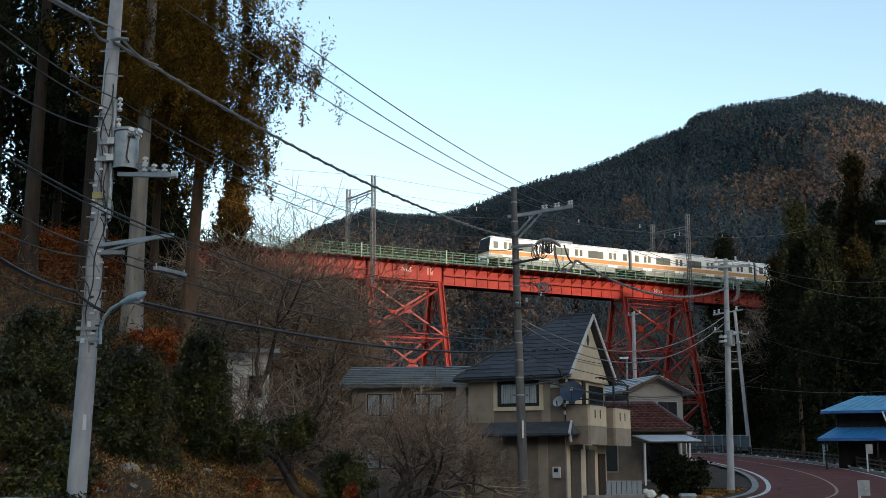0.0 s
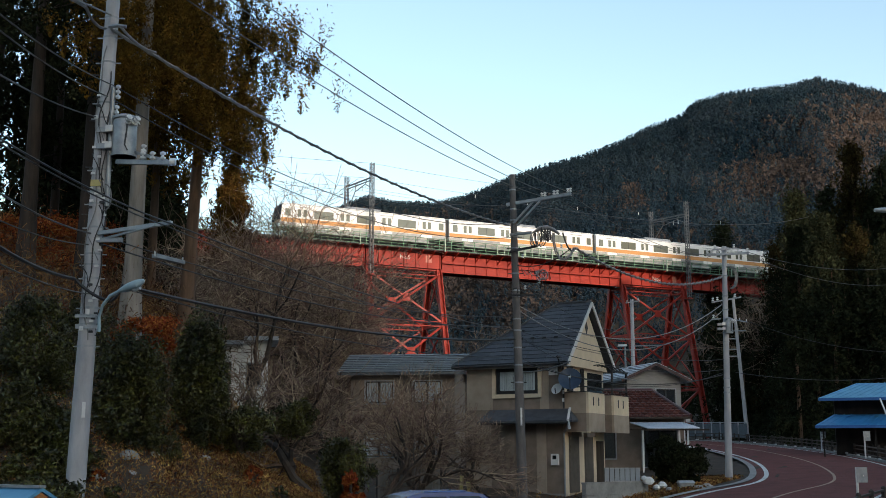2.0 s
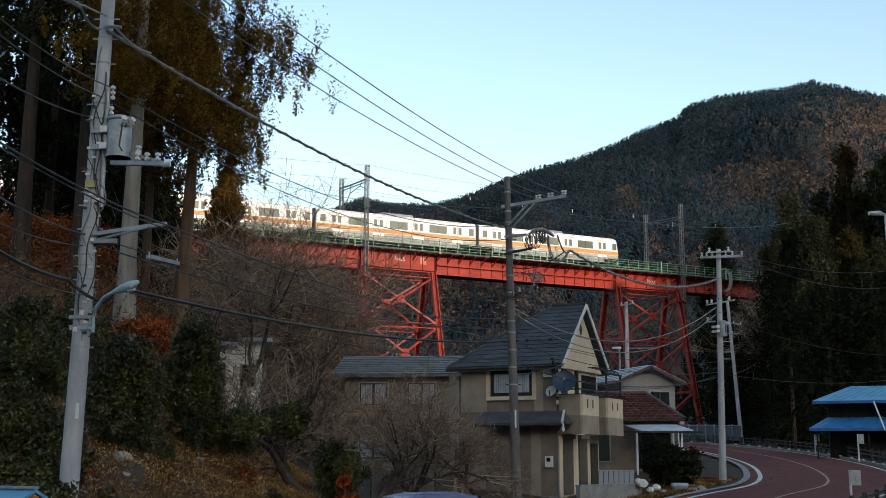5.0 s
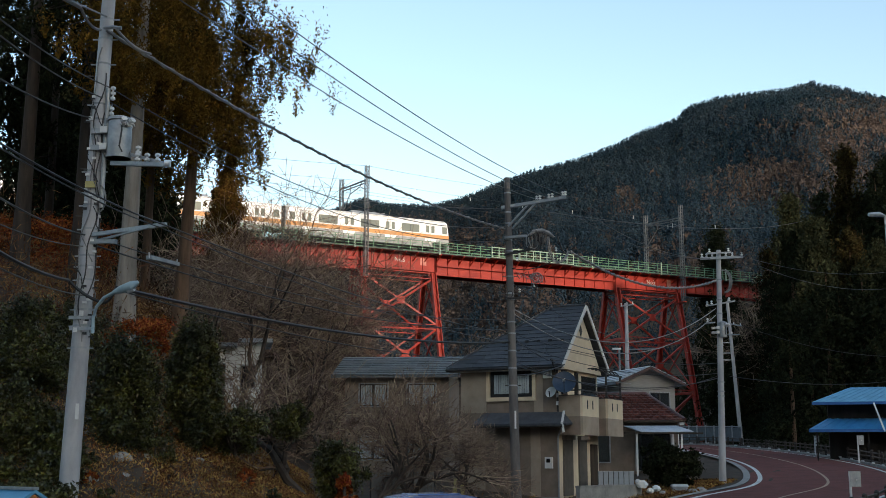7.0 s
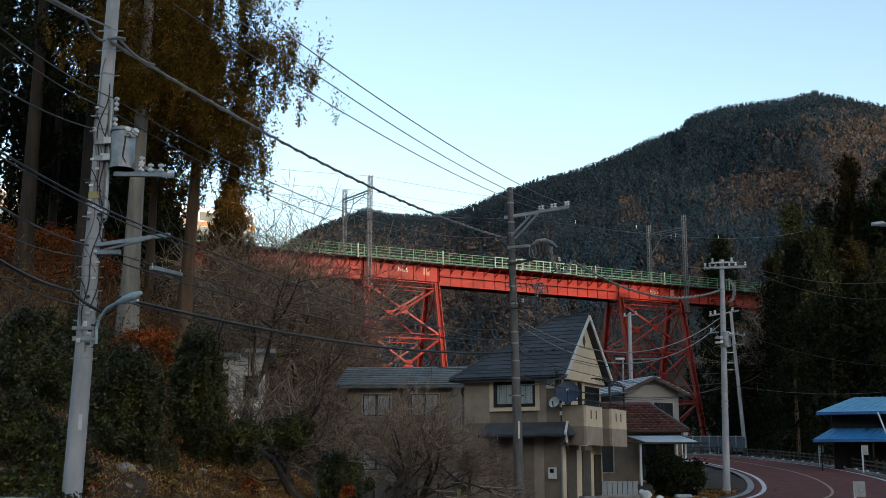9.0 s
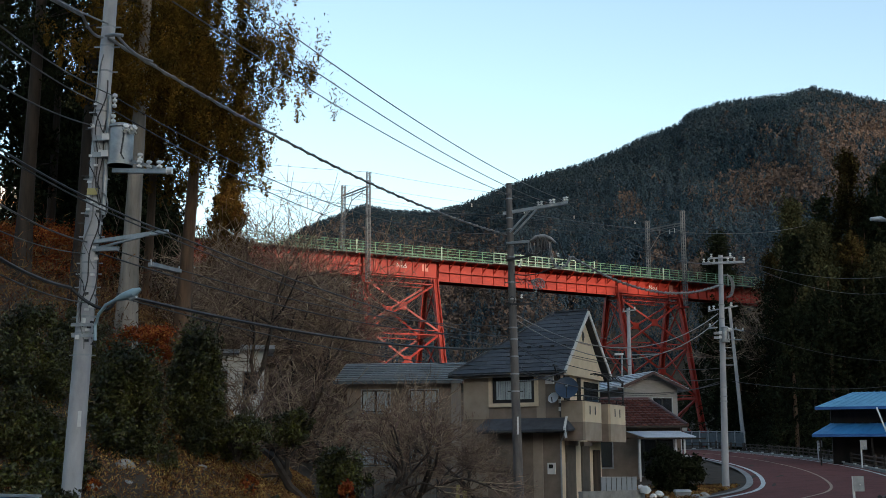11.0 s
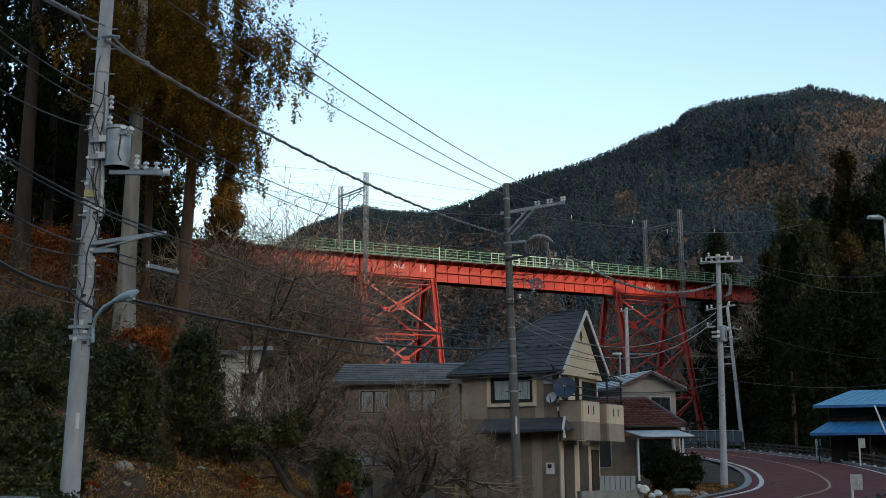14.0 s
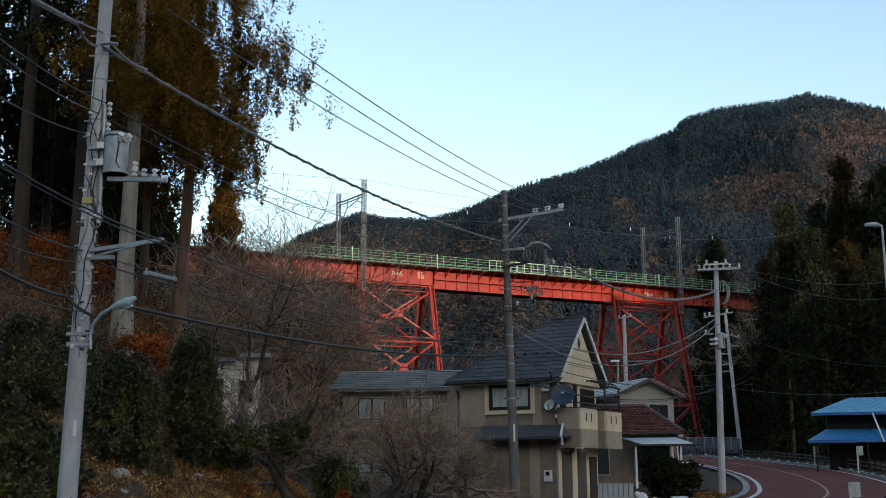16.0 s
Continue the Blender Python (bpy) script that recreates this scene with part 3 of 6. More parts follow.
def portal(u):
    m = thing("overhead_line_portal", BRIDGE @ Matrix.Translation((u, 0, 0)), "grey lattice-steel portal carrying overhead wires over the bridge", "catenary mast", "portals on the bridge")
    for v, z0 in ((-1.15, 20.9), (6.05, 22.2)):
        s = Shape()
        lattice_column(s, 0, v, z0, 33.2, 0.36)
        part("column", s, MASTGREY, m, "lattice column")
    s = Shape().beam((0, -1.0, 31.6), (0, 5.95, 32.0), 0.14)
    s.beam((0, -1.0, 31.3), (0, 5.95, 31.7), 0.1)
    part("cross_beam", s, MASTGREY, m)
    for a, b in (((-1.1, 30.4), (0.7, 31.2)), ((0.7, 31.2), (3.6, 30.9)), ((3.6, 30.9), (6.0, 28.9)), ((0.7, 31.2), (0.2, 31.8)), ((3.6, 30.9), (3.4, 31.9))):
        part("bracket", Shape().beam((0, a[0], a[1]), (0, b[0], b[1]), 0.08), MASTGREY, m)
    for v, z in ((1.45, 31.2), (0.5, 31.2)):
        s = Shape()
        insulator(s, (0, v, z), (0, v, z - 0.6))
        part("insulator", s, PORCELAIN, m, "white insulator")
    part("foot_beam", Shape().box(-0.15, 0.15, 2.57, 6.3, 22.1, 22.35), RED, m)
    part("foot_bracket", Shape().box(-0.3, 0.3, -1.4, 0.45, 20.8, 20.95), RED, m)
    return m


for u in (7.85, 51.0, -37.0):
    portal(u)
for v, z, r, sag in ((1.45, 29.55, 0.014, 0.0), (1.45, 30.6, 0.014, 0.5), (-0.6, 31.6, 0.014, 0.6), (3.4, 31.5, 0.014, 0.6), (-1.15, 33.15, 0.016, 0.7)):
    pts = []
    for a, b in ((-80, -37), (-37, 7.85), (7.85, 51.0), (51.0, 94)):
        for k in range(10):
            t = k / 10
            pts.append((a + (b - a) * t, v, z - 4 * sag * t * (1 - t)))
    single("overhead_wire", Shape().tube(pts, r, 4), CABLE, "thin dark overhead wire above the track", "wire", BRIDGE, "overhead wires")
for u in (14, 21, 28, 35, 44, 57):
    s = Shape()
    insulator(s, (0, 0, 0), (0, 0, -0.42), 0.05, 4)
    t = (u - 7.85) / 43.15 % 1
    single("wire_insulator", s, PORCELAIN, "white insulator hanging on the overhead wire", "insulator", BRIDGE @ Matrix.Translation((u, -0.6, 31.6 - 2.4 * t * (1 - t))), "wire insulators")


# ---- the beige house beside the road ----
# local x runs right along the front, y away along the gable side
HOUSE = pose(4.4, 45.0, 0, 0, 0, -27.0)


def slope_tiles(parent, name, mat, origin, along, down, width_at, length, tw, tl, thick=0.03, lap=0.012):
    """Rows of separate tiles on a roof slope; width_at(d) gives the span (a, b) along the eave at d metres down."""
    along, down = Vector(along).normalized(), Vector(down).normalized()
    nrm = along.cross(down).normalized()
    if nrm.z < 0:
        nrm = -nrm
    rows = int(length / tl)
    meshes = {}
    basis = Matrix((along, down, nrm)).transposed().to_4x4()
    for r in range(rows):
        d = (r + 0.5) * length / rows
        a, b = width_at(d)
        k = max(1, round((b - a) / tw))
        w = (b - a) / k
        key = round(w, 2)
        if key not in meshes:
            h = length / rows
            meshes[key] = Shape().hexa([(-w / 2 + lap, -h / 2, 0), (w / 2 - lap, -h / 2, 0), (w / 2 - lap, h / 2 + 0.02, 0), (-w / 2 + lap, h / 2 + 0.02, 0), (-w / 2 + lap, -h / 2, 0.006), (w / 2 - lap, -h / 2, 0.006), (w / 2 - lap, h / 2 + 0.02, thick), (-w / 2 + lap, h / 2 + 0.02, thick)]).mesh(name, mat)
        for i in range(k):
            c = Vector(origin) + along * (a + w * (i + 0.5)) + down * d + nrm * 0.01
            shared(name, meshes[key], parent, Matrix.Translation(c) @ basis)


def window(parent, axis, at, a0, a1, z0, z1, out, frame_mat, wide=0.06, bars=1, curtain=True, depth=0.07):
    """A window set on a wall: axis 'y' for a wall along x at y=at, 'x' for one along y at x=at; out is the outward sign."""
    def bx(p0, p1, q0, q1, d0, d1):
        lo, hi = sorted((at + out * d0, at + out * d1))
        return Shape().box(p0, p1, lo, hi, q0, q1) if axis == "y" else Shape().box(lo, hi, p0, p1, q0, q1)
    w = new("window")
    w.parent = parent
    f = Shape()
    for b in ((a0, a1, z0, z0 + wide), (a0, a1, z1 - wide, z1), (a0, a0 + wide, z0 + wide, z1 - wide), (a1 - wide, a1, z0 + wide, z1 - wide)):
        g = bx(*b, 0.0, depth)
        i = len(f.v)
        f.v += g.v
        f.f += [tuple(i + k for k in q) for q in g.f]
    part("window_frame", f, frame_mat, w)
    n = bars + 1
    for i in range(n):
        p0 = a0 + wide + (a1 - a0 - 2 * wide) * i / n
        p1 = a0 + wide + (a1 - a0 - 2 * wide) * (i + 1) / n
        part("pane", bx(p0, p1, z0 + wide, z1 - wide, 0.005, 0.012), PANE, w, "dark glass pane")
        for g in ((p0, p0 + 0.05, z0 + wide, z1 - wide), (p1 - 0.05, p1, z0 + wide, z1 - wide), (p0, p1, z0 + wide, z0 + wide + 0.05), (p0, p1, z1 - wide - 0.05, z1 - wide)):
            part("sash", bx(*g, 0.012, 0.04), BLACK, w)
        if curtain:
            k = 7
            for j in range(k):
                c0 = p0 + 0.06 + (p1 - p0 - 0.12) * j / k
                part("curtain_fold", bx(c0 + 0.012, c0 + (p1 - p0 - 0.12) / k, z0 + wide + 0.06, z1 - wide - 0.06, 0.013, 0.016 + 0.006 * (j % 2)), CURTAIN, w, "pale curtain")
    return w


CURTAIN = material("pale net curtain", (0.36, 0.42, 0.46), (0.52, 0.58, 0.60), 6, 0.8, stretch=(6, 6, 0.4))


def make_house():
    L, W, E = 4.12, 4.65, 5.3
    h = thing("house", HOUSE, "two-storey beige stucco house with slate roof and balconies", "house")
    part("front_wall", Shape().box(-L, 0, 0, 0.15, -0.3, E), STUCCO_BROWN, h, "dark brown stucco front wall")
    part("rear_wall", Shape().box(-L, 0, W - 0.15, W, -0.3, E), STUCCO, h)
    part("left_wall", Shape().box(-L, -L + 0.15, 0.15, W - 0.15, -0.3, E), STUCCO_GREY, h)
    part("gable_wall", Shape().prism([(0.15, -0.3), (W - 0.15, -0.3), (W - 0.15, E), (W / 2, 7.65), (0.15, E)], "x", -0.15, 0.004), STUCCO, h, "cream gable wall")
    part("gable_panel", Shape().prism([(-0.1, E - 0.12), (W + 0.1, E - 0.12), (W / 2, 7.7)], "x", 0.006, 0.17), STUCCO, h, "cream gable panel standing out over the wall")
    part("base_strip", Shape().box(-L - 0.02, 0.02, -0.03, 0, -0.3, 0.28), CONCRETE, h, "concrete plinth")
    # lighter bands on the front
    for a, b, z0, z1 in ((-4.12, -3.08, -0.3, 2.95), (-4.12, -3.0, 3.5, E), (-1.12, -0.72, 0.28, 2.95), (-0.95, -0.58, 3.5, E - 0.1), (-3.0, -0.88, 5.22, E)):
        part("pilaster", Shape().box(a, b, -0.03, 0, z0, z1), STUCCO_GREY, h, "taupe stucco band")
    part("window_surround", Shape().box(-2.98, -0.86, -0.1, 0, 3.95, 4.1).box(-2.98, -0.86, -0.1, 0, 5.13, 5.27).box(-2.98, -2.83, -0.1, 0, 4.1, 5.13).box(-1.01, -0.86, -0.1, 0, 4.1, 5.13), STUCCO, h, "wide beige window surround")
    window(h, "y", 0.0, -2.8, -1.04, 4.12, 5.11, -1, BLACK)
    # pent roof over the ground floor
    part("pent_roof", Shape().hexa([(-3.1, 0, 3.42), (0.25, 0, 3.42), (0.45, -0.75, 2.96), (-3.3, -0.75, 2.96), (-3.1, 0, 3.5), (0.25, 0, 3.5), (0.45, -0.75, 3.04), (-3.3, -0.75, 3.04)]), SLATE, h, "slate pent roof")
    part("pent_roof_side", Shape().hexa([(0.25, 0, 3.42), (0.45, -0.75, 2.96), (0.6, -0.7, 2.96), (0.6, 0, 3.0), (0.25, 0, 3.5), (0.45, -0.75, 3.04), (0.62, -0.7, 3.03), (0.62, 0, 3.07)]), SLATE, h)
    part("pent_gutter", Shape().tube([(-3.3, -0.8, 2.95), (0.5, -0.8, 2.95)], 0.055, 6), DARKSTEEL, h, "dark gutter")
    for a, b in (((0.28, 0.0, 3.53), (0.48, -0.77, 3.06)), ((0.48, -0.77, 3.06), (0.55, -0.78, 2.7))):
        part("flashing", Shape().beam(a, b, 0.09, 0.03), CREAM, h, "white flashing")
    part("downpipe", Shape().tube([(0.5, -0.8, 2.9), (0.05, -0.08, 2.55), (0.05, -0.08, -0.1)], 0.035, 6), STEEL, h, "downpipe")
    part("downpipe", Shape().tube([(0.06, -0.08, E - 0.1), (0.06, -0.08, 3.5)], 0.035, 6), DARKSTEEL, h, "downpipe")
    part("meter_box", Shape().box(-0.5, -0.2, -0.12, 0, 1.35, 1.78).box(-0.44, -0.26, -0.125, -0.12, 1.55, 1.74), CREAM, h, "white electricity meter box")
    part("meter_glass", Shape().box(-0.43, -0.27, -0.13, -0.125, 1.57, 1.72), PANE, h)
    part("vent_hood", Shape().box(-0.52, -0.2, -0.14, 0, 4.8, 5.12), CREAM, h, "white vent box")
    # roof: gable at the road side, hip at the far end
    o, ov = 0.45, 0.4
    slope = (7.9 - E) / (W / 2 + 0.0)
    ez = E - 0.02
    rl = -1.05
    roof = Shape()
    A, Bp, C, D = (ov, -o, ez), (ov, W / 2, 7.9), (ov, W + o, ez), (rl, W / 2, 7.9)
    Fl, Bl = (-L - o, -o, ez), (-L - o, W + o, ez)
    up = Vector((0, 0, -0.12))
    for f in ((Fl, A, Bp, D), (C, Bl, D, Bp), (Bl, Fl, D)):
        roof.face(*f)
        roof.face(*[Vector(p) + up for p in reversed(f)])
    for a, b in ((Fl, A), (A, Bp), (Bp, C), (C, Bl), (Bl, Fl)):
        roof.face(Vector(a) + up, Vector(b) + up, b, a)
    part("roof", roof, SLATE, h, "blue-grey slate roof")
    run = Vector((0, -(W / 2 + o), ez - 7.9))
    ln = run.length
    slope_tiles(h, "slate", SLATE, (0, W / 2, 7.9), (1, 0, 0), run, lambda d: (rl + (-L - o - rl) * d / ln + 0.03, ov - 0.03), ln, 0.9, 0.24)
    for a, b in ((A, Bp), (Bp, C)):
        part("bargeboard", Shape().beam(Vector(a) + Vector((0.03, 0, -0.06)), Vector(b) + Vector((0.03, 0, -0.06)), 0.05, 0.15), CREAM, h, "white bargeboard")
    part("eave_gutter", Shape().tube([(-L - o, -o - 0.05, ez - 0.08), (ov, -o - 0.05, ez - 0.08)], 0.06, 6), DARKSTEEL, h, "dark gutter")
    part("soffit", Shape().box(-L - o + 0.05, ov - 0.05, -o + 0.05, 0, ez - 0.16, ez - 0.13), CREAM, h, "pale soffit")
    part("ridge_cap", Shape().beam((rl, W / 2, 7.93), (ov, W / 2, 7.93), 0.16, 0.06), SLATE, h)
    part("ridge_cap", Shape().beam((rl, W / 2, 7.93), Vector(Fl) + Vector((0, 0, 0.04)), 0.14, 0.05), SLATE, h)
    part("gable_vent", Shape().prism([(2.15, 6.85), (2.3, 6.6), (2.45, 6.85), (2.3, 7.1)], "x", 0.17, 0.19), DARKSTEEL, h, "diamond-shaped gable vent")
    for z in (6.55, 5.9):
        part("gable_band", Shape().box(0.17, 0.182, W / 2 - (7.65 - z) + 0.12, W / 2 + (7.65 - z) - 0.12, z - 0.02, z + 0.02), STUCCO_GREY, h)
    for k in range(9):
        x = -4.0 + 0.5 * k
        part("snow_guard", Shape().box(x, x + 0.16, 0.42, 0.47, ez + 1.0, ez + 1.09), DARKSTEEL, h)
    part("service_bracket", Shape().beam((0.1, -0.4, 5.0), (0.1, -0.75, 5.5), 0.05).beam((0.1, -0.4, 5.45), (0.1, -0.85, 5.45), 0.05), DARKSTEEL, h, "cable entry bracket at the eave")
    for k in range(4):
        part("wall_clip", Shape().box(0.02, 0.1, -0.16, -0.115, 3.75 + 0.3 * k, 3.9 + 0.3 * k), PORCELAIN, h, "white pipe clip")
    for a, b in ((0.45, 0.95), (1.9, 2.2)):
        window(h, "x", 0.004, a, b, 4.2, 5.15, 1, DARKSTEEL, 0.05, 0, False)
    part("balcony_door", Shape().box(0.004, 0.03, 2.7, 4.4, 2.9, 5.05), PANE, h, "dark sliding balcony door")
    # balconies
    def balcony(y0, y1, x1):
        b = new("balcony")
        b.parent = h
        # shade put into the colour: front faces take darker stucco than the sides
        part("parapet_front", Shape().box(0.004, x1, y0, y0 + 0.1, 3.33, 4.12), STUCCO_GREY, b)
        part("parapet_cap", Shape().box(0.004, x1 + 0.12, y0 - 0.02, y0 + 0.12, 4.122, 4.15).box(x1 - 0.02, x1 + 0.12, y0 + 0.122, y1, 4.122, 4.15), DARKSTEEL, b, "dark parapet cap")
        part("parapet_front_base", Shape().box(0.004, x1, y0, y0 + 0.1, 2.62, 3.326), STUCCO_BROWN, b, "lower band, browner for the shaded front")
        part("parapet_side", Shape().box(x1, x1 + 0.1, y0, y1, 3.33, 4.12), STUCCO, b, "parapet side, cream for the light on it")
        part("parapet_side_base", Shape().box(x1, x1 + 0.1, y0, y1, 2.62, 3.326), STUCCO_GREY, b, "lower band, lighter taupe for the lit side")
        part("balcony_floor", Shape().box(0.004, x1, y0 + 0.1, y1, 2.66, 2.8), STUCCO_GREY, b)
        part("parapet_back", Shape().box(0.004, x1, y1 - 0.1, y1, 2.81, 4.12), STUCCO, b)
        for k in (0.3, 0.62):
            yc = y0 + (y1 - y0) * k
            part("slit", Shape().box(x1 + 0.1, x1 + 0.108, yc - 0.05, yc + 0.05, 3.62, 3.95), BLACK, b, "narrow slit")
        part("top_rail", Shape().box(x1 + 0.03, x1 + 0.08, y0, y1, 4.3, 4.35).box(0.1, x1, y0 + 0.03, y0 + 0.08, 4.3, 4.35), DARKSTEEL, b, "dark top rail")
        for yy in (y0 + 0.05, (y0 + y1) / 2, y1 - 0.05):
            part("rail_post", Shape().box(x1 + 0.035, x1 + 0.075, yy - 0.02, yy + 0.02, 4.12, 4.3), DARKSTEEL, b)
    balcony(0.05, 1.9, 0.92)
    balcony(3.0, 4.9, 0.92)
    # glazed canopy over the further balcony
    for yy in (3.05, 4.85):
        part("canopy_post", Shape().beam((0.95, yy, 4.1), (0.95, yy, 5.15), 0.07), DARKSTEEL, h, "dark canopy post")
    for k in range(5):
        yy = 3.05 + 1.8 * k / 4
        part("canopy_rib", Shape().tube([(0.02, yy, 5.35), (0.4, yy, 5.38), (0.75, yy, 5.3), (0.98, yy, 5.1)], 0.025, 5), DARKSTEEL, h)
    part("canopy_beam", Shape().beam((0.97, 2.95, 5.12), (0.97, 4.95, 5.12), 0.07), DARKSTEEL, h)
    part("drying_pole", Shape().beam((1.05, 2.9, 4.85), (1.25, 5.4, 4.85), 0.035), STEEL, h)
    # ground floor on the gable side
    for a, b, z0 in ((0.5, 1.5, 0.3), (2.2, 3.1, 0.45)):
        part("shutter", Shape().box(0.004, 0.06, a, b, z0, 2.45), SHUTTER, h, "brown roller shutter")
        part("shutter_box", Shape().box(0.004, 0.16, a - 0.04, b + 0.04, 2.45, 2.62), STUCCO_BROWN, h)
        for k in range(10):
            z = z0 + 0.1 + k * (2.3 - z0) / 10
            part("shutter_slat", Shape().box(0.06, 0.072, a + 0.03, b - 0.03, z, z + 0.12), SHUTTER, h)
    part("entrance_door", Shape().box(0.004, 0.05, 3.6, 4.4, 0.2, 2.3), WOOD, h, "dark entrance door")

    # dishes, on a bar at the corner
    def dish(name, c, r, mat, label, tilt):
        d = thing(name, HOUSE @ pose(*c) @ pose(0, 0, 0, 90 - 30, 0, tilt), label, "satellite dish")
        s = Shape()
        rings, seg = 5, 20
        for i in range(rings + 1):
            rr = r * i / rings
            for j in range(seg):
                w = 2 * math.pi * j / seg
                s.v.append((rr * math.cos(w), rr * math.sin(w) * 1.08, 0.3 * rr * rr / r))
        for i in range(rings):
            for j in range(seg):
                k = (j + 1) % seg
                s.f.append((i * seg + j, i * seg + k, (i + 1) * seg + k, (i + 1) * seg + j))
        part("reflector", s, mat, d, smooth=True)
        part("feed_arm", Shape().beam((0, -r * 0.95, 0.2 * r), (0, -r * 0.2, r * 0.9), 0.03), DARKSTEEL, d)
        part("feed_horn", Shape().box(-0.05, 0.05, -r * 0.28, -r * 0.1, r * 0.78, r * 0.98), PORCELAIN, d, "white feed horn")
        part("mount", Shape().beam((0, 0, -0.02), (0.05, 0.35, -0.25), 0.05), DARKSTEEL, d)
    dish("satellite_dish", (0.42, -0.3, 4.55), 0.45, DISH, "large dark blue-grey satellite dish at the balcony corner", 20)
    dish("satellite_dish", (-0.12, -0.28, 4.22), 0.22, CREAM, "small white satellite dish on the house wall", -5)


SHUTTER = material("brown shutter", (0.10, 0.085, 0.07), (0.15, 0.13, 0.11), 3, 0.6)
DISH = material("dark blue grey dish paint", (0.022, 0.045, 0.085), (0.04, 0.07, 0.12), 3, 0.5)
make_house()


# ---- the tiled bungalow, the grey house and the roofs among the trees ----
def make_bungalow():
    h = thing("bungalow", pose(9.5, 58.0, 0.9, 0, 0, -12), "low house with brown-red tiled hip roof and white awning", "house")
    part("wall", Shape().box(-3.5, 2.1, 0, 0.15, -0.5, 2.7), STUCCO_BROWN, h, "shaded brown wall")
    part("wall", Shape().box(1.95, 2.1, 0.15, 5.0, -0.5, 2.7), CREAM, h)
    part("wall", Shape().box(-3.5, -3.35, 0.15, 5.0, -0.5, 2.7), CREAM, h)
    part("wall", Shape().box(-3.35, 1.95, 4.85, 5.0, -0.5, 2.7), CREAM, h)
    e, t, o = 2.65, 4.12, 0.6
    x0, x1, y0, y1 = -4.1, 2.45, -o, 5.6
    ra, rb = (-2.0, 2.5, t), (0.5, 2.5, t)
    roof = Shape()
    a, b, c, d = (x0, y0, e), (x1, y0, e), (x1, y1, e), (x0, y1, e)
    roof.face(a, b, rb, ra).face(b, c, rb).face(c, d, ra, rb).face(d, a, ra).face(d, c, b, a)
    part("roof", roof, TILE_RED, h, "tiled roof")
    run = Vector((0, y0 - 2.5, e - t))
    ln = run.length
    slope_tiles(h, "roof_tile", TILE_RED, (0, 2.5, t), (1, 0, 0), run, lambda q: (-2.0 + (x0 + 2.0) * q / ln + 0.02, 0.5 + (x1 - 0.5) * q / ln - 0.02), ln, 0.3, 0.3, 0.12, 0.03)
    part("ridge_cap", Shape().tube([ra, rb], 0.13, 8), TILE_RED, h)
    part("ridge_cap", Shape().tube([rb, (x1, y0, e + 0.04)], 0.11, 8), TILE_RED, h)
    part("gutter", Shape().tube([(x0, y0 - 0.05, e - 0.03), (x1, y0 - 0.05, e - 0.03)], 0.06, 6), WOOD, h)
    part("ridge_end", Shape().box(2.2, 2.42, -0.62, -0.5, 2.42, 2.66), CREAM, h, "white tile end")
    aw = new("awning")
    aw.parent = h
    part("awning_sheet", Shape().hexa([(-0.5, -0.6, 2.38), (2.03, -0.6, 2.38), (2.85, -2.3, 2.06), (0.45, -2.3, 2.06), (-0.5, -0.6, 2.41), (2.03, -0.6, 2.41), (2.85, -2.3, 2.09), (0.45, -2.3, 2.09)]), AWNING, aw, "white corrugated awning sheet")
    for k in range(22):
        f = k / 21
        part("corrugation", Shape().beam((-0.48 + 2.48 * f, -0.62, 2.415), (0.47 + 2.36 * f, -2.3, 2.095), 0.05, 0.02), AWNING, aw)
    part("awning_edge", Shape().beam((-0.4, -2.34, 2.03), (3.3, -2.34, 2.0), 0.06, 0.08), WOOD, aw)
    for x in (0.2, 1.9, 2.3):
        part("awning_post", Shape().beam((x, -2.2, -0.4), (x, -2.2, 2.02), 0.09), CREAM, aw, "pale post")
    window(h, "y", 0.0, -3.0, -1.2, 0.6, 2.2, -1, STEEL, 0.06, 1, False)
    window(h, "y", 0.0, 0.0, 1.8, 0.2, 2.2, -1, STEEL, 0.06, 1, False)


AWNING = material("weathered white sheet", (0.66, 0.69, 0.74), (0.82, 0.84, 0.87), 2, 0.4)
make_bungalow()


def gable_house(name, m, w, l, e, t, wall, roofmat, label, o=0.5, windows=()):
    """A plain house with its gable towards -y; w across, l deep."""
    h = thing(name, m, label, "house")
    part("gable_wall", Shape().prism([(-w / 2, -3), (w / 2, -3), (w / 2, e), (0, t - 0.12), (-w / 2, e)], "y", 0, 0.15), wall, h)
    part("side_wall", Shape().box(-w / 2, -w / 2 + 0.15, 0.15, l, -3, e), wall, h)
    part("side_wall", Shape().box(w / 2 - 0.15, w / 2, 0.15, l, -3, e), wall, h)
    k = (t - e) / (w / 2)
    for sg in (-1, 1):
        a, b = (0, t), (sg * (w / 2 + o), e - k * o)
        part("roof_slope", Shape().prism([a, b, (b[0], b[1] - 0.12), (0, t - 0.14)] if sg > 0 else [a, (0, t - 0.14), (b[0], b[1] - 0.12), b], "y", -o, l + o), roofmat, h)
        part("bargeboard", Shape().beam((0, -o - 0.03, t - 0.1), (b[0], -o - 0.03, b[1] - 0.1), 0.06, 0.16), WOODRED, h, "dark red-brown bargeboard")
        run = Vector((sg * (w / 2 + o), 0, b[1] - t))
        slope_tiles(h, "roof_tile", roofmat, (0, -o, t), (0, 1, 0), run, lambda q: (0.02, l + 2 * o - 0.02), run.length, 0.6, 0.35, 0.05)
    for a, b, z0, z1 in windows:
        window(h, "y", 0.0, a, b, z0, z1, -1, STEEL, 0.06, 1, False)
    return h


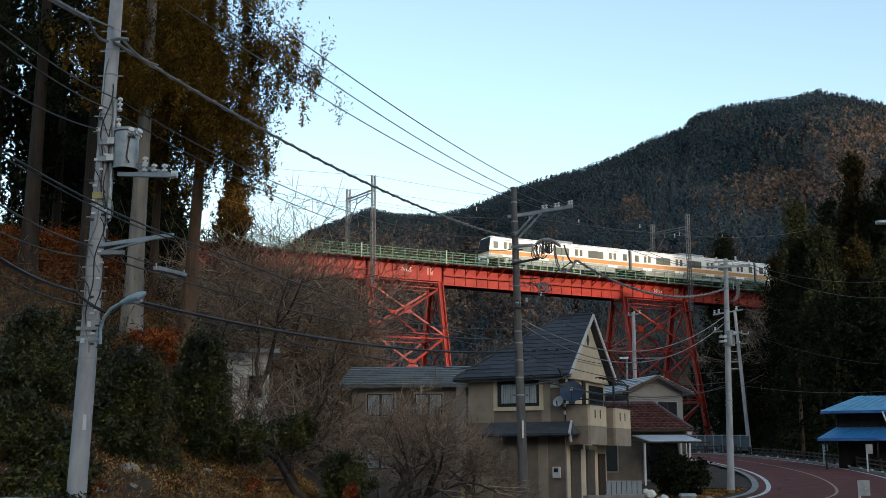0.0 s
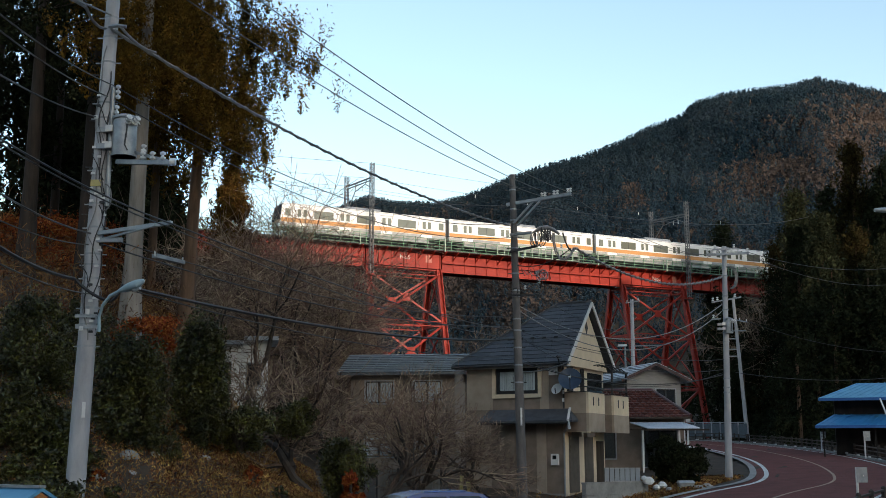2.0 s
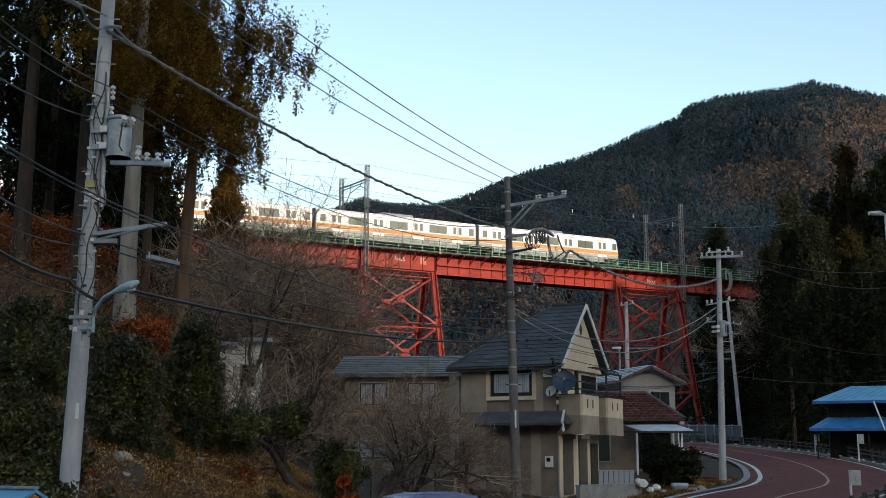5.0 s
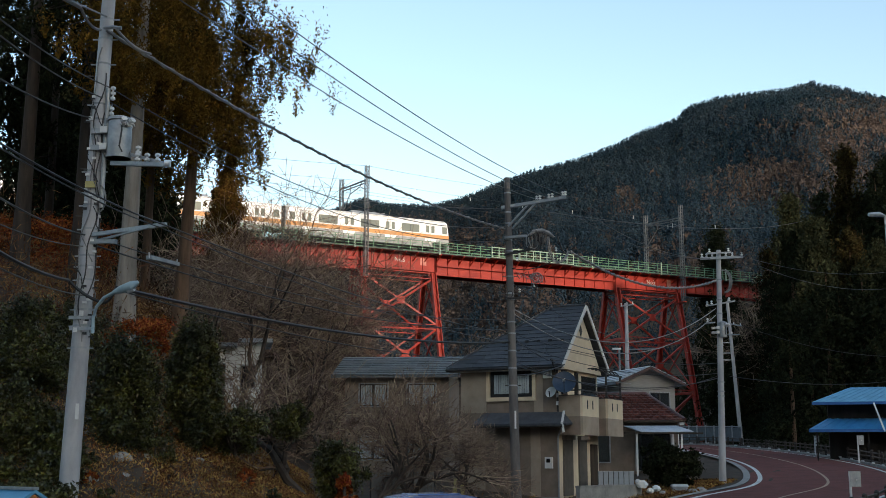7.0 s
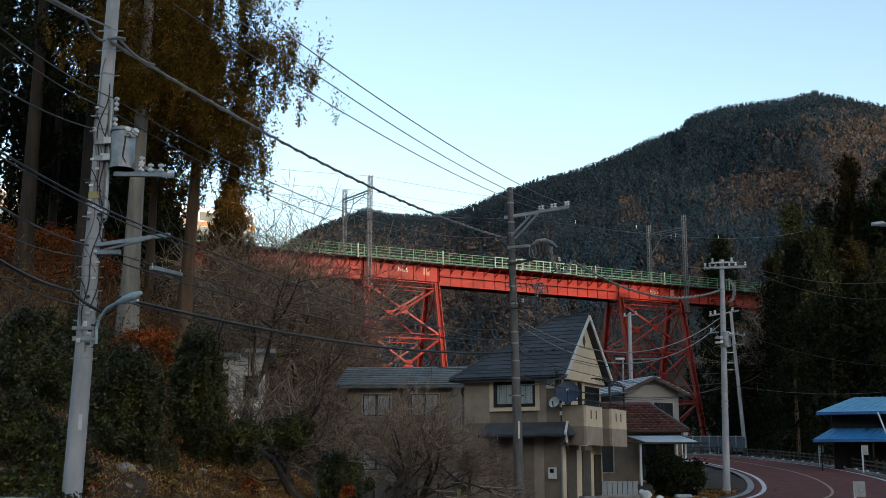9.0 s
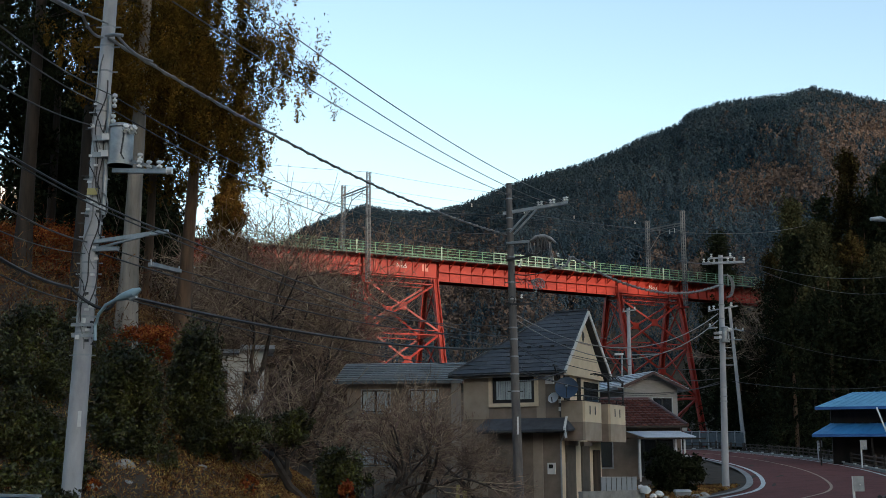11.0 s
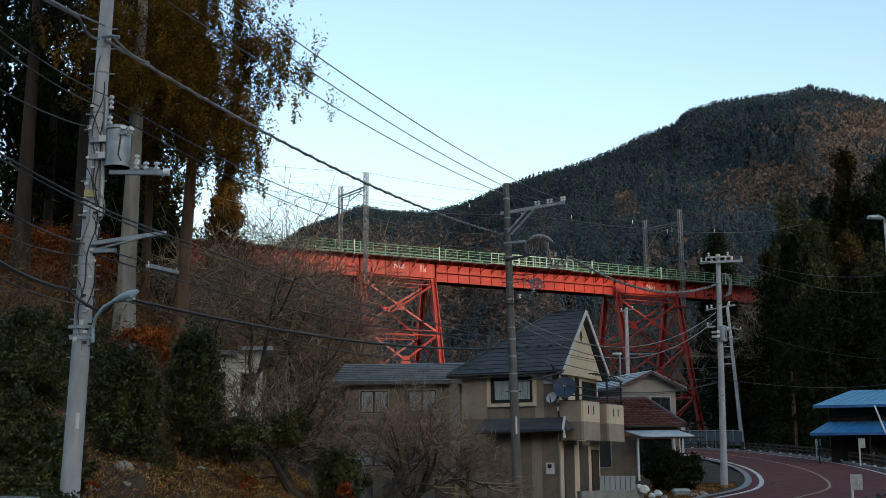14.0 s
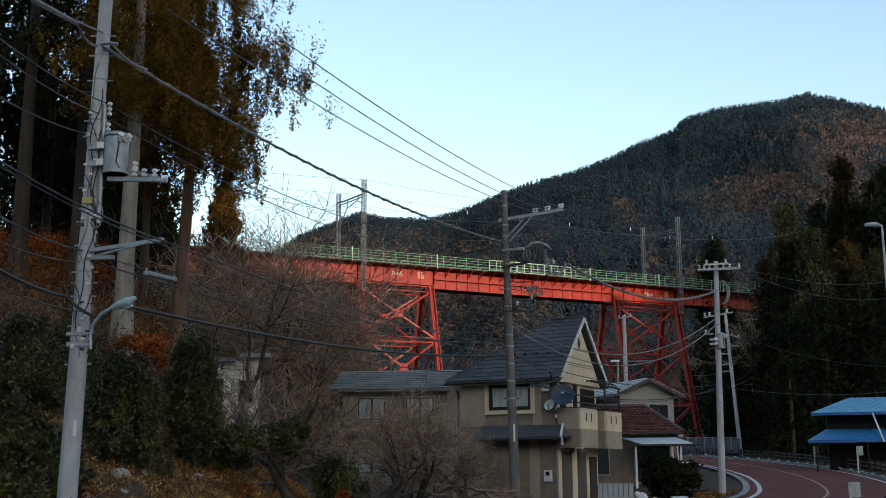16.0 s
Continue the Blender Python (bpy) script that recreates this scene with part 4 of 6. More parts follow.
# roof paled to blue grey: the sky's reflection is put into its colour
gable_house("grey_house", pose(12.3, 70.0, 1.6, 0, 0, 18), 3.7, 6, 4.8, 5.6, GREYWALL := material("grey siding", (0.27, 0.26, 0.25), (0.37, 0.36, 0.345), 2, 0.85, stretch=(1, 1, 6)), PALEROOF := material("pale roof sheet with sky reflection in the colour", (0.34, 0.38, 0.43), (0.48, 0.52, 0.57), 2, 0.4, spread=0.1), "two-storey grey house with shallow gabled roof", 0.5, ((0.1, 1.5, 2.9, 4.1),))
left_house = gable_house("tiled_house", pose(0.55, 60.0, 1.2, 0, 0, 84), 5.5, 5.2, 4.75, 5.7, STUCCO_BROWN, TILE_GREY, "grey-tiled house half hidden behind bare trees", 0.6)


for a, z in ((0.6, 3.0), (3.0, 3.0), (0.6, 0.4), (3.0, 0.4)):
    window(left_house, "x", -2.75, a, a + 1.5, z, z + 1.2, -1, STEEL, 0.06, 1, True)


WHITEWALL = material("white painted siding", (0.74, 0.74, 0.72), (0.84, 0.84, 0.82), 2, 0.7, stretch=(1, 1, 5))


def make_white_house():
    h = thing("white_house", pose(-10.6, 58.0, 2.2, 0, 0, 10), "white house with flat eaves behind the shrubs", "house")
    part("wall", Shape().box(-1.9, 0.1, 0, 4, -1, 5.0), WHITEWALL, h, "white wall")
    part("wall", Shape().box(0.1, 1.5, 0.8, 4, -1, 5.3), WHITEWALL, h, "white wall")
    part("flat_roof", Shape().box(-2.2, 0.2, -0.4, 4.2, 5.0, 5.2), PALEROOF, h, "pale flat eave")
    part("flat_roof", Shape().box(0.25, 2.0, 0.3, 4.2, 5.3, 5.5), PALEROOF, h, "pale flat eave")
    window(h, "y", 0.0, -1.5, -0.3, 3.0, 4.2, -1, STEEL, 0.06, 1, False)
    window(h, "y", 0.0, -1.5, -0.3, 0.6, 1.8, -1, STEEL, 0.06, 1, False)
    window(h, "y", 0.8, 0.4, 1.2, 3.0, 4.2, -1, STEEL, 0.06, 1, False)


make_white_house()


def make_shed():
    s = thing("roadside_shed", pose(22.6, 71.0, 1.4, 0, 0, -18), "dark wooden shed with two light-blue sheet-metal roofs", "shed")
    part("wall", Shape().box(0.8, 12, 0.6, 0.75, -0.4, 3.6), BOARD_BLACK, s, "dark board wall")
    part("wall", Shape().box(0.8, 0.95, 0.75, 6, -0.4, 3.6), BOARD_BLACK, s)
    part("wall", Shape().box(0.95, 12, 5.85, 6, -0.4, 3.6), BOARD_BLACK, s)
    part("wall", Shape().box(11.85, 12, 0.75, 5.85, -0.4, 3.6), BOARD_BLACK, s)
    upper = [(-0.1, -0.7, 3.7), (12.8, -0.7, 3.7), (12.8, 3.0, 4.75), (2.2, 3.0, 4.75)]
    lower = [(-0.35, -1.6, 2.05), (12.5, -1.6, 2.05), (12.5, 0.6, 2.75), (0.75, 0.6, 2.75)]
    for nm, p, paint in (("upper_roof", upper, BLUE), ("lower_roof", lower, BLUE_DEEP)):
        part(nm, Shape().hexa([Vector(q) - Vector((0, 0, 0.07)) for q in p] + p), paint, s, "light-blue sheet roof" if paint is BLUE else "deeper blue sheet roof")
        a, b, c, d = (Vector(q) for q in p)
        for k in range(28):
            f = (k + 0.5) / 28
            part("roof_seam", Shape().beam(a + (b - a) * f + Vector((0, 0, 0.015)), d + (c - d) * f + Vector((0, 0, 0.015)), 0.04, 0.03), paint, s)
        part("fascia", Shape().beam(a - Vector((0, 0.02, 0.09)), b - Vector((0, 0.02, 0.09)), 0.03, 0.16), BLUEDARK, s, "deep blue fascia")
    part("rear_roof", Shape().hexa([(2.2, 3.0, 4.68), (12.8, 3.0, 4.68), (12.8, 6.7, 3.63), (2.2, 6.7, 3.63), (2.2, 3.0, 4.75), (12.8, 3.0, 4.75), (12.8, 6.7, 3.7), (2.2, 6.7, 3.7)]), BLUE, s)
    for x in (-0.1, 2.8, 5.6, 8.4):
        part("post", Shape().beam((x + 0.2, -1.4, -0.4), (x + 0.2, -1.4, 2.05), 0.09), BOARD_BLACK, s)
    part("white_stay", Shape().beam((3.4, -1.0, 3.6), (3.9, -1.65, 1.9), 0.09), CREAM, s, "white stay")
    for k in range(11):
        part("wall_board", Shape().box(0.95 + k, 1.85 + k, 0.56, 0.6, -0.3, 3.5), BOARD_BLACK, s)


BLUEDARK = material("deep blue fascia paint", (0.02, 0.10, 0.30), (0.04, 0.15, 0.40), 2, 0.5)
make_shed()


# ---- utility poles ----
def pole_shaft(p, base, top, r0, r1, label="tapered concrete shaft", n=14, mat=None):
    part("shaft", Shape().tube([base, (Vector(base) + Vector(top)) / 2, top], [r0, (r0 + r1) / 2, r1], n), mat or POLE, p, label, True)


def on(base, top, z):
    base, top = Vector(base), Vector(top)
    return base + (top - base) * ((z - base.z) / (top.z - base.z))


def band(p, base, top, z, r, h=0.05, mat=None):
    c = on(base, top, z)
    part("band", Shape().tube([c - Vector((0, 0, h / 2)), c + Vector((0, 0, h / 2))], r, 14), mat or STEEL, p)


def transformer(parent, c, r, h):
    t = new("transformer")
    t.parent = parent
    t.location = c
    tagged(t, "grey cylindrical transformer")
    part("tank", Shape().tube([(0, 0, 0), (0, 0, 0.04), (0, 0, h - 0.05), (0, 0, h)], [r * 0.96, r, r, r * 0.9], 20), STEEL, t, smooth=True)
    part("lid", Shape().tube([(0, 0, h), (0, 0, h + 0.05), (0, 0, h + 0.09)], [r * 1.05, r * 1.05, r * 0.6], 20), STEEL, t)
    part("rim", Shape().tube([(0, 0, 0.0), (0, 0, 0.05)], r * 1.06, 20), STEEL, t)
    for a in (0.2, 1.0, -0.7):
        s = Shape()
        x, y = r * 1.05 * math.cos(a), -r * 1.05 * math.sin(a + 0.6)
        insulator(s, (x * 0.8, y * 0.8, h - 0.12), (x * 1.4, y * 1.4, h - 0.02), 0.06, 3)
        part("bushing", s, PORCELAIN, t, "white bushing")
    for z in (0.15, h - 0.25):
        part("bracket", Shape().box(-r - 0.28, -r + 0.02, -0.08, 0.08, z, z + 0.1), STEEL, t)
        part("bolt_plate", Shape().box(-r - 0.1, -r + 0.03, -0.14, -0.1, z, z + 0.12), PORCELAIN, t)
    part("drop_lead", Shape().tube([(r * 0.4, -r, h), (r * 0.5, -r * 1.1, h * 0.7), (r * 0.35, -r * 1.1, h * 0.25), (r * 0.6, -r * 1.05, h * 0.1)], 0.016, 5), CABLE, t)


def crossarm(parent, a, b, pins, w=0.09, brace_to=None):
    arm = new("crossarm")
    arm.parent = parent
    a, b = Vector(a), Vector(b)
    part("bar", Shape().beam(a, b, w), STEEL, arm)
    for f in pins:
        c = a + (b - a) * f
        s = Shape()
        insulator(s, c + Vector((0, 0, w / 2)), c + Vector((0, 0, w / 2 + 0.18)), 0.055, 2)
        part("insulator", s, PORCELAIN, arm, "white pin insulator")
    if brace_to is not None:
        part("brace", Shape().beam(a + (b - a) * 0.6, brace_to, 0.05), STEEL, arm)
    return arm


def left_pole():
    base, top = (-6.71, 21.00, 0.11), (-6.43, 21.00, 11.28)
    base = (base[0], base[1], 0.0)
    p = thing("utility_pole", Matrix(), "grey concrete utility pole with transformer and street lamp", "utility pole")
    pole_shaft(p, base, top, 0.185, 0.12)
    for z in (10.0, 9.6, 9.1, 8.3, 8.0, 7.0, 6.6, 6.35, 5.9, 5.4, 5.2, 4.95, 4.4, 4.1, 3.7):
        c = on(base, top, z)
        band(p, base, top, z, 0.192 - 0.0057 * z, 0.035)
        part("bolt", Shape().beam(c + Vector((-0.24, 0, 0)), c + Vector((0.24, 0, 0)), 0.022), STEEL, p)
    for k in range(12):
        z = 3.9 + 0.45 * k
        c = on(base, top, z)
        part("climbing_step", Shape().beam(c, c + Vector((0.26 * (-1) ** k, -0.08, 0)), 0.02), DARKSTEEL, p)
    part("conduit", Shape().tube([on(base, top, 8.6) + Vector((0.16, -0.08, 0)), on(base, top, 6.3) + Vector((0.2, -0.08, 0))], 0.045, 8), STEEL, p, "grey riser conduit")
    part("warning_plate", Shape().box(-0.1, 0.09, -0.19, -0.165, -0.06, 0.06), YELLOW, p, "yellow warning plate").location = on(base, top, 6.72)
    part("number_plate", Shape().box(-0.03, 0.03, -0.2, -0.18, -0.14, 0.14), PORCELAIN, p, "white plate").location = on(base, top, 2.55) + Vector((0.1, 0, 0))
    for k in range(3):
        z0, z1 = 3.8 + 0.4 * k, 9.4 - 0.5 * k
        pts = []
        for j in range(41):
            z = z0 + (z1 - z0) * j / 40
            r = 0.2 - 0.0057 * z
            w = -1.9 + 0.7 * k + 0.5 * math.sin(z * 2.1 + k) + 0.25 * math.sin(z * 5.3)
            pts.append(on(base, top, z) + Vector((r * math.cos(w), r * math.sin(w), 0)))
        part("lashed_cable", Shape().tube(pts, 0.013, 5), CABLE if k else CABLE_GREY, p, "cable lashed along the pole")
    rng = random.Random(17)
    for k in range(34):
        z = rng.uniform(3.9, 8.6)
        w = rng.uniform(-2.9, -0.3)
        r = 0.2 - 0.0057 * z
        c = on(base, top, z) + Vector((r * math.cos(w), r * math.sin(w), 0))
        part("cable_tie", Shape().box(-0.035, 0.035, -0.03, 0.01, -0.012, 0.03), PORCELAIN if k % 3 else DARKSTEEL, p).location = c
    for k in range(9):
        z = 8.3 - 0.5 * k
        a = rng.uniform(-2.6, -0.6)
        pts = [on(base, top, z - 0.06 * j) + Vector(((0.2 + 0.05 * math.sin(j * 0.9)) * math.cos(a + 0.12 * j), (0.2 + 0.05 * math.sin(j * 0.9)) * math.sin(a + 0.12 * j), 0)) for j in range(10)]
        part("slack_lead", Shape().tube(pts, 0.011, 4), CABLE_GREY if k % 2 else CABLE, p, "slack lead hanging on the pole")
    part("lead_loop", Shape().tube([on(base, top, 6.6) + Vector((0.17 + 0.12 * math.sin(w), -0.16, 0.25 * math.cos(w) - 0.15)) for w in np.linspace(0, 3.4, 12)], 0.014, 5), CABLE_GREY, p, "hanging pale cable loop")
    transformer(p, (-6.08, 20.90, 7.23), 0.225, 0.72)
    crossarm(p, (-6.20, 20.90, 7.14), (-5.00, 20.40, 6.99), (0.45, 0.62, 0.8), 0.08)
    crossarm(p, (-5.90, 20.90, 7.33), (-5.16, 20.50, 7.05), (0.3,), 0.06)
    part("end_insulator", Shape().tube([(-5.08, 20.40, 7.01), (-4.98, 20.40, 7.01)], 0.07, 8), PORCELAIN, p, "white insulator")
    part("side_arm", Shape().beam((-6.50, 20.90, 5.78), (-4.96, 20.20, 5.84), 0.07), STEEL, p, "steel side arm")
    part("side_arm_brace", Shape().beam((-6.37, 20.90, 5.68), (-5.29, 20.30, 5.81), 0.04), STEEL, p)
    part("arm_socket", Shape().beam((-6.50, 20.90, 5.65), (-6.00, 20.80, 5.64), 0.08), STEEL, p)
    # street lamp on a bent arm
    lamp = new("street_lamp")
    lamp.parent = p
    tagged(lamp, "pale blue bent street lamp")
    part("lamp_arm", Shape().tube([(-6.31, 20.70, 3.94), (-6.32, 20.70, 4.21), (-6.24, 20.60, 4.40), (-6.08, 20.50, 4.56), (-5.84, 20.40, 4.66)], [0.03, 0.03, 0.03, 0.032, 0.035], 8), LAMPBLUE, lamp, smooth=True)
    part("lamp_head", Shape().tube([(-5.89, 20.40, 4.64), (-5.72, 20.30, 4.68), (-5.52, 20.20, 4.73), (-5.40, 20.20, 4.80)], [0.035, 0.075, 0.085, 0.03], 10), LAMPBLUE, lamp, smooth=True)
    part("lamp_lens", Shape().tube([(-5.59, 20.25, 4.64), (-5.47, 20.20, 4.67)], [0.05, 0.04], 8), CURTAIN, lamp, "glass lens")
    for c in ((-6.63, 21.00, 4.24), (-6.61, 21.00, 4.04)):
        part("lamp_clamp", Shape().box(-0.17, 0.22, -0.19, -0.15, -0.03, 0.03), STEEL, lamp).location = c
    part("sensor", Shape().tube([(-6.57, 20.80, 4.26), (-6.57, 20.80, 4.36)], 0.04, 8), PORCELAIN, lamp, "white sensor")
    part("clamp_collar", Shape().tube([(-6.44, 20.80, 9.76), (-6.20, 20.60, 9.70), (-6.06, 20.60, 9.68)], 0.035, 6), STEEL, p)
    for k, z in enumerate((8.35, 7.95)):
        s = Shape()
        c = on(base, top, z) + Vector((0.26, -0.1, 0.3))
        insulator(s, c, c + Vector((0, 0, -0.3)), 0.05, 3)
        part("insulator", s, PORCELAIN, p, "white insulator")


YELLOW = material("yellow plate", (0.42, 0.36, 0.13), (0.55, 0.48, 0.2), 4, 0.6)
left_pole()


def mid_pole():
    base, top = (2.49, 40.00, -0.04), (2.25, 40.00, 11.56)
    p = thing("utility_pole", Matrix(), "concrete utility pole hung with cable coils by the house", "utility pole")
    pole_shaft(p, (base[0], base[1], 0.0), top, 0.175, 0.105, n=12, mat=POLE_DARK)
    arm = crossarm(p, (2.05, 40.10, 10.49), (4.26, 39.30, 10.70), (0.55, 0.6, 0.74, 0.79, 0.95, 0.99), 0.11)
    part("brace", Shape().beam((2.27, 39.90, 9.77), (2.94, 39.60, 10.48), 0.06), STEEL, arm)
    part("brace", Shape().beam((2.41, 39.90, 9.69), (3.19, 39.50, 10.50), 0.06), STEEL, arm)
    for z in (11.0, 10.3, 9.9, 9.3, 8.9, 8.0, 7.4, 7.2, 6.4, 6.0, 5.4, 4.8, 4.2):
        band(p, base, top, z, 0.186 - 0.006 * z, 0.05)
        c = on(base, top, z)
        part("bolt", Shape().beam(c + Vector((-0.27, 0, 0)), c + Vector((0.27, 0, 0)), 0.03), DARKSTEEL, p)
    part("side_arm", Shape().beam((2.15, 39.90, 9.37), (2.88, 39.50, 9.37), 0.09), STEEL, p)
    part("side_arm", Shape().beam((2.14, 39.90, 8.76), (3.07, 39.50, 8.89), 0.07), DARKSTEEL, p)
    part("side_arm", Shape().beam((2.19, 39.90, 7.22), (3.15, 39.60, 7.18), 0.06), DARKSTEEL, p)
    # hanging coils, the splice closure over them and the drooping loop
    rng = random.Random(4)

    def loop(cx, cz, rx, rz, mat, turn=0.0):
        pts = []
        for j in range(15):
            w = 2 * math.pi * j / 14
            x, z = rx * math.cos(w) + rng.uniform(-0.015, 0.015), rz * math.sin(w) + rng.uniform(-0.015, 0.015)
            pts.append((cx + x * math.cos(turn) - z * math.sin(turn), 39.3 + 0.06 * math.sin(w) + rng.uniform(-0.03, 0.03), cz + x * math.sin(turn) + z * math.cos(turn)))
        part("cable_coil", Shape().tube(pts, 0.019, 5), mat, p, "hanging oval cable coil")

    for k in range(5):
        loop(2.92 + 0.06 * k, 9.12 + rng.uniform(-0.04, 0.04), 0.1 + 0.02 * k, 0.25 + 0.015 * k, CABLE_GREY if k % 2 else CABLE, -0.15 + 0.08 * k)
    for k in range(4):
        loop(3.3 + 0.07 * k, 9.22, 0.08, 0.16 + 0.05 * rng.random(), CABLE, 0.5 - 0.3 * k)
    for k in range(4):
        loop(3.1 + 0.05 * k, 7.85, 0.08 + 0.03 * k, 0.17, CABLE_GREY, 0.7 - 0.4 * k)
    loop(2.28, 7.27, 0.09, 0.14, CABLE)
    part("splice_box", Shape().tube([(2.98, 39.28, 9.36), (3.12, 39.28, 9.46), (3.4, 39.26, 9.5), (3.62, 39.25, 9.42), (3.82, 39.25, 9.26)], [0.04, 0.075, 0.085, 0.07, 0.04], 8), CABLE_GREY, p, "grey splice closure arched over the coils", True)
    for k, x in enumerate((3.2, 3.32, 3.42, 3.5)):
        part("closure_clamp", Shape().box(x - 0.025, x + 0.025, 39.2, 39.3, 9.0 + 0.05 * (k % 2), 9.5), DARKSTEEL, p)
    for o in (0.0, 0.05):
        part("drooping_loop", Shape().tube([(3.59 + o, 39.28, 9.3), (3.6 + o, 39.28, 9.0), (3.68 + o, 39.28, 8.6 + o), (3.82, 39.28, 8.4 + o), (3.96, 39.28, 8.36 + o), (4.12, 39.28, 8.43 + o), (4.26 - o, 39.28, 8.6), (4.36 - o, 39.3, 8.8)], 0.024, 6), CABLE_GREY, p, "pale cable hanging in a deep loop", True)
    for k in range(9):
        a = Vector((2.5 + 0.09 * k, 39.5, 8.1 - 0.03 * k))
        part("tangled_lead", Shape().tube([a, a + Vector((0.12, -0.1, rng.uniform(-0.3, 0.12))), a + Vector((0.24, -0.1, rng.uniform(-0.35, 0.1))), a + Vector((0.3, 0, rng.uniform(-0.5, -0.1)))], 0.014, 4), CABLE_GREY if k % 2 else CABLE, p)
    for x, z in ((3.04, 7.98), (3.12, 7.7), (2.62, 7.5), (3.9, 8.95), (2.55, 8.6)):
        s = Shape()
        insulator(s, (x, 39.4, z), (x, 39.4, z - 0.16), 0.045, 2)
        part("insulator", s, PORCELAIN, p, "white insulator")
    part("reflector_plate", Shape().box(-0.03, 0.03, -0.2, -0.17, -0.3, 0.3), PORCELAIN, p, "white plate").location = (2.46, 40.00, 3.03)


mid_pole()


def right_poles():
    base, top = (11.96, 50.40, 0.68), (12.19, 50.40, 10.83)
    p = thing("utility_pole", Matrix(), "concrete utility pole with small transformer at the bend", "utility pole")
    pole_shaft(p, (base[0], base[1], ground_z(base[0], base[1]) - 0.2), top, 0.165, 0.10, n=12)
    crossarm(p, (11.37, 50.40, 10.45), (13.17, 50.00, 10.46), (0.04, 0.15, 0.28, 0.6, 0.75, 0.97), 0.1)
    crossarm(p, (11.63, 50.20, 10.65), (12.68, 50.20, 10.70), (0.1, 0.9), 0.07)
    transformer(p, (12.20, 50.30, 6.95), 0.19, 0.6)
    crossarm(p, (11.51, 50.40, 7.58), (11.90, 50.30, 7.60), (0.2,), 0.06)
    for z in (9.5, 8.6, 8.0, 7.0, 6.6, 5.0, 4.6, 4.4):
        band(p, base, top, z, 0.198 - 0.0072 * z, 0.05)
    crossarm(p, (11.53, 50.40, 8.33), (12.81, 50.30, 8.55), (0.05, 0.2, 0.8), 0.06)
    for k in range(3):
        o = part("cable_loop", Shape().tube([(0.28 * math.cos(w) + 0.05 * k, 0, 0.5 * math.sin(w)) for w in np.linspace(-1.5, 1.9, 12)], 0.025, 5), CABLE_GREY, p)
        o.location = (12.30, 50.20, 9.41)
    base2, top2 = (25.31, 100.0, 3.17), (24.77, 100.0, 15.21)
    q = thing("stay_pole", Matrix(), "leaning concrete stay pole with short crossarms", "utility pole")
    pole_shaft(q, (base2[0] + 0.2, base2[1], ground_z(base2[0], base2[1]) - 0.3), top2, 0.18, 0.13, n=12)
    crossarm(q, (23.98, 100.0, 14.96), (24.98, 99.65, 15.2), (0.1, 0.8), 0.1)
    crossarm(q, (24.6, 100.0, 13.33), (25.73, 99.3, 13.0), (0.5, 0.95), 0.1)
    crossarm(q, (24.65, 100.0, 12.3), (25.55, 99.3, 12.25), (0.4,), 0.08)
    for x, z in ((24.19, 10.7), (24.17, 10.1), (24.03, 11.6)):
        part("tie_bar", Shape().beam((x, 99.82, z), (x + 0.8, 100.0, z + 0.02), 0.09), STEEL, q)
    # pole and lamp standing before the further tower
    b3, t3 = (12.68, 80.00, 5.77), (12.75, 80.00, 12.40)
    r = thing("utility_pole", Matrix(), "slim concrete pole in front of the trestle tower", "utility pole")
    pole_shaft(r, (b3[0], b3[1], ground_z(b3[0], b3[1]) - 0.2), t3, 0.17, 0.12, n=10)
    crossarm(r, (12.31, 80.00, 12.16), (13.27, 79.80, 12.29), (0.1, 0.5, 0.9), 0.08)
    part("side_arm", Shape().beam((12.74, 80.00, 9.16), (14.56, 79.00, 9.11), 0.08), STEEL, r)
    b4, t4 = (11.24, 74.00, 5.83), (11.28, 74.00, 8.64)
    l = thing("street_lamp", Matrix(), "slim street lamp with a flat white head", "street lamp")
    part("shaft", Shape().tube([(b4[0], b4[1], ground_z(b4[0], b4[1])), t4], 0.06, 8), STEEL, l)
    part("lamp_head", Shape().box(-0.45, 0.1, -0.12, 0.12, -0.06, 0.06), PORCELAIN, l, "white lamp head").location = t4
    # lamp at the edge of the wood
    t5 = (23.44, 60.00, 14.42)
    l = thing("street_lamp", Matrix(), "tall grey road lamp beside the wood", "street lamp")
    part("shaft", Shape().tube([(t5[0] + 0.05, t5[1], ground_z(t5[0], t5[1]) - 0.2), t5], [0.09, 0.06], 8), POLE, l)
    part("lamp_head", Shape().tube([t5, (t5[0] - 0.35, t5[1] - 0.1, t5[2] + 0.06), (t5[0] - 0.95, t5[1] - 0.2, t5[2] + 0.03)], [0.06, 0.15, 0.1], 8), STEEL, l)


right_poles()


# ---- cables ----
def cable(a, b, sag, r, mat=None, label="thin black overhead cable", twist=False):
    a, b = Vector(a), Vector(b)
    n = 26
    pts = [a + (b - a) * (k / n) - Vector((0, 0, 4 * sag * (k / n) * (1 - k / n))) for k in range(n + 1)]
    c = single("cable", Shape().tube(pts, r, 5), mat or CABLE, label, "cable", None, "overhead cables")
    if twist:
        m = n * 9
        tw = []
        for k in range(m + 1):
            t = k / m
            w = k * 0.9
            tw.append(a + (b - a) * t - Vector((0, 0, 4 * sag * t * (1 - t))) + Vector((0, math.cos(w), math.sin(w))) * r * 1.2)
        part("wrapping", Shape().tube(tw, r * 0.7, 4), CABLE_GREY, c, "grey wrapped strand")
    return c


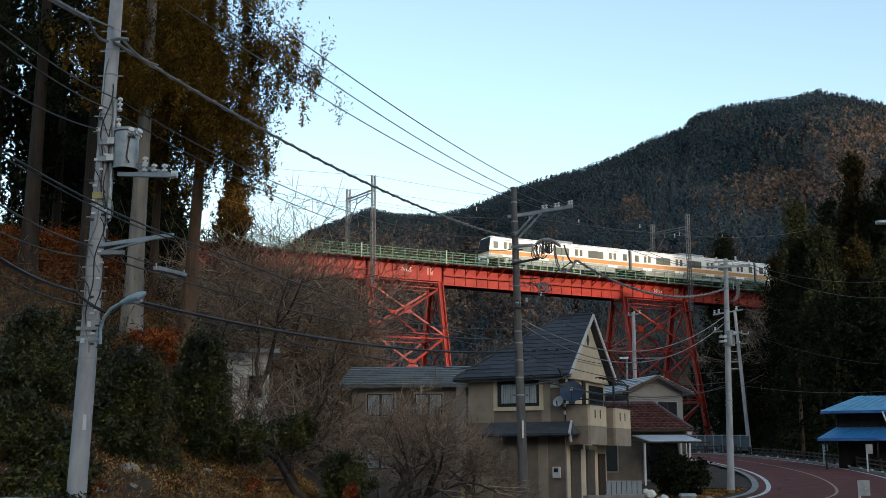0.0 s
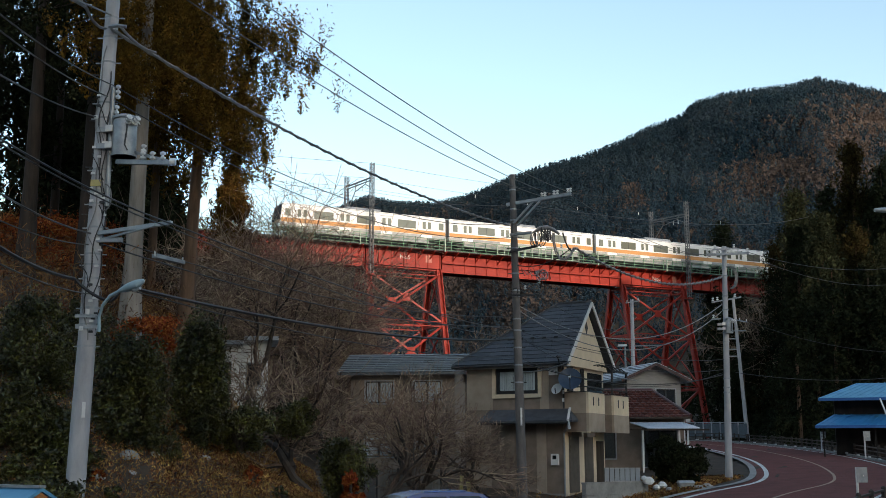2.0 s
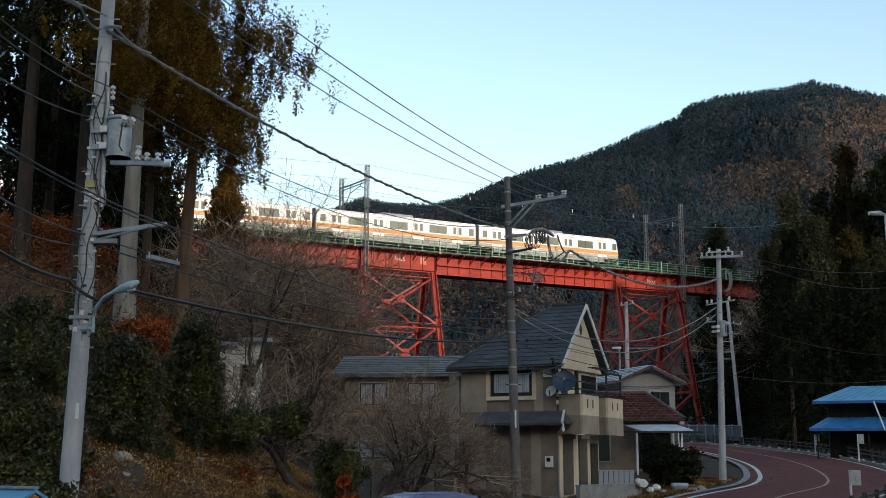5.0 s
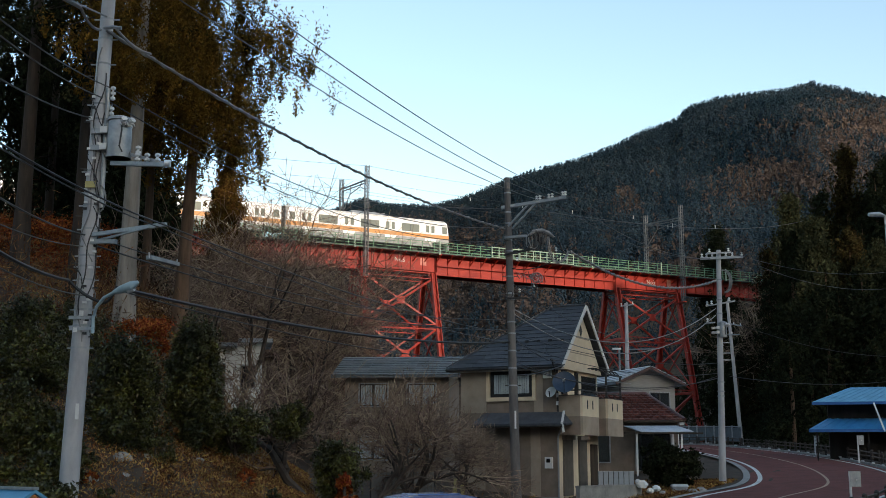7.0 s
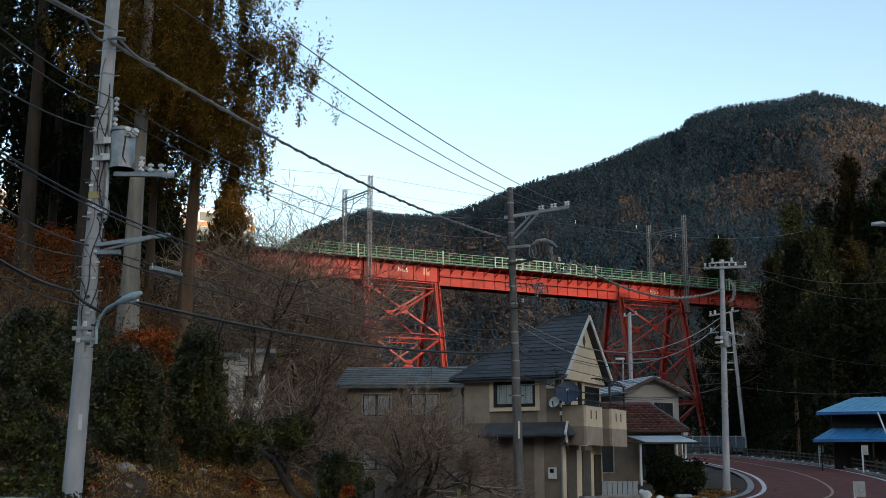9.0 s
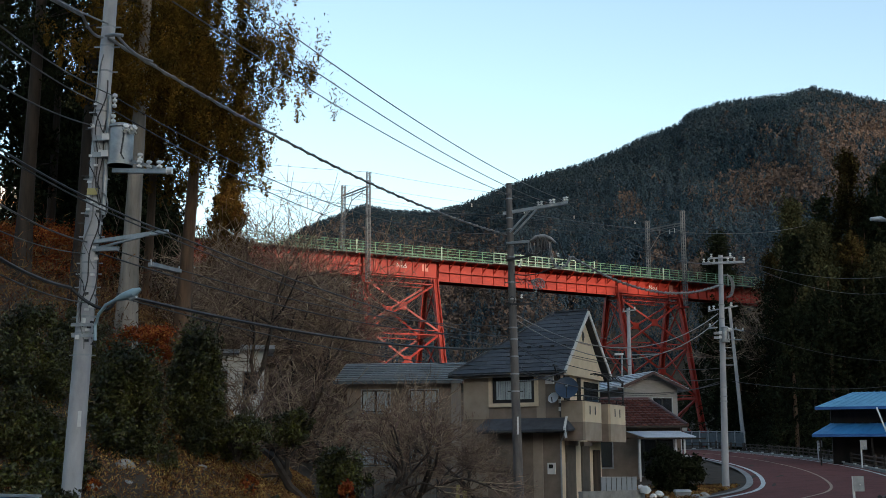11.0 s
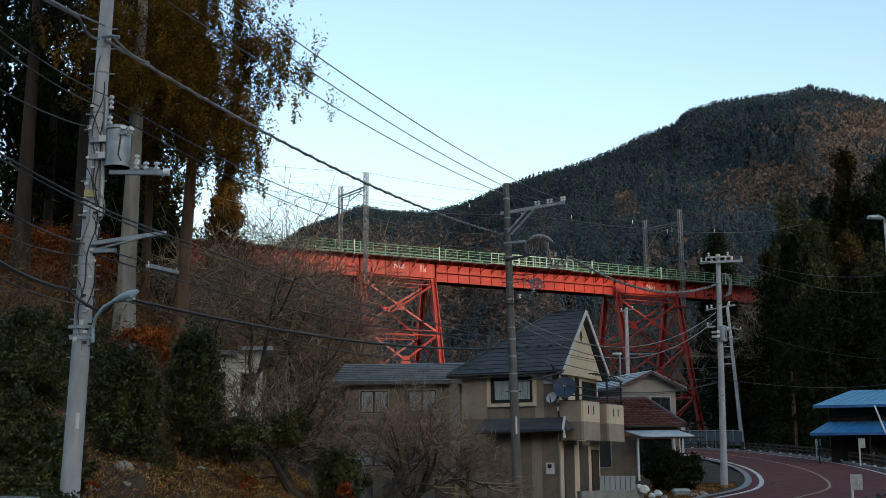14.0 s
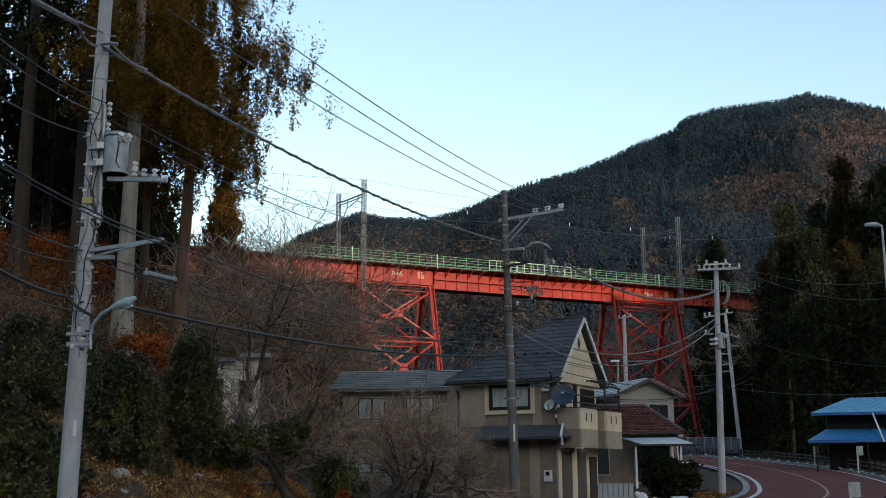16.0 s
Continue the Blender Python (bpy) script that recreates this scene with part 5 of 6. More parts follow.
def cables():
    # bundle takes the lighter cable grey: a pale reflection put into its colour
    TW = "thick twisted overhead cable bundle, greyed for its reflection"
    cable((-6.40, 20.80, 9.71), (2.15, 39.90, 9.69), 0.45, 0.03, CABLE_GREY, TW, True)
    cable((-6.01, 16.00, 8.62), (-6.49, 19.50, 9.66), 0.0, 0.03, CABLE_GREY, TW, True)
    cable((-6.49, 19.50, 9.66), (-6.48, 20.70, 9.69), 0.12, 0.028, CABLE_GREY, TW)
    cable((-6.49, 19.50, 9.69), (-6.42, 20.80, 9.99), 0.0, 0.018, CABLE_GREY)
    cable((-6.23, 20.70, 9.76), (-5.75, 21.60, 9.53), 0.1, 0.028, CABLE_GREY, TW)
    # high lines to the crossarm of the middle pole
    for a, b in (((-4.01, 16.00, 8.44), (3.28, 39.60, 10.68)), ((-3.43, 16.00, 8.48), (3.65, 39.50, 10.72)), ((-3.36, 16.00, 8.77), (4.14, 39.30, 10.78))):
        cable(a, b, 0.35, 0.011)
    # from off the left to the left pole
    for a, b, r in (((-6.06, 14.00, 6.73), (-6.64, 20.90, 8.02), 0.014), ((-5.99, 14.00, 5.88), (-4.96, 20.20, 5.82), 0.016), ((-5.99, 14.00, 5.82), (-5.03, 20.20, 5.77), 0.012),
                    ((-5.94, 14.00, 5.18), (-6.61, 20.90, 5.78), 0.016), ((-5.92, 14.00, 4.78), (-6.64, 20.90, 5.57), 0.01), ((-5.90, 14.00, 4.50), (-6.77, 20.60, 4.89), 0.03),
                    ((-5.88, 14.00, 4.25), (-6.54, 20.90, 4.65), 0.012), ((-5.97, 14.00, 7.49), (-6.34, 20.90, 8.63), 0.012), ((-5.95, 14.00, 7.26), (-6.43, 20.90, 8.41), 0.012)):
        cable(a, b, 0.1, r)
    cable((-6.77, 20.60, 4.89), (-6.19, 20.60, 4.50), 0.05, 0.03)
    cable((-6.19, 20.60, 4.50), (-5.90, 20.60, 4.76), 0.12, 0.03)
    # from the left pole on to the middle pole
    for a, b, s, r in (((-4.96, 20.20, 5.82), (2.23, 39.90, 5.99), 0.25, 0.016), ((-5.03, 20.20, 5.77), (2.23, 39.90, 5.70), 0.3, 0.012), ((-6.44, 20.90, 5.59), (2.22, 39.90, 6.13), 0.45, 0.016),
                       ((-6.39, 20.90, 5.72), (2.22, 39.90, 6.49), 0.45, 0.012), ((-5.90, 20.60, 4.76), (2.27, 39.90, 5.70), 0.35, 0.034), ((-5.87, 20.60, 4.71), (2.26, 39.90, 5.07), 0.35, 0.014),
                       ((-6.34, 20.90, 8.63), (2.27, 39.90, 9.79), 0.9, 0.012), ((-6.43, 20.90, 8.41), (2.27, 39.90, 9.29), 0.9, 0.012)):
        cable(a, b, s, r)
    # middle pole to the right pole and the houses
    cable((4.40, 39.50, 8.81), (12.06, 50.30, 9.47), 0.75, 0.04, CABLE_GREY, "thick pale grey cable sagging between poles", True)
    cable((2.38, 39.90, 6.88), (11.95, 50.30, 8.22), 1.35, 0.02, CABLE_GREY)
    cable((2.38, 39.90, 6.72), (11.94, 50.30, 7.92), 1.55, 0.02, CABLE_GREY)
    for a, b, s, r in (((2.37, 39.90, 5.99), (11.95, 50.30, 5.82), 0.4, 0.012), ((2.37, 39.90, 5.70), (11.89, 50.30, 5.38), 0.5, 0.014), ((2.36, 39.90, 4.92), (11.88, 50.30, 5.16), 0.6, 0.02),
                       ((2.36, 39.90, 5.07), (11.88, 50.30, 5.25), 0.8, 0.012), ((2.37, 39.90, 5.90), (4.50, 43.80, 5.23), 0.15, 0.012), ((3.93, 39.20, 9.31), (4.40, 39.50, 8.81), 0.3, 0.03),
                       ((4.26, 39.30, 10.68), (11.54, 50.40, 10.45), 0.5, 0.012), ((3.64, 39.50, 10.70), (11.87, 50.40, 10.45), 0.6, 0.012), ((2.39, 39.90, 7.76), (7.81, 52.00, 7.15), 0.3, 0.014),
                       ((2.40, 39.90, 8.28), (4.24, 39.50, 8.81), 0.25, 0.02), ((2.36, 39.90, 4.53), (4.58, 43.80, 5.23), 0.1, 0.025)):
        cable(a, b, s, r)
    # away over the valley
    for a, b, s in (((2.32, 40.00, 10.42), (-17.42, 90.00, 24.75), 0.8), ((2.32, 40.00, 10.53), (34.96, 110.00, 24.48), 0.8), ((13.17, 50.00, 10.48), (24.29, 60.00, 11.57), 0.5), ((12.83, 50.00, 10.53), (24.22, 60.00, 10.66), 0.7),
                    ((14.70, 56.60, 8.19), (23.96, 60.00, 6.95), 0.4), ((12.35, 50.00, 5.23), (23.88, 60.00, 5.78), 0.3), ((-8.19, 100.00, 21.65), (-13.55, 70.00, 19.82), 0.6), ((-9.18, 100.00, 21.65), (-13.72, 70.00, 19.64), 0.8)):
        cable(a, b, s, 0.014)
    closure = thing("cable_closure", Matrix(), "long grey cable splice closure hanging on overhead lines", "cable closure")
    part("case", Shape().beam((-5.34, 20.60, 5.31), (-5.06, 21.60, 5.35), 0.11, 0.07), STEEL, closure)
    part("hanger", Shape().beam((-5.34, 20.60, 5.40), (-5.33, 20.60, 5.30), 0.02), PORCELAIN, closure)
    part("hanger", Shape().beam((-5.06, 21.60, 5.45), (-5.06, 21.60, 5.35), 0.02), PORCELAIN, closure)


cables()


# ---- vegetation ----
def cards(centres, size, rng, tilt=1.0, aspect=1.6, droop=None, leafy=False):
    """Small sprays scattered at the centres (n, 3), with random turns; droop pulls their tips down. Slim needles, or leaves with a waist where leafy."""
    n = len(centres)
    a = rng.normal(size=(n, 3))
    a[:, 2] *= tilt
    if droop is not None:
        a[:, 2] -= droop
    a /= np.linalg.norm(a, axis=1)[:, None]
    b = np.cross(a, rng.normal(size=(n, 3)))
    b /= np.linalg.norm(b, axis=1)[:, None]
    s = (size * rng.uniform(0.6, 1.4, n))[:, None]
    b *= np.where(np.cross(b, a)[:, 2] < 0, -1, 1)[:, None]
    a, b = a * s * aspect / 2, b * s / 2
    if leafy:
        v = np.stack([centres - a, centres + b * 0.9 - a * 0.2, centres + a, centres - b * 0.9 - a * 0.2], 1).reshape(-1, 3)
        return v, np.arange(n * 4).reshape(-1, 4)
    v = np.stack([centres - a * 0.8 - b * 0.8, centres - a * 0.8 + b * 0.8, centres + a], 1).reshape(-1, 3)
    return v, np.arange(n * 3).reshape(-1, 3)


def cedar_crown(h0, h1, radius, boughs, clumps, leaves, size, seed, droop=1.2, clump=0.2):
    """A crown of drooping boughs; each bough carries hanging tassels of small sprays, with gaps between."""
    rng = np.random.default_rng(seed)
    t = rng.uniform(0, 1, boughs) ** 0.9
    z = h0 + (h1 - h0) * t
    prof = radius * np.clip(np.minimum(0.5 + 1.8 * t, 1.02 - t ** 1.6 * 0.98), 0.06, 1) * rng.uniform(0.5, 1.1, boughs)
    w = rng.uniform(0, 2 * math.pi, boughs)
    tip = np.stack([np.cos(w) * prof, np.sin(w) * prof, z - prof * 0.3], 1)
    root = np.stack([0 * z, 0 * z, z + prof * 0.12], 1)
    along = rng.beta(2.2, 0.9, (boughs, clumps))
    c = root[:, None] + (tip - root)[:, None] * along[..., None]
    c[..., 2] -= 0.12 * prof[:, None] * along ** 2
    c += rng.normal(0, 1, c.shape) * clump * np.array([1.3, 1.3, 0.7]) * (0.3 + along[..., None])
    # each tassel: sprays round a hanging line, wide above and pointed below
    hang = rng.uniform(0, 1, (boughs, clumps, leaves))
    big = clump * rng.uniform(0.7, 1.5, (boughs, clumps, 1))
    p = c[:, :, None] + rng.normal(0, 1, (boughs, clumps, leaves, 3)) * (big * (1.05 - hang) * 0.62)[..., None]
    p[..., 2] -= big * hang * 2.6
    return cards(p.reshape(-1, 3), size, rng, 0.6, 2.3, droop * 0.8), root, tip


def cedar(name, x, y, height_m, crown0, radius, r0, seed, mat, label, boughs=150, clumps=8, leaves=18, size=0.1, clump=0.2, lean=(0, 0), group=""):
    z = ground_z(x, y)
    tree = thing(name, pose(x, y, z - 0.2), label, "tree", group)
    pts = [(lean[0] * k / 8, lean[1] * k / 8, height_m * k / 8) for k in range(9)]
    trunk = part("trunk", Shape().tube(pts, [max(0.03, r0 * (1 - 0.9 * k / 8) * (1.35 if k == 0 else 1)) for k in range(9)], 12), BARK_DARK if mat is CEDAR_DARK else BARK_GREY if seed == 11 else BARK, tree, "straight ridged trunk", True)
    (v, f), root, tip = cedar_crown(crown0, height_m + 0.4, radius, boughs, clumps, leaves, size, seed, clump=clump)
    crown = new("crown", quick_mesh("crown", v + np.array([lean[0] * 0.8, lean[1] * 0.8, 0]), f, mat))
    crown.parent = tree
    for k in range(0, len(root), 5):
        part("bough", Shape().tube([root[k], (root[k] + tip[k]) / 2 + np.array([0, 0, 0.1]), tip[k]], [0.05, 0.03, 0.012], 4, False), BARK_DARK, tree)
    return tree


def left_cedars():
    grp = "tall cedars on the bank"
    lab = "tall cedar with bare trunk and drooping brownish-green foliage"
    for px, y, hgt, crown0, rad, r0, seed, mat, n, c, l, size, clump, lean in (
            (209, 34, 21, 8.2, 3.0, 0.30, 11, CEDAR, 95, 8, 130, 0.053, 0.32, 0.3), (308, 41, 23, 7.8, 3.9, 0.27, 12, CEDAR, 165, 10, 120, 0.06, 0.35, 0.9),
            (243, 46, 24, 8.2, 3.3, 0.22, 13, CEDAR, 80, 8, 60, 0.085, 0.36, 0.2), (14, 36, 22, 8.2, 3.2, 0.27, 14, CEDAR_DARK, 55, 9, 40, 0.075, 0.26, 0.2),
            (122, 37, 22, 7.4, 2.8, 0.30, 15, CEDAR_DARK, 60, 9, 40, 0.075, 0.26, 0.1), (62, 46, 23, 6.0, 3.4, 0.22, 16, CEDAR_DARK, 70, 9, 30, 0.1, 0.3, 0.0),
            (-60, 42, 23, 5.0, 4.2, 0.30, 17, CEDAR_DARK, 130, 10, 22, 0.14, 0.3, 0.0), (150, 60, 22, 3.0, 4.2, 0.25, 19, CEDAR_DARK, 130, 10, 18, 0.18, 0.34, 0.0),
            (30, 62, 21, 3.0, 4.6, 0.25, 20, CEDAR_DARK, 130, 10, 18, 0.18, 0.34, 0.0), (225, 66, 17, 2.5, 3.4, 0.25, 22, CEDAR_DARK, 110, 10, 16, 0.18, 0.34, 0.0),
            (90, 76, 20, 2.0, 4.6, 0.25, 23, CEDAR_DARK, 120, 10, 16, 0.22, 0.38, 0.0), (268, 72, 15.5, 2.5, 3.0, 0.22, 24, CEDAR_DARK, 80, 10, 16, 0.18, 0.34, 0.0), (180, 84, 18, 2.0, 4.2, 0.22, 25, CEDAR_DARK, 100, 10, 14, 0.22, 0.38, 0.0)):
        cedar("cedar_tree", (px - 784) / 2042 * y * 0.99, y, hgt, crown0, rad, r0, seed, mat, lab, n, c, l, size, clump, (lean, 0), grp)
    # small one against the sky beside the bridge
    x, y = -15.43, 80
    top = 21.65 - ground_z(x, y)
    cedar("young_cedar", x, y, top, top - 7.0, 2.9, 0.16, 21, CEDAR_BROWN, "young brownish cedar standing against the sky", 170, 9, 18, 0.11, 0.19)


left_cedars()


def right_wood():
    kinds = []
    for k, (rad, n, c, l, size, clump) in enumerate(((4.4, 170, 9, 16, 0.16, 0.34), (5.0, 170, 9, 16, 0.16, 0.36), (4.6, 90, 7, 10, 0.27, 0.42), (4.2, 80, 7, 12, 0.24, 0.45))):
        tree = thing("conifer_tree", pose(0, 0, -50), "dark dense conifer at the foot of the mountain", "tree", "conifers beyond the road")
        (v, f), root, tip = cedar_crown(1.2, 20, rad, n, c, l, size, 40 + k, 0.9, clump)
        crown = new("crown", quick_mesh("crown", v, f, CEDAR_OLIVE if k == 0 else CEDAR_DARK))
        crown.parent = tree
        part("trunk", Shape().tube([(0, 0, -1), (0, 0, 10), (0, 0, 19)], [0.35, 0.22, 0.04], 8), BARK, tree)
        kinds.append(tree)
    rng = random.Random(8)

    def put(x, y, h, k=None):
        t = kinds[2 if k is None else k]
        c = copy_thing(t, pose(x, y, ground_z(x, y) - 0.5, 0, 0, rng.uniform(0, 360)))
        s = h / 20
        c.scale = (s * rng.uniform(0.85, 1.15), s * rng.uniform(0.85, 1.15), s)
        return c

    # the tall ones that stand out
    for px, top in ((43.68, 122.00, 35.34), 0), ((34.29, 112.00, 27.59), 1), ((45.26, 118.00, 31.90), 2), ((35.42, 108.00, 24.34), 1), ((33.72, 118.00, 23.44), 0), ((36.03, 150.00, 31.98), 1), ((42.81, 128.00, 31.81), 2), ((50.00, 126.00, 35.26), 1), ((45.20, 110.00, 29.29), 0), ((34.2, 106.00, 19.27), 2), ((35.74, 100.00, 21.65), 0), ((36.88, 96.00, 19.88), 1):
        x, y, z = px
        put(x, y, max(8, z - ground_z(x, y) + 0.5), top)
    # a dark wall of them behind the shed and road
    for i in range(46):
        y = rng.uniform(88, 128)
        x = y * (0.235 + 0.19 * rng.random())
        if x / y > 0.3 or y > 116:
            put(x, y, rng.uniform(10, 17))
    # wooded slope behind the bridge
    for i in range(34):
        y = rng.uniform(150, 205)
        x = y * rng.uniform(0.07, 0.42)
        if abs(-0.52 * (x + 15.9) + (y - 120)) > 14:
            put(x, y, rng.uniform(8, 13), 3)
    for t in kinds:
        for o in (*t.children_recursive, t):
            bpy.data.objects.remove(o)


CEDAR_OLIVE = material("olive brown conifer foliage", (0.012, 0.014, 0.007), (0.055, 0.040, 0.016), 0.2, 0.9, stain=0.4, island=0.5, spec=0.0)
right_wood()


def twigs(seed, height_m, spread=0.75, depth=5, r0=0.16, lean=(0, 0), fork=(2, 3), late=(2, 3), first=0.3, gnarl=0.35, fine=0.014):
    """A leafless tree: the trunk and its forking limbs, and apart from them the fine twigs."""
    rng = random.Random(seed)
    thick, thin = Shape(), Shape()

    def grow(p, d, length, r, level):
        n = 4 if level < 2 else 3 if level < 3 else 2 if level < 6 else 1
        pts, rad = [p], [r]
        q, e = p, d
        for k in range(n):
            e = (e + Vector((rng.gauss(0, gnarl), rng.gauss(0, gnarl), rng.gauss(0.04, gnarl))) * 0.8).normalized()
            q = q + e * (length / n)
            pts.append(q)
            rad.append(max(fine * 0.7, r * (1 - 0.45 * (k + 1) / n)))
        (thick if level < 3 else thin).tube(pts, rad, 7 if level == 0 else 5 if level < 3 else 3, False)
        if level >= depth:
            return
        for c in range(rng.randint(*(fork if level < 4 else late)) + (1 if level in (2, 3) else 0)):
            t = rng.uniform(0.25, 1.0)
            i = min(n - 1, int(t * n))
            b = pts[i] + (pts[i + 1] - pts[i]) * (t * n - i)
            side = Vector((rng.gauss(0, 1), rng.gauss(0, 1), rng.gauss(0.1, 0.7))).normalized()
            grow(b, (e * (1 - spread * 0.6) + side * spread).normalized(), length * rng.uniform(0.55, 0.95), max(fine, r * 0.5), level + 1)
        grow(pts[-1], (e + Vector((rng.gauss(0, 0.3), rng.gauss(0, 0.3), 0))).normalized(), length * 0.75, max(fine, r * 0.6), level + 1)

    grow(Vector((0, 0, -0.3)), Vector((lean[0], lean[1], 1)).normalized(), height_m * first, r0, 0)
    return thick, thin


def bare_trees():
    kinds = []
    for seed, spread, depth, r0, lean, fork, late, first, fine in ((60, 0.62, 6, 0.15, (0.5, 0), (2, 3), (1, 2), 0.27, 0.0085), (61, 0.66, 6, 0.15, (-0.45, 0.1), (2, 3), (1, 2), 0.24, 0.0085),
                                                                  (62, 0.7, 6, 0.10, (0.1, 0), (2, 3), (1, 2), 0.3, 0.0062), (63, 0.9, 6, 0.11, (0.0, 0), (2, 3), (1, 2), 0.27, 0.0062),
                                                                  (64, 0.75, 6, 0.10, (-0.15, 0), (2, 3), (1, 2), 0.3, 0.0062), (65, 0.7, 5, 0.10, (0.1, 0), (2, 3), (1, 1), 0.3, 0.006)):
        thick, thin = twigs(seed, 7, spread, depth, r0, lean, fork, late, first, 0.27, fine)
        top = max(v[2] for v in thin.v)
        kinds.append((thick.mesh("trunk", TWIG_DARK), thin.mesh("twig_crown", TWIG), top))
    rng = random.Random(9)

    def put(x, y, h, k, label="leafless grey-brown tree with dense fine twigs"):
        thick, thin, top = kinds[k]
        t = thing("bare_tree", pose(x, y, ground_z(x, y) - 0.1, 0, 0, rng.uniform(-40, 40)), label, "tree", "bare trees")
        for nm, me in (("trunk", thick), ("twig_crown", thin)):
            o = new(nm, me)
            o.parent = t
        t.scale = (h / top,) * 3

    # plum-like tree in front of the fence and its neighbours
    for px, y, h, k, label in ((572, 31, 4.9, 1, "gnarled leafless tree spreading in front of the house"), (700, 37, 4.9, 0, ""), (752, 39, 4.6, 1, ""), (650, 35, 4.6, 0, ""),
                               (800, 41, 3.4, 0, ""), (640, 46, 4.4, 1, ""), (850, 42.5, 3.2, 1, "")):
        put((px - 784) / 2042 * y, y, h, k, label or "leafless grey-brown tree with dense fine twigs")
    # thicket that climbs to the bridge
    for i in range(28):
        y = rng.uniform(50, 92)
        px = 330 + 310 * (i * 5 % 28 + rng.random()) / 28
        if px > 345:
            y = rng.uniform(67, 94)
        x = (px - 784) / 2042 * y
        top = 1.75 + (805 - (rng.uniform(390, 470) if px < 560 else rng.uniform(500, 570))) / 2042 * y
        put(x, y, min(15, max(5, top - ground_z(x, y))), rng.choice((2, 3, 4)))
    for px, y, py in ((490, 78, 355), (440, 70, 375), (540, 84, 388), (370, 60, 325), (410, 58, 290), (458, 66, 330), (515, 74, 350), (345, 66, 350), (1352, 125, 385), (1385, 116, 440)):
        x = (px - 784) / 2042 * y
        put(x, y, min(17, max(5, 1.75 + (805 - py) / 2042 * y - ground_z(x, y))), rng.choice((2, 3, 4)), "tall thin leafless tree standing above the slope")
    put(20.6, 44, 5.0, 5)
    for i in range(16):
        y = rng.uniform(95, 145)
        put(rng.uniform(-0.16, 0.06) * y, y, rng.uniform(7, 11), 5)


bare_trees()


def shrub(name, c, size, n, leaf, seed, mat, label, group=""):
    """A dense evergreen shrub: leaf clumps of several sizes on a lumpy outline, over twigs."""
    rng = np.random.default_rng(seed)
    c, size = np.array(c), np.array(size)
    k = max(14, n // 260)
    d = rng.normal(size=(k, 3))
    d /= np.linalg.norm(d, axis=1)[:, None]
    lump = d * rng.uniform(0.3, 1.0, (k, 1)) ** 0.55
    wide = rng.uniform(0.06, 0.17, k)
    pick = rng.integers(0, k, n)
    pts = lump[pick] + rng.normal(0, 1, (n, 3)) * wide[pick][:, None]
    v, f = cards(pts * size, leaf, rng, 0.8, 2.0, 0.5, True)
    s = thing(name, pose(*c), label, "shrub", group)
    o = new("foliage", quick_mesh("foliage", v, f, mat))
    o.parent = s
    st = Shape()
    for i in range(0, k, 2):
        st.tube([(0, 0, -size[2]), lump[i] * size * 0.5, lump[i] * size], [0.03, 0.018, 0.007], 4, False)
    part("stem", st, TWIG_DARK, s)
    return s


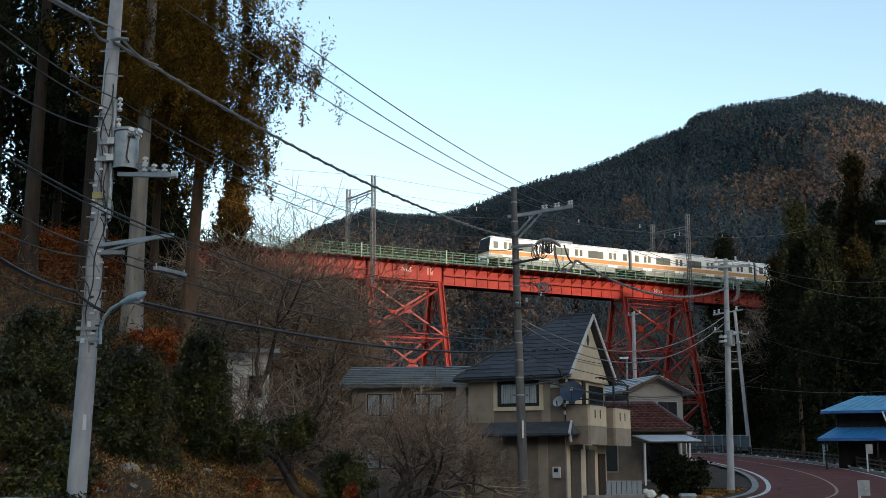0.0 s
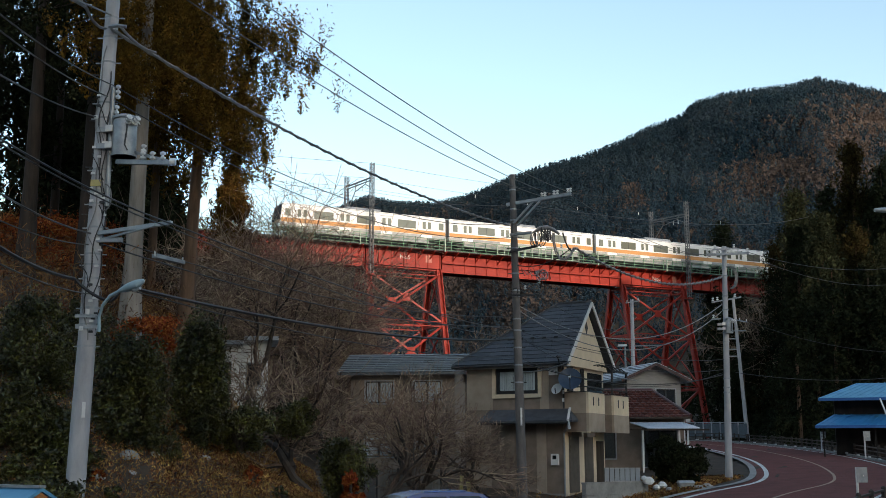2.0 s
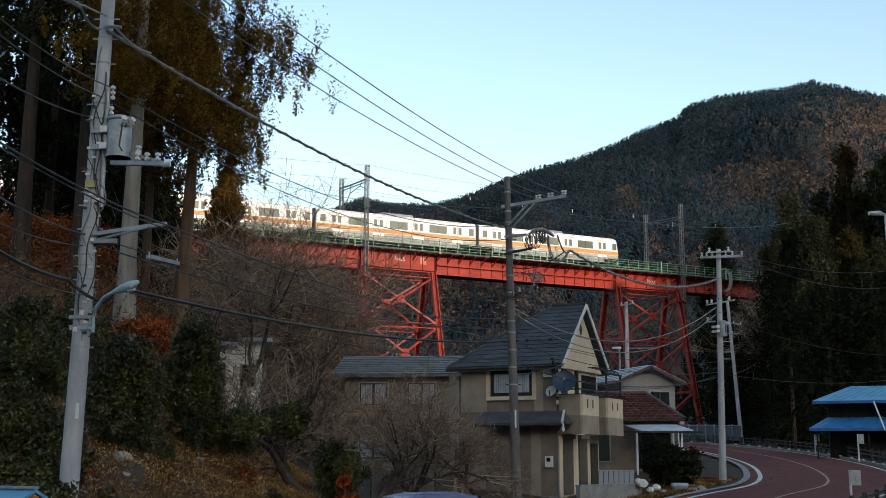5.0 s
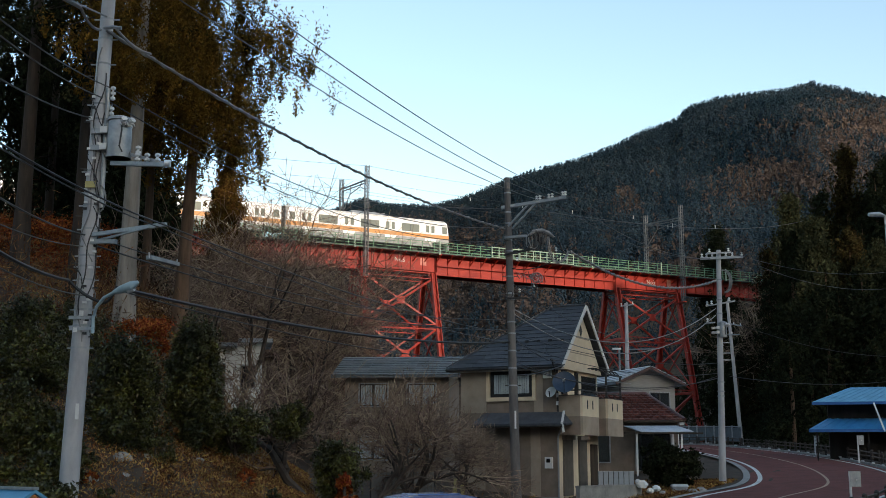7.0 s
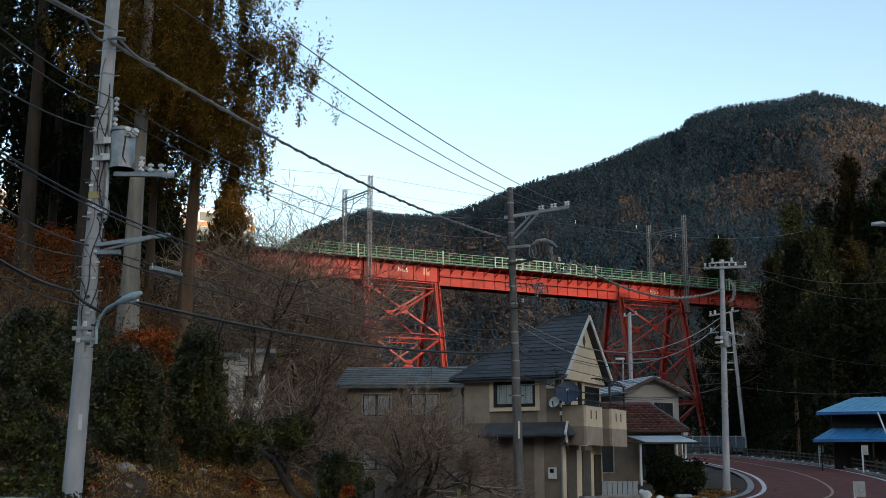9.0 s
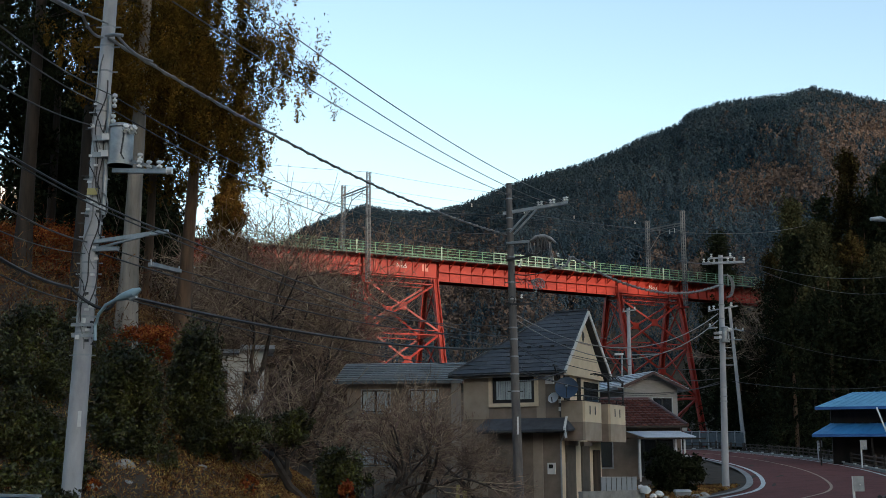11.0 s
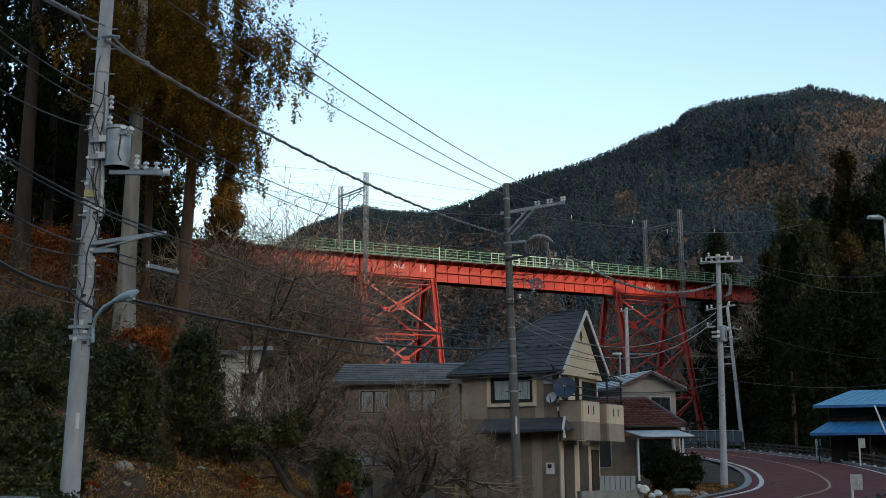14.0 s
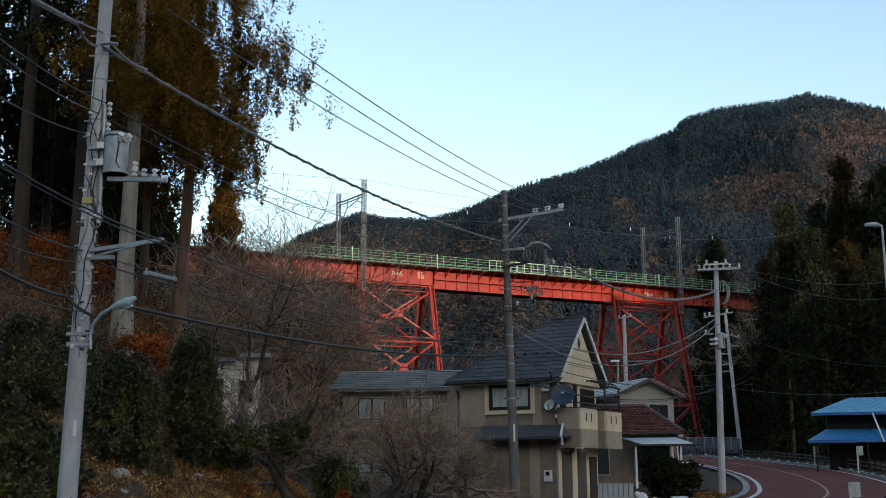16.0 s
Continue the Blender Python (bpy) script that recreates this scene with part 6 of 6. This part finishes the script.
def shrubs():
    g = "evergreen shrubs on the bank"
    lab = "dense evergreen shrub on the bank, leaves darkened for shade"
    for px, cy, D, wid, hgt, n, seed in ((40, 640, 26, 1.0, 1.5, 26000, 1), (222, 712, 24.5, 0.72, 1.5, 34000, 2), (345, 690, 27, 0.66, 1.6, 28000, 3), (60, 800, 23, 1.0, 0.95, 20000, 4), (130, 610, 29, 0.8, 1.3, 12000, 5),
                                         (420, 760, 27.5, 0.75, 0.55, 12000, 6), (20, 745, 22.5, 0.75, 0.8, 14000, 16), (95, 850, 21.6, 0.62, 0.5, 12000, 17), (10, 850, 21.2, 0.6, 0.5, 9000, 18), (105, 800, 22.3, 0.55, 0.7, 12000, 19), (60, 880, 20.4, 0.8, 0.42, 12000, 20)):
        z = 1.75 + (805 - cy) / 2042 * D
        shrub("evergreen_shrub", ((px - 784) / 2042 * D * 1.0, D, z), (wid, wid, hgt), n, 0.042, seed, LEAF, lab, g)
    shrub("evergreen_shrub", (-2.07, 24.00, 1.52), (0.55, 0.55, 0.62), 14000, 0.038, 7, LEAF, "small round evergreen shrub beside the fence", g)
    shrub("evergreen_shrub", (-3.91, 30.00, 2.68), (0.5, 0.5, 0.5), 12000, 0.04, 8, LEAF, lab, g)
    shrub("red_leaved_shrub", (-1.96, 23.50, 1.12), (0.3, 0.3, 0.3), 3000, 0.05, 9, RUSTLEAF, "small wine-red leaved shrub", "")
    r = "rust-leaved shrubs"
    shrub("rust_leaved_shrub", (-14.82, 40.00, 9.20), (2.0, 1.6, 1.1), 16000, 0.05, 10, RUSTLEAF, "shrub with rust-red autumn leaves under cedars", r)
    shrub("rust_leaved_shrub", (-8.20, 31.00, 4.97), (1.0, 0.8, 0.6), 9000, 0.04, 11, RUSTLEAF, "shrub with orange-brown dry leaves", r)
    shrub("rust_leaved_shrub", (-14.31, 44.00, 9.61), (1.6, 1.6, 1.2), 10000, 0.05, 13, RUSTLEAF, "shrub with rust-red autumn leaves under cedars", r)
    shrub("garden_shrub", (9.50, 48.00, 1.36), (0.95, 0.85, 0.85), 14000, 0.07, 14, CEDAR_DARK, "dark garden shrub beside the low wall", "garden shrubs")
    shrub("garden_shrub", (8.93, 49.00, 1.68), (0.6, 0.6, 0.9), 7000, 0.07, 15, CEDAR_DARK, "dark garden shrub beside the low wall", "garden shrubs")

    rng = random.Random(31)
    for k in range(22):
        D = rng.uniform(21, 27)
        px = rng.uniform(150, 590)
        x = (px - 784) / 2042 * D
        r = rng.uniform(0.12, 0.3)
        kind = k % 4
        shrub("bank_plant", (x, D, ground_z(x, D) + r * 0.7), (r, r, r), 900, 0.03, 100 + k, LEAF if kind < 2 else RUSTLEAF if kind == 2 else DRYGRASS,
              ("low green plant growing on the bank", "low green plant growing on the bank", "low plant with withered rust leaves", "tuft of withered yellow grass")[kind], "bank plants")
        if k % 2:
            x2, r2 = x + rng.uniform(-0.8, 0.8), rng.uniform(0.1, 0.22)
            s = Shape().tube([(0, 0, -r2 * 0.7), (0, 0, -r2 * 0.2), (0, 0, r2 * 0.3), (0, 0, r2 * 0.55)], [r2 * 0.8, r2 * 1.15, r2 * 0.9, r2 * 0.3], 8)
            s.v = [(a * rng.uniform(0.8, 1.2), b * rng.uniform(0.8, 1.2), c * rng.uniform(0.85, 1.15)) for a, b, c in s.v]
            single("bank_stone", s, CONCRETE, "weathered grey stone lying on the bank", "stone", pose(x2, D - 0.5, ground_z(x2, D - 0.5)), "bank stones")


shrubs()


def undergrowth():
    """Dry grass and litter on the bank, and low growth up the slopes."""
    rng = np.random.default_rng(5)
    n = 170000
    y = rng.uniform(17, 46, n)
    x = -1.0 - 0.17 * (y - 20) - rng.gamma(1.6, 2.4, n)
    z = height(x, y) + rng.uniform(0.0, 0.16, n)
    v, f = cards(np.stack([x, y, z], 1), 0.026, rng, 1.3, 3.0)
    tagged(new("dry_grass", quick_mesh("dry_grass", v, f, DRYGRASS)), "dry yellow-brown grass and litter on the bank", "grass", kind="stuff")
    n = 14000
    y = rng.uniform(43, 52, n)
    x = 9.0 + (y - 44) * 0.5 - rng.gamma(1.3, 1.2, n)
    z = height(x, y) + rng.uniform(0.0, 0.12, n)
    v, f = cards(np.stack([x, y, z], 1), 0.04, rng, 1.6, 3.0)
    tagged(new("verge_grass", quick_mesh("verge_grass", v, f, DRYGRASS)), "dry trodden grass on the verge inside the bend", "grass", kind="stuff")
    n = 110000
    y = rng.uniform(30, 120, n)
    x = -4.0 - 0.17 * (y - 20) + 4 * step(55, 110, y) - rng.gamma(1.5, 7.0, n)
    z = height(x, y) + rng.gamma(1.6, 0.45, n)
    v, f = cards(np.stack([x, y, z], 1), 0.035, rng, 1.5, 9.0)
    tagged(new("undergrowth", quick_mesh("undergrowth", v, f, BRUSH)), "brown leafless undergrowth on the wooded slope", "undergrowth", kind="stuff")
    n = 50000
    y = rng.uniform(84, 125, n)
    x = 26 + 0.09 * (y - 80) + rng.gamma(1.5, 7.0, n)
    z = height(x, y) + rng.gamma(1.6, 0.8, n)
    v, f = cards(np.stack([x, y, z], 1), 0.12, rng, 1.0, 3.0)
    tagged(new("bamboo_grass", quick_mesh("bamboo_grass", v, f, CEDAR_DARK)), "dark low evergreen growth at the wood's edge", "undergrowth", kind="stuff")


BRUSH = material("brown brushwood", (0.035, 0.02, 0.012), (0.26, 0.13, 0.065), 0.25, 0.95, stain=0.5, island=0.6, spec=0.0)
undergrowth()


def far_forest():
    """Trees on the mountains, each a jagged stack of tiers."""
    rng = np.random.default_rng(12)

    def build(name, n, mat, label, slim, keep):
        az = rng.uniform(-24, 30, n * 12)
        far = ridge_far(az)
        k = np.sqrt(rng.uniform(0.02, 1.12, n * 12))
        r = 190 + (far - 190) * k
        x, y = r * np.sin(np.radians(az)), r * np.cos(np.radians(az))
        ok = keep(az, r, k) & ((az > -9.5) | (r < 400))
        x, y, r = x[ok][:n], y[ok][:n], r[ok][:n]
        m = len(x)
        z = height(x, y)
        h = rng.uniform(5.5, 10, m) * (1.0 if slim else 0.75)
        w = h * (rng.uniform(0.22, 0.32, m) if slim else rng.uniform(0.4, 0.55, m))
        V = []
        # nearer trees carry more and smaller pieces
        for r0, r1, q, size in ((0, 300, 90, 0.4), (300, 450, 46, 0.6), (450, 1e9, 28, 0.85)):
            s = (r >= r0) & (r < r1)
            k = int(s.sum())
            if slim:
                # boughs hanging shingle-wise round a pointed crown
                up = rng.uniform(0, 1, (k, q)) ** 0.75
                a = rng.uniform(0, 6.283, (k, q))
                rad = w[s][:, None] * (1.03 - up) * rng.uniform(0.55, 1.1, (k, q))
                c = np.stack([x[s][:, None] + rad * np.cos(a), y[s][:, None] + rad * np.sin(a), z[s][:, None] + h[s][:, None] * (0.1 + 0.88 * up)], -1)
                a = a + rng.normal(0, 0.35, (k, q))
                long = size * rng.uniform(0.7, 1.5, (k, q, 1)) * (1.15 - 0.6 * up[..., None])
                side = np.stack([-np.sin(a), np.cos(a), rng.normal(0, 0.25, (k, q))], -1) * long * 0.55
                down = np.stack([0.55 * np.cos(a), 0.55 * np.sin(a), -0.85 + rng.normal(0, 0.25, (k, q))], -1) * long * 1.2
                V.append(np.stack([c - side, c + side, c + down], 2).reshape(-1, 3))
                continue
            up = rng.uniform(0, 1, (k, q))
            wide = np.sin(np.pi * np.clip(0.12 + 0.85 * up, 0, 1))
            a, rad = rng.uniform(0, 6.283, (k, q)), w[s][:, None] * wide * np.sqrt(rng.uniform(0.15, 1.0, (k, q)))
            c = np.stack([x[s][:, None] + rad * np.cos(a), y[s][:, None] + rad * np.sin(a), z[s][:, None] + h[s][:, None] * (0.06 + 0.92 * up)], -1)
            V.append(cards(c.reshape(-1, 3), size, rng, 1.3, 2.2)[0])
        V = np.concatenate(V)
        F = np.arange(len(V)).reshape(-1, 3)
        tagged(new(name, quick_mesh(name, V, F, mat)), label, "forest", kind="stuff")

    def brown(az, r, k):
        el = np.degrees(np.arctan2(height(r * np.sin(np.radians(az)), r * np.cos(np.radians(az))) + 5, r))
        p = 0.012 + 0.0 * az
        for a0, e0, wa, we, s in ((9.2, 12.9, 0.45, 0.35, 0.9), (17.6, 13.2, 3.2, 1.1, 0.8), (21.0, 15.2, 3.0, 1.3, 0.7), (0.5, 8.8, 4.5, 2.0, 0.93), (-4.0, 11.0, 2.5, 0.8, 0.35), (12.5, 9.5, 3.0, 1.2, 0.4)):
            p = np.maximum(p, s * np.exp(-((az - a0) / wa) ** 2 - ((el - e0) / we) ** 2))
        return rng.uniform(0, 1, az.shape) < p
    build("conifer_forest", 20000, FOREST, "conifer forest covering the mountain, tinted dark blue for haze and shade", True, lambda az, r, k: ~brown(az, r, k))
    build("leafless_forest", 6000, FORESTBROWN, "grey-brown leafless woodland patches on the mountain", False, lambda az, r, k: brown(az, r, k))


far_forest()


# ---- along the road ----
def low_wall_and_fence():
    w = thing("garden_wall", Matrix(), "low grey concrete garden wall below the house", "wall", kind="structure")
    a, b = Vector((4.98, 43.60, 0.70)), Vector((7.75, 46.40, 0.70))
    n = 5
    for k in range(n):
        p, q = a + (b - a) * (k / n), a + (b - a) * ((k + 0.99) / n)
        for z in (-0.22, -0.66):
            part("wall_block", Shape().beam(p + Vector((0, 0, z)), q + Vector((0, 0, z)), 0.2, 0.43), CONCRETE, w)
    part("wall_cap", Shape().beam(a, b, 0.26, 0.06), CONCRETE, w)
    f = thing("panel_fence", pose(*(6.12, 46.50, 0.70), 0, 0, 8), "fence of pale translucent panels on the garden wall", "fence")
    panel = Shape().box(0.01, 0.2, -0.01, 0.01, 0.04, 0.5).mesh("panel", FROST)
    for k in range(7):
        shared("panel", panel, f, pose(0.21 * k, 0, 0))
        part("fence_post", Shape().box(0.21 * k - 0.015, 0.21 * k + 0.01, -0.02, 0.02, -0.6, 0.54), DARKSTEEL, f)
    part("rail", Shape().box(0, 1.47, -0.02, 0.02, 0.5, 0.54), STEEL, f)
    part("rail", Shape().box(0, 1.47, -0.02, 0.02, 0.0, 0.04), STEEL, f)
    b = thing("wooden_fence", pose(*(-2.47, 40.00, 0.30), 0, 0, 4), "weathered grey board fence under the bare trees", "fence")
    board = Shape().box(0.004, 0.106, -0.012, 0.012, -0.6, 0.95).mesh("board", GREYWOOD)
    for k in range(20):
        shared("board", board, b, pose(0.11 * k, 0, 0.012 * (k * 7 % 3)))
    for z in (0.1, 0.7):
        part("rail", Shape().box(0, 2.2, 0.013, 0.05, z, z + 0.08), GREYWOOD, b)
    for x in (0.0, 0.72, 1.45, 2.18):
        part("post", Shape().box(x - 0.03, x + 0.03, -0.05, -0.013, -0.6, 1.0), DARKSTEEL, b)
    s = thing("yellow_sign_stand", pose(*(0.42, 40.00, 0.30)), "leaning yellow board by the fence", "sign")
    part("board", Shape().beam((-0.05, 0, -0.3), (0.0, 0, 0.75), 0.12, 0.03), YELLOW, s)
    part("board", Shape().beam((0.3, 0.1, -0.3), (0.22, 0.1, 0.55), 0.14, 0.03), YELLOW, s)


GREYWOOD = material("weathered grey boards", (0.16, 0.15, 0.135), (0.28, 0.265, 0.24), 5, 0.9, stretch=(1, 1, 0.15), spread=0.2)
low_wall_and_fence()


def road_rails():
    line = road_at(4.15)
    g = thing("road_fence", Matrix(), "dark brown post-and-rail fence along the road's bend", "fence")
    post = Shape().tube([(0, 0, -0.2), (0, 0, 0.8), (0, 0, 0.84)], [0.07, 0.07, 0.03], 8).mesh("post", FENCEBROWN)
    last = None
    for k in range(22, len(line) - 8, 2):
        p = line[k]
        shared("post", post, g, Matrix.Translation(p))
        if last is not None:
            for z in (0.25, 0.5, 0.72):
                part("rail", Shape().beam(last + Vector((0, 0, z)), p + Vector((0, 0, z)), 0.06), FENCEBROWN, g)
        last = p
    # far side: low delineators and kerb stones
    k_line = road_at(3.8)
    k = thing("kerb", Matrix(), "row of concrete kerb stones with white reflectors", "kerb", kind="structure")
    for i in range(30, len(k_line) - 1):
        a, b = k_line[i], k_line[i + 1]
        n = 2
        for j in range(n):
            p, q = a + (b - a) * (j / n), a + (b - a) * ((j + 0.93) / n)
            part("kerb_stone", Shape().beam(p + Vector((0, 0, 0.1)), q + Vector((0, 0, 0.1)), 0.16, 0.2), CONCRETE, k)
        if i % 2 == 0:
            part("reflector", Shape().beam(a + Vector((-0.1, 0, 0.24)), a + (b - a) * 0.3 + Vector((-0.1, 0, 0.24)), 0.08, 0.08), PORCELAIN, k, "white reflector")
    d_line = road_at(5.2)
    for i in range(40, len(d_line) - 4, 1):
        t = thing("bollard", Matrix.Translation(d_line[i]), "short dark roadside post on the outer bend", "post", "roadside posts")
        part("post", Shape().tube([(0, 0, -0.2), (0, 0, 0.75)], 0.06, 8), FENCEBROWN, t)


FENCEBROWN = material("dark brown fence paint", (0.028, 0.02, 0.016), (0.05, 0.038, 0.03), 5, 0.6)
road_rails()


def signs():
    def sign(p, h, w, plate, label, stripes=0, z0=None):
        x, y, z = p
        s = thing("road_sign", pose(x, y, z), label, "road sign", "roadside signs")
        part("post", Shape().tube([(0, 0, -0.2), (0, 0, h)], 0.045, 8), PORCELAIN, s, "white post")
        part("plate", Shape().box(-0.02, w, -0.06, -0.045, h - plate, h), STEEL, s, "grey back of a sign plate")
        part("plate_bolt", Shape().box(w * 0.55, w * 0.62, -0.075, -0.06, h - plate * 0.6, h - plate * 0.5), PORCELAIN, s)
        for k in range(stripes):
            part("bar", Shape().box(-0.06, 0.2, -0.065, -0.05, 0.35 + 0.2 * k, 0.45 + 0.2 * k), PORCELAIN, s, "white bar")
    sign((13.53, 39.14, 0.18), 1.15, 0.34, 0.5, "small square sign on a white post by the fence")
    sign((22.32, 63.00, 1.72), 1.25, 0.3, 0.5, "square sign on a white post at the outer bend")
    sign((23.81, 75.00, 2.18), 1.0, 0.28, 0.42, "blue and white striped marker post at the bend", 3)
    # bridge-end barrier beyond the bend
    b = thing("mesh_barrier", Matrix(), "blue-grey panel barrier beyond the road bend", "fence")
    a, e = Vector((21.48, 105.6, 3.26)), Vector((24.5, 96.0, 2.99))
    n = 7
    for k in range(n):
        p, q = a + (e - a) * (k / n), a + (e - a) * ((k + 1) / n)
        part("panel", Shape().beam(p + Vector((0, 0, 0.65)), q + Vector((0, 0, 0.7)), 0.03, 1.15), BARRIER, b)
        part("post", Shape().beam(q + Vector((0, -0.05, -0.4)), q + Vector((0, -0.05, 1.4)), 0.1), STEEL, b)
    part("top_rail", Shape().beam(a + Vector((0, -0.03, 1.33)), e + Vector((0, -0.03, 1.33)), 0.07), STEEL, b)
    # bin and rubble beside the shrub
    c = thing("storage_bin", pose(*(9.32, 46.50, 0.50)), "grey plastic storage bin beside the road", "bin")
    part("tub", Shape().hexa([(-0.26, -0.2, -0.25), (0.26, -0.2, -0.25), (0.26, 0.2, -0.25), (-0.26, 0.2, -0.25), (-0.3, -0.24, 0.15), (0.3, -0.24, 0.15), (0.3, 0.24, 0.15), (-0.3, 0.24, 0.15)]), STEEL, c)
    part("lid", Shape().hexa([(-0.33, -0.27, 0.15), (0.33, -0.27, 0.15), (0.33, 0.27, 0.15), (-0.33, 0.27, 0.15), (-0.28, -0.2, 0.24), (0.28, -0.2, 0.24), (0.28, 0.2, 0.24), (-0.28, 0.2, 0.24)]), BIN, c, "pale lid")
    for k, (p, r) in enumerate((((7.78, 46.00, 0.77), 0.2), ((8.08, 46.00, 0.51), 0.14), ((8.39, 46.50, 0.59), 0.17), ((7.60, 46.00, 0.86), 0.12), ((8.56, 46.00, 0.43), 0.12), ((9.73, 46.00, 0.38), 0.3), ((10.17, 46.50, 0.45), 0.28), ((9.47, 46.00, 0.12), 0.22))):
        rng = random.Random(k)
        s = Shape().tube([(0, 0, -r * 0.8), (0, 0, -r * 0.3), (0, 0, r * 0.3), (0, 0, r * 0.6)], [r * 0.8, r * 1.1, r * 0.9, r * 0.4], 7)
        s.v = [(x * rng.uniform(0.8, 1.2), y * rng.uniform(0.8, 1.2), z * rng.uniform(0.85, 1.15)) for x, y, z in s.v]
        single("stone", s, CONCRETE if k > 3 else CREAM, "pale rough stone at the garden's edge", "stone", pose(*p), "garden stones")


BARRIER = material("blue grey barrier mesh", (0.06, 0.085, 0.10), (0.11, 0.14, 0.16), 4, 0.6)
BIN = material("pale grey plastic", (0.36, 0.40, 0.42), (0.46, 0.50, 0.52), 4, 0.5)
signs()


def parked_car():
    c = thing("parked_car", pose(-0.02, 24.0, -0.31, 0, 0, 24) @ Matrix.Scale(0.93, 4), "blue estate car parked at the roadside", "car")
    # local x along the car
    side = [(-2.0, 0.35), (-2.02, 0.85), (-1.9, 0.98), (-1.15, 1.36), (-0.85, 1.42), (0.25, 1.43), (0.55, 1.38), (1.15, 0.96), (1.95, 0.82), (2.05, 0.6), (2.02, 0.35)]
    s = Shape()
    n = len(side)
    rows = []
    for y, sc in ((-0.82, 0), (-0.80, 1), (0.80, 1), (0.82, 0)):
        rows.append([(x, y if z < 1.0 else y * (1 - 0.32 * (z - 0.98) / 0.45), z) for x, z in side])
    for r in rows[1:3]:
        s.v += r
    s.f += [tuple(range(n)), tuple(range(2 * n - 1, n - 1, -1))]
    s.f += [(j, (j + 1) % n, n + (j + 1) % n, n + j) for j in range(n)]
    part("car_body", s, CARBLUE, c, "blue body", True)
    part("roof_panel", Shape().hexa([(-0.8, -0.5, 1.425), (0.25, -0.5, 1.435), (0.25, 0.5, 1.435), (-0.8, 0.5, 1.425), (-0.75, -0.45, 1.445), (0.2, -0.45, 1.455), (0.2, 0.45, 1.455), (-0.75, 0.45, 1.445)]), CARBLUE, c)
    for sg in (-1, 1):
        def y_at(z):
            return sg * (0.80 * (1 - 0.32 * (z - 0.98) / 0.45) + 0.012)
        for a, b, d, e in ((-1.15, -0.3, -0.9, -0.32), (-0.22, 0.85, -0.24, 0.45)):
            part("side_window", Shape().face((a, y_at(1.0), 1.0), (b, y_at(1.0), 1.0), (e, y_at(1.34), 1.34), (d, y_at(1.34), 1.34)), PANE, c, "dark side window")
        for x in (-1.25, 1.25):
            w = new("wheel")
            w.parent = c
            part("tyre", Shape().tube([(x, sg * 0.62, 0.31), (x, sg * 0.83, 0.31)], 0.31, 18), BLACK, w)
            part("rim", Shape().tube([(x, sg * 0.80, 0.31), (x, sg * 0.84, 0.31)], 0.19, 14), STEEL, w)
    part("windscreen", Shape().face((0.6, -0.55, 1.37), (1.12, -0.7, 1.0), (1.12, 0.7, 1.0), (0.6, 0.55, 1.37)), PANE, c, "windscreen").location = (0.02, 0, 0.012)
    part("rear_window", Shape().face((-1.15, -0.55, 1.345), (-1.75, -0.68, 1.05), (-1.75, 0.68, 1.05), (-1.15, 0.55, 1.345)), PANE, c, "rear window").location = (-0.02, 0, 0.015)
    part("aerial", Shape().tube([(0.1, 0, 1.44), (-0.05, 0, 1.5)], 0.012, 5), BLACK, c)


CARBLUE = material("glossy blue car paint", (0.015, 0.05, 0.22), (0.02, 0.07, 0.28), 2, 0.25, spec=0.6)
parked_car()


def small_hut():
    h = thing("small_hut", pose(-4.35, 12.5, 0.0, 0, 0, 58), "small orange hut with blue gabled roof", "hut")
    part("wall", Shape().prism([(-0.42, 0), (0.42, 0), (0.42, 1.12), (0, 1.36), (-0.42, 1.12)], "y", -0.02, 1.6), HUTORANGE, h, "orange wall")
    for sg in (-1, 1):
        part("roof_slope", Shape().hexa([(0, -0.04, 1.37), (sg * 0.56, -0.04, 1.06), (sg * 0.56, 1.7, 1.06), (0, 1.7, 1.37), (0, -0.04, 1.41), (sg * 0.58, -0.04, 1.09), (sg * 0.58, 1.7, 1.09), (0, 1.7, 1.41)]), BLUE, h, "blue roof slope")
    part("ridge_cap", Shape().beam((0, -0.045, 1.42), (0, 1.72, 1.42), 0.08, 0.03), STEEL, h)


HUTORANGE = material("orange painted board", (0.45, 0.16, 0.04), (0.60, 0.24, 0.07), 3, 0.7)
small_hut()


# ---- what moves ----
def motions():
    # nose of the train along the track, in metres from the bridge's reference point
    rows = []
    for t, u in ((0.0, 22.8), (0.5, 16.5), (1.0, 10.1), (1.5, 3.85), (2.0, -2.3), (3.5, -20.1), (7.0, -61.2), (9.0, -84.4), (16.0, -165.0)):
        rows.append((t, BRIDGE @ Matrix.Translation((u, 0, 0))))
    walk(train, rows)


motions()
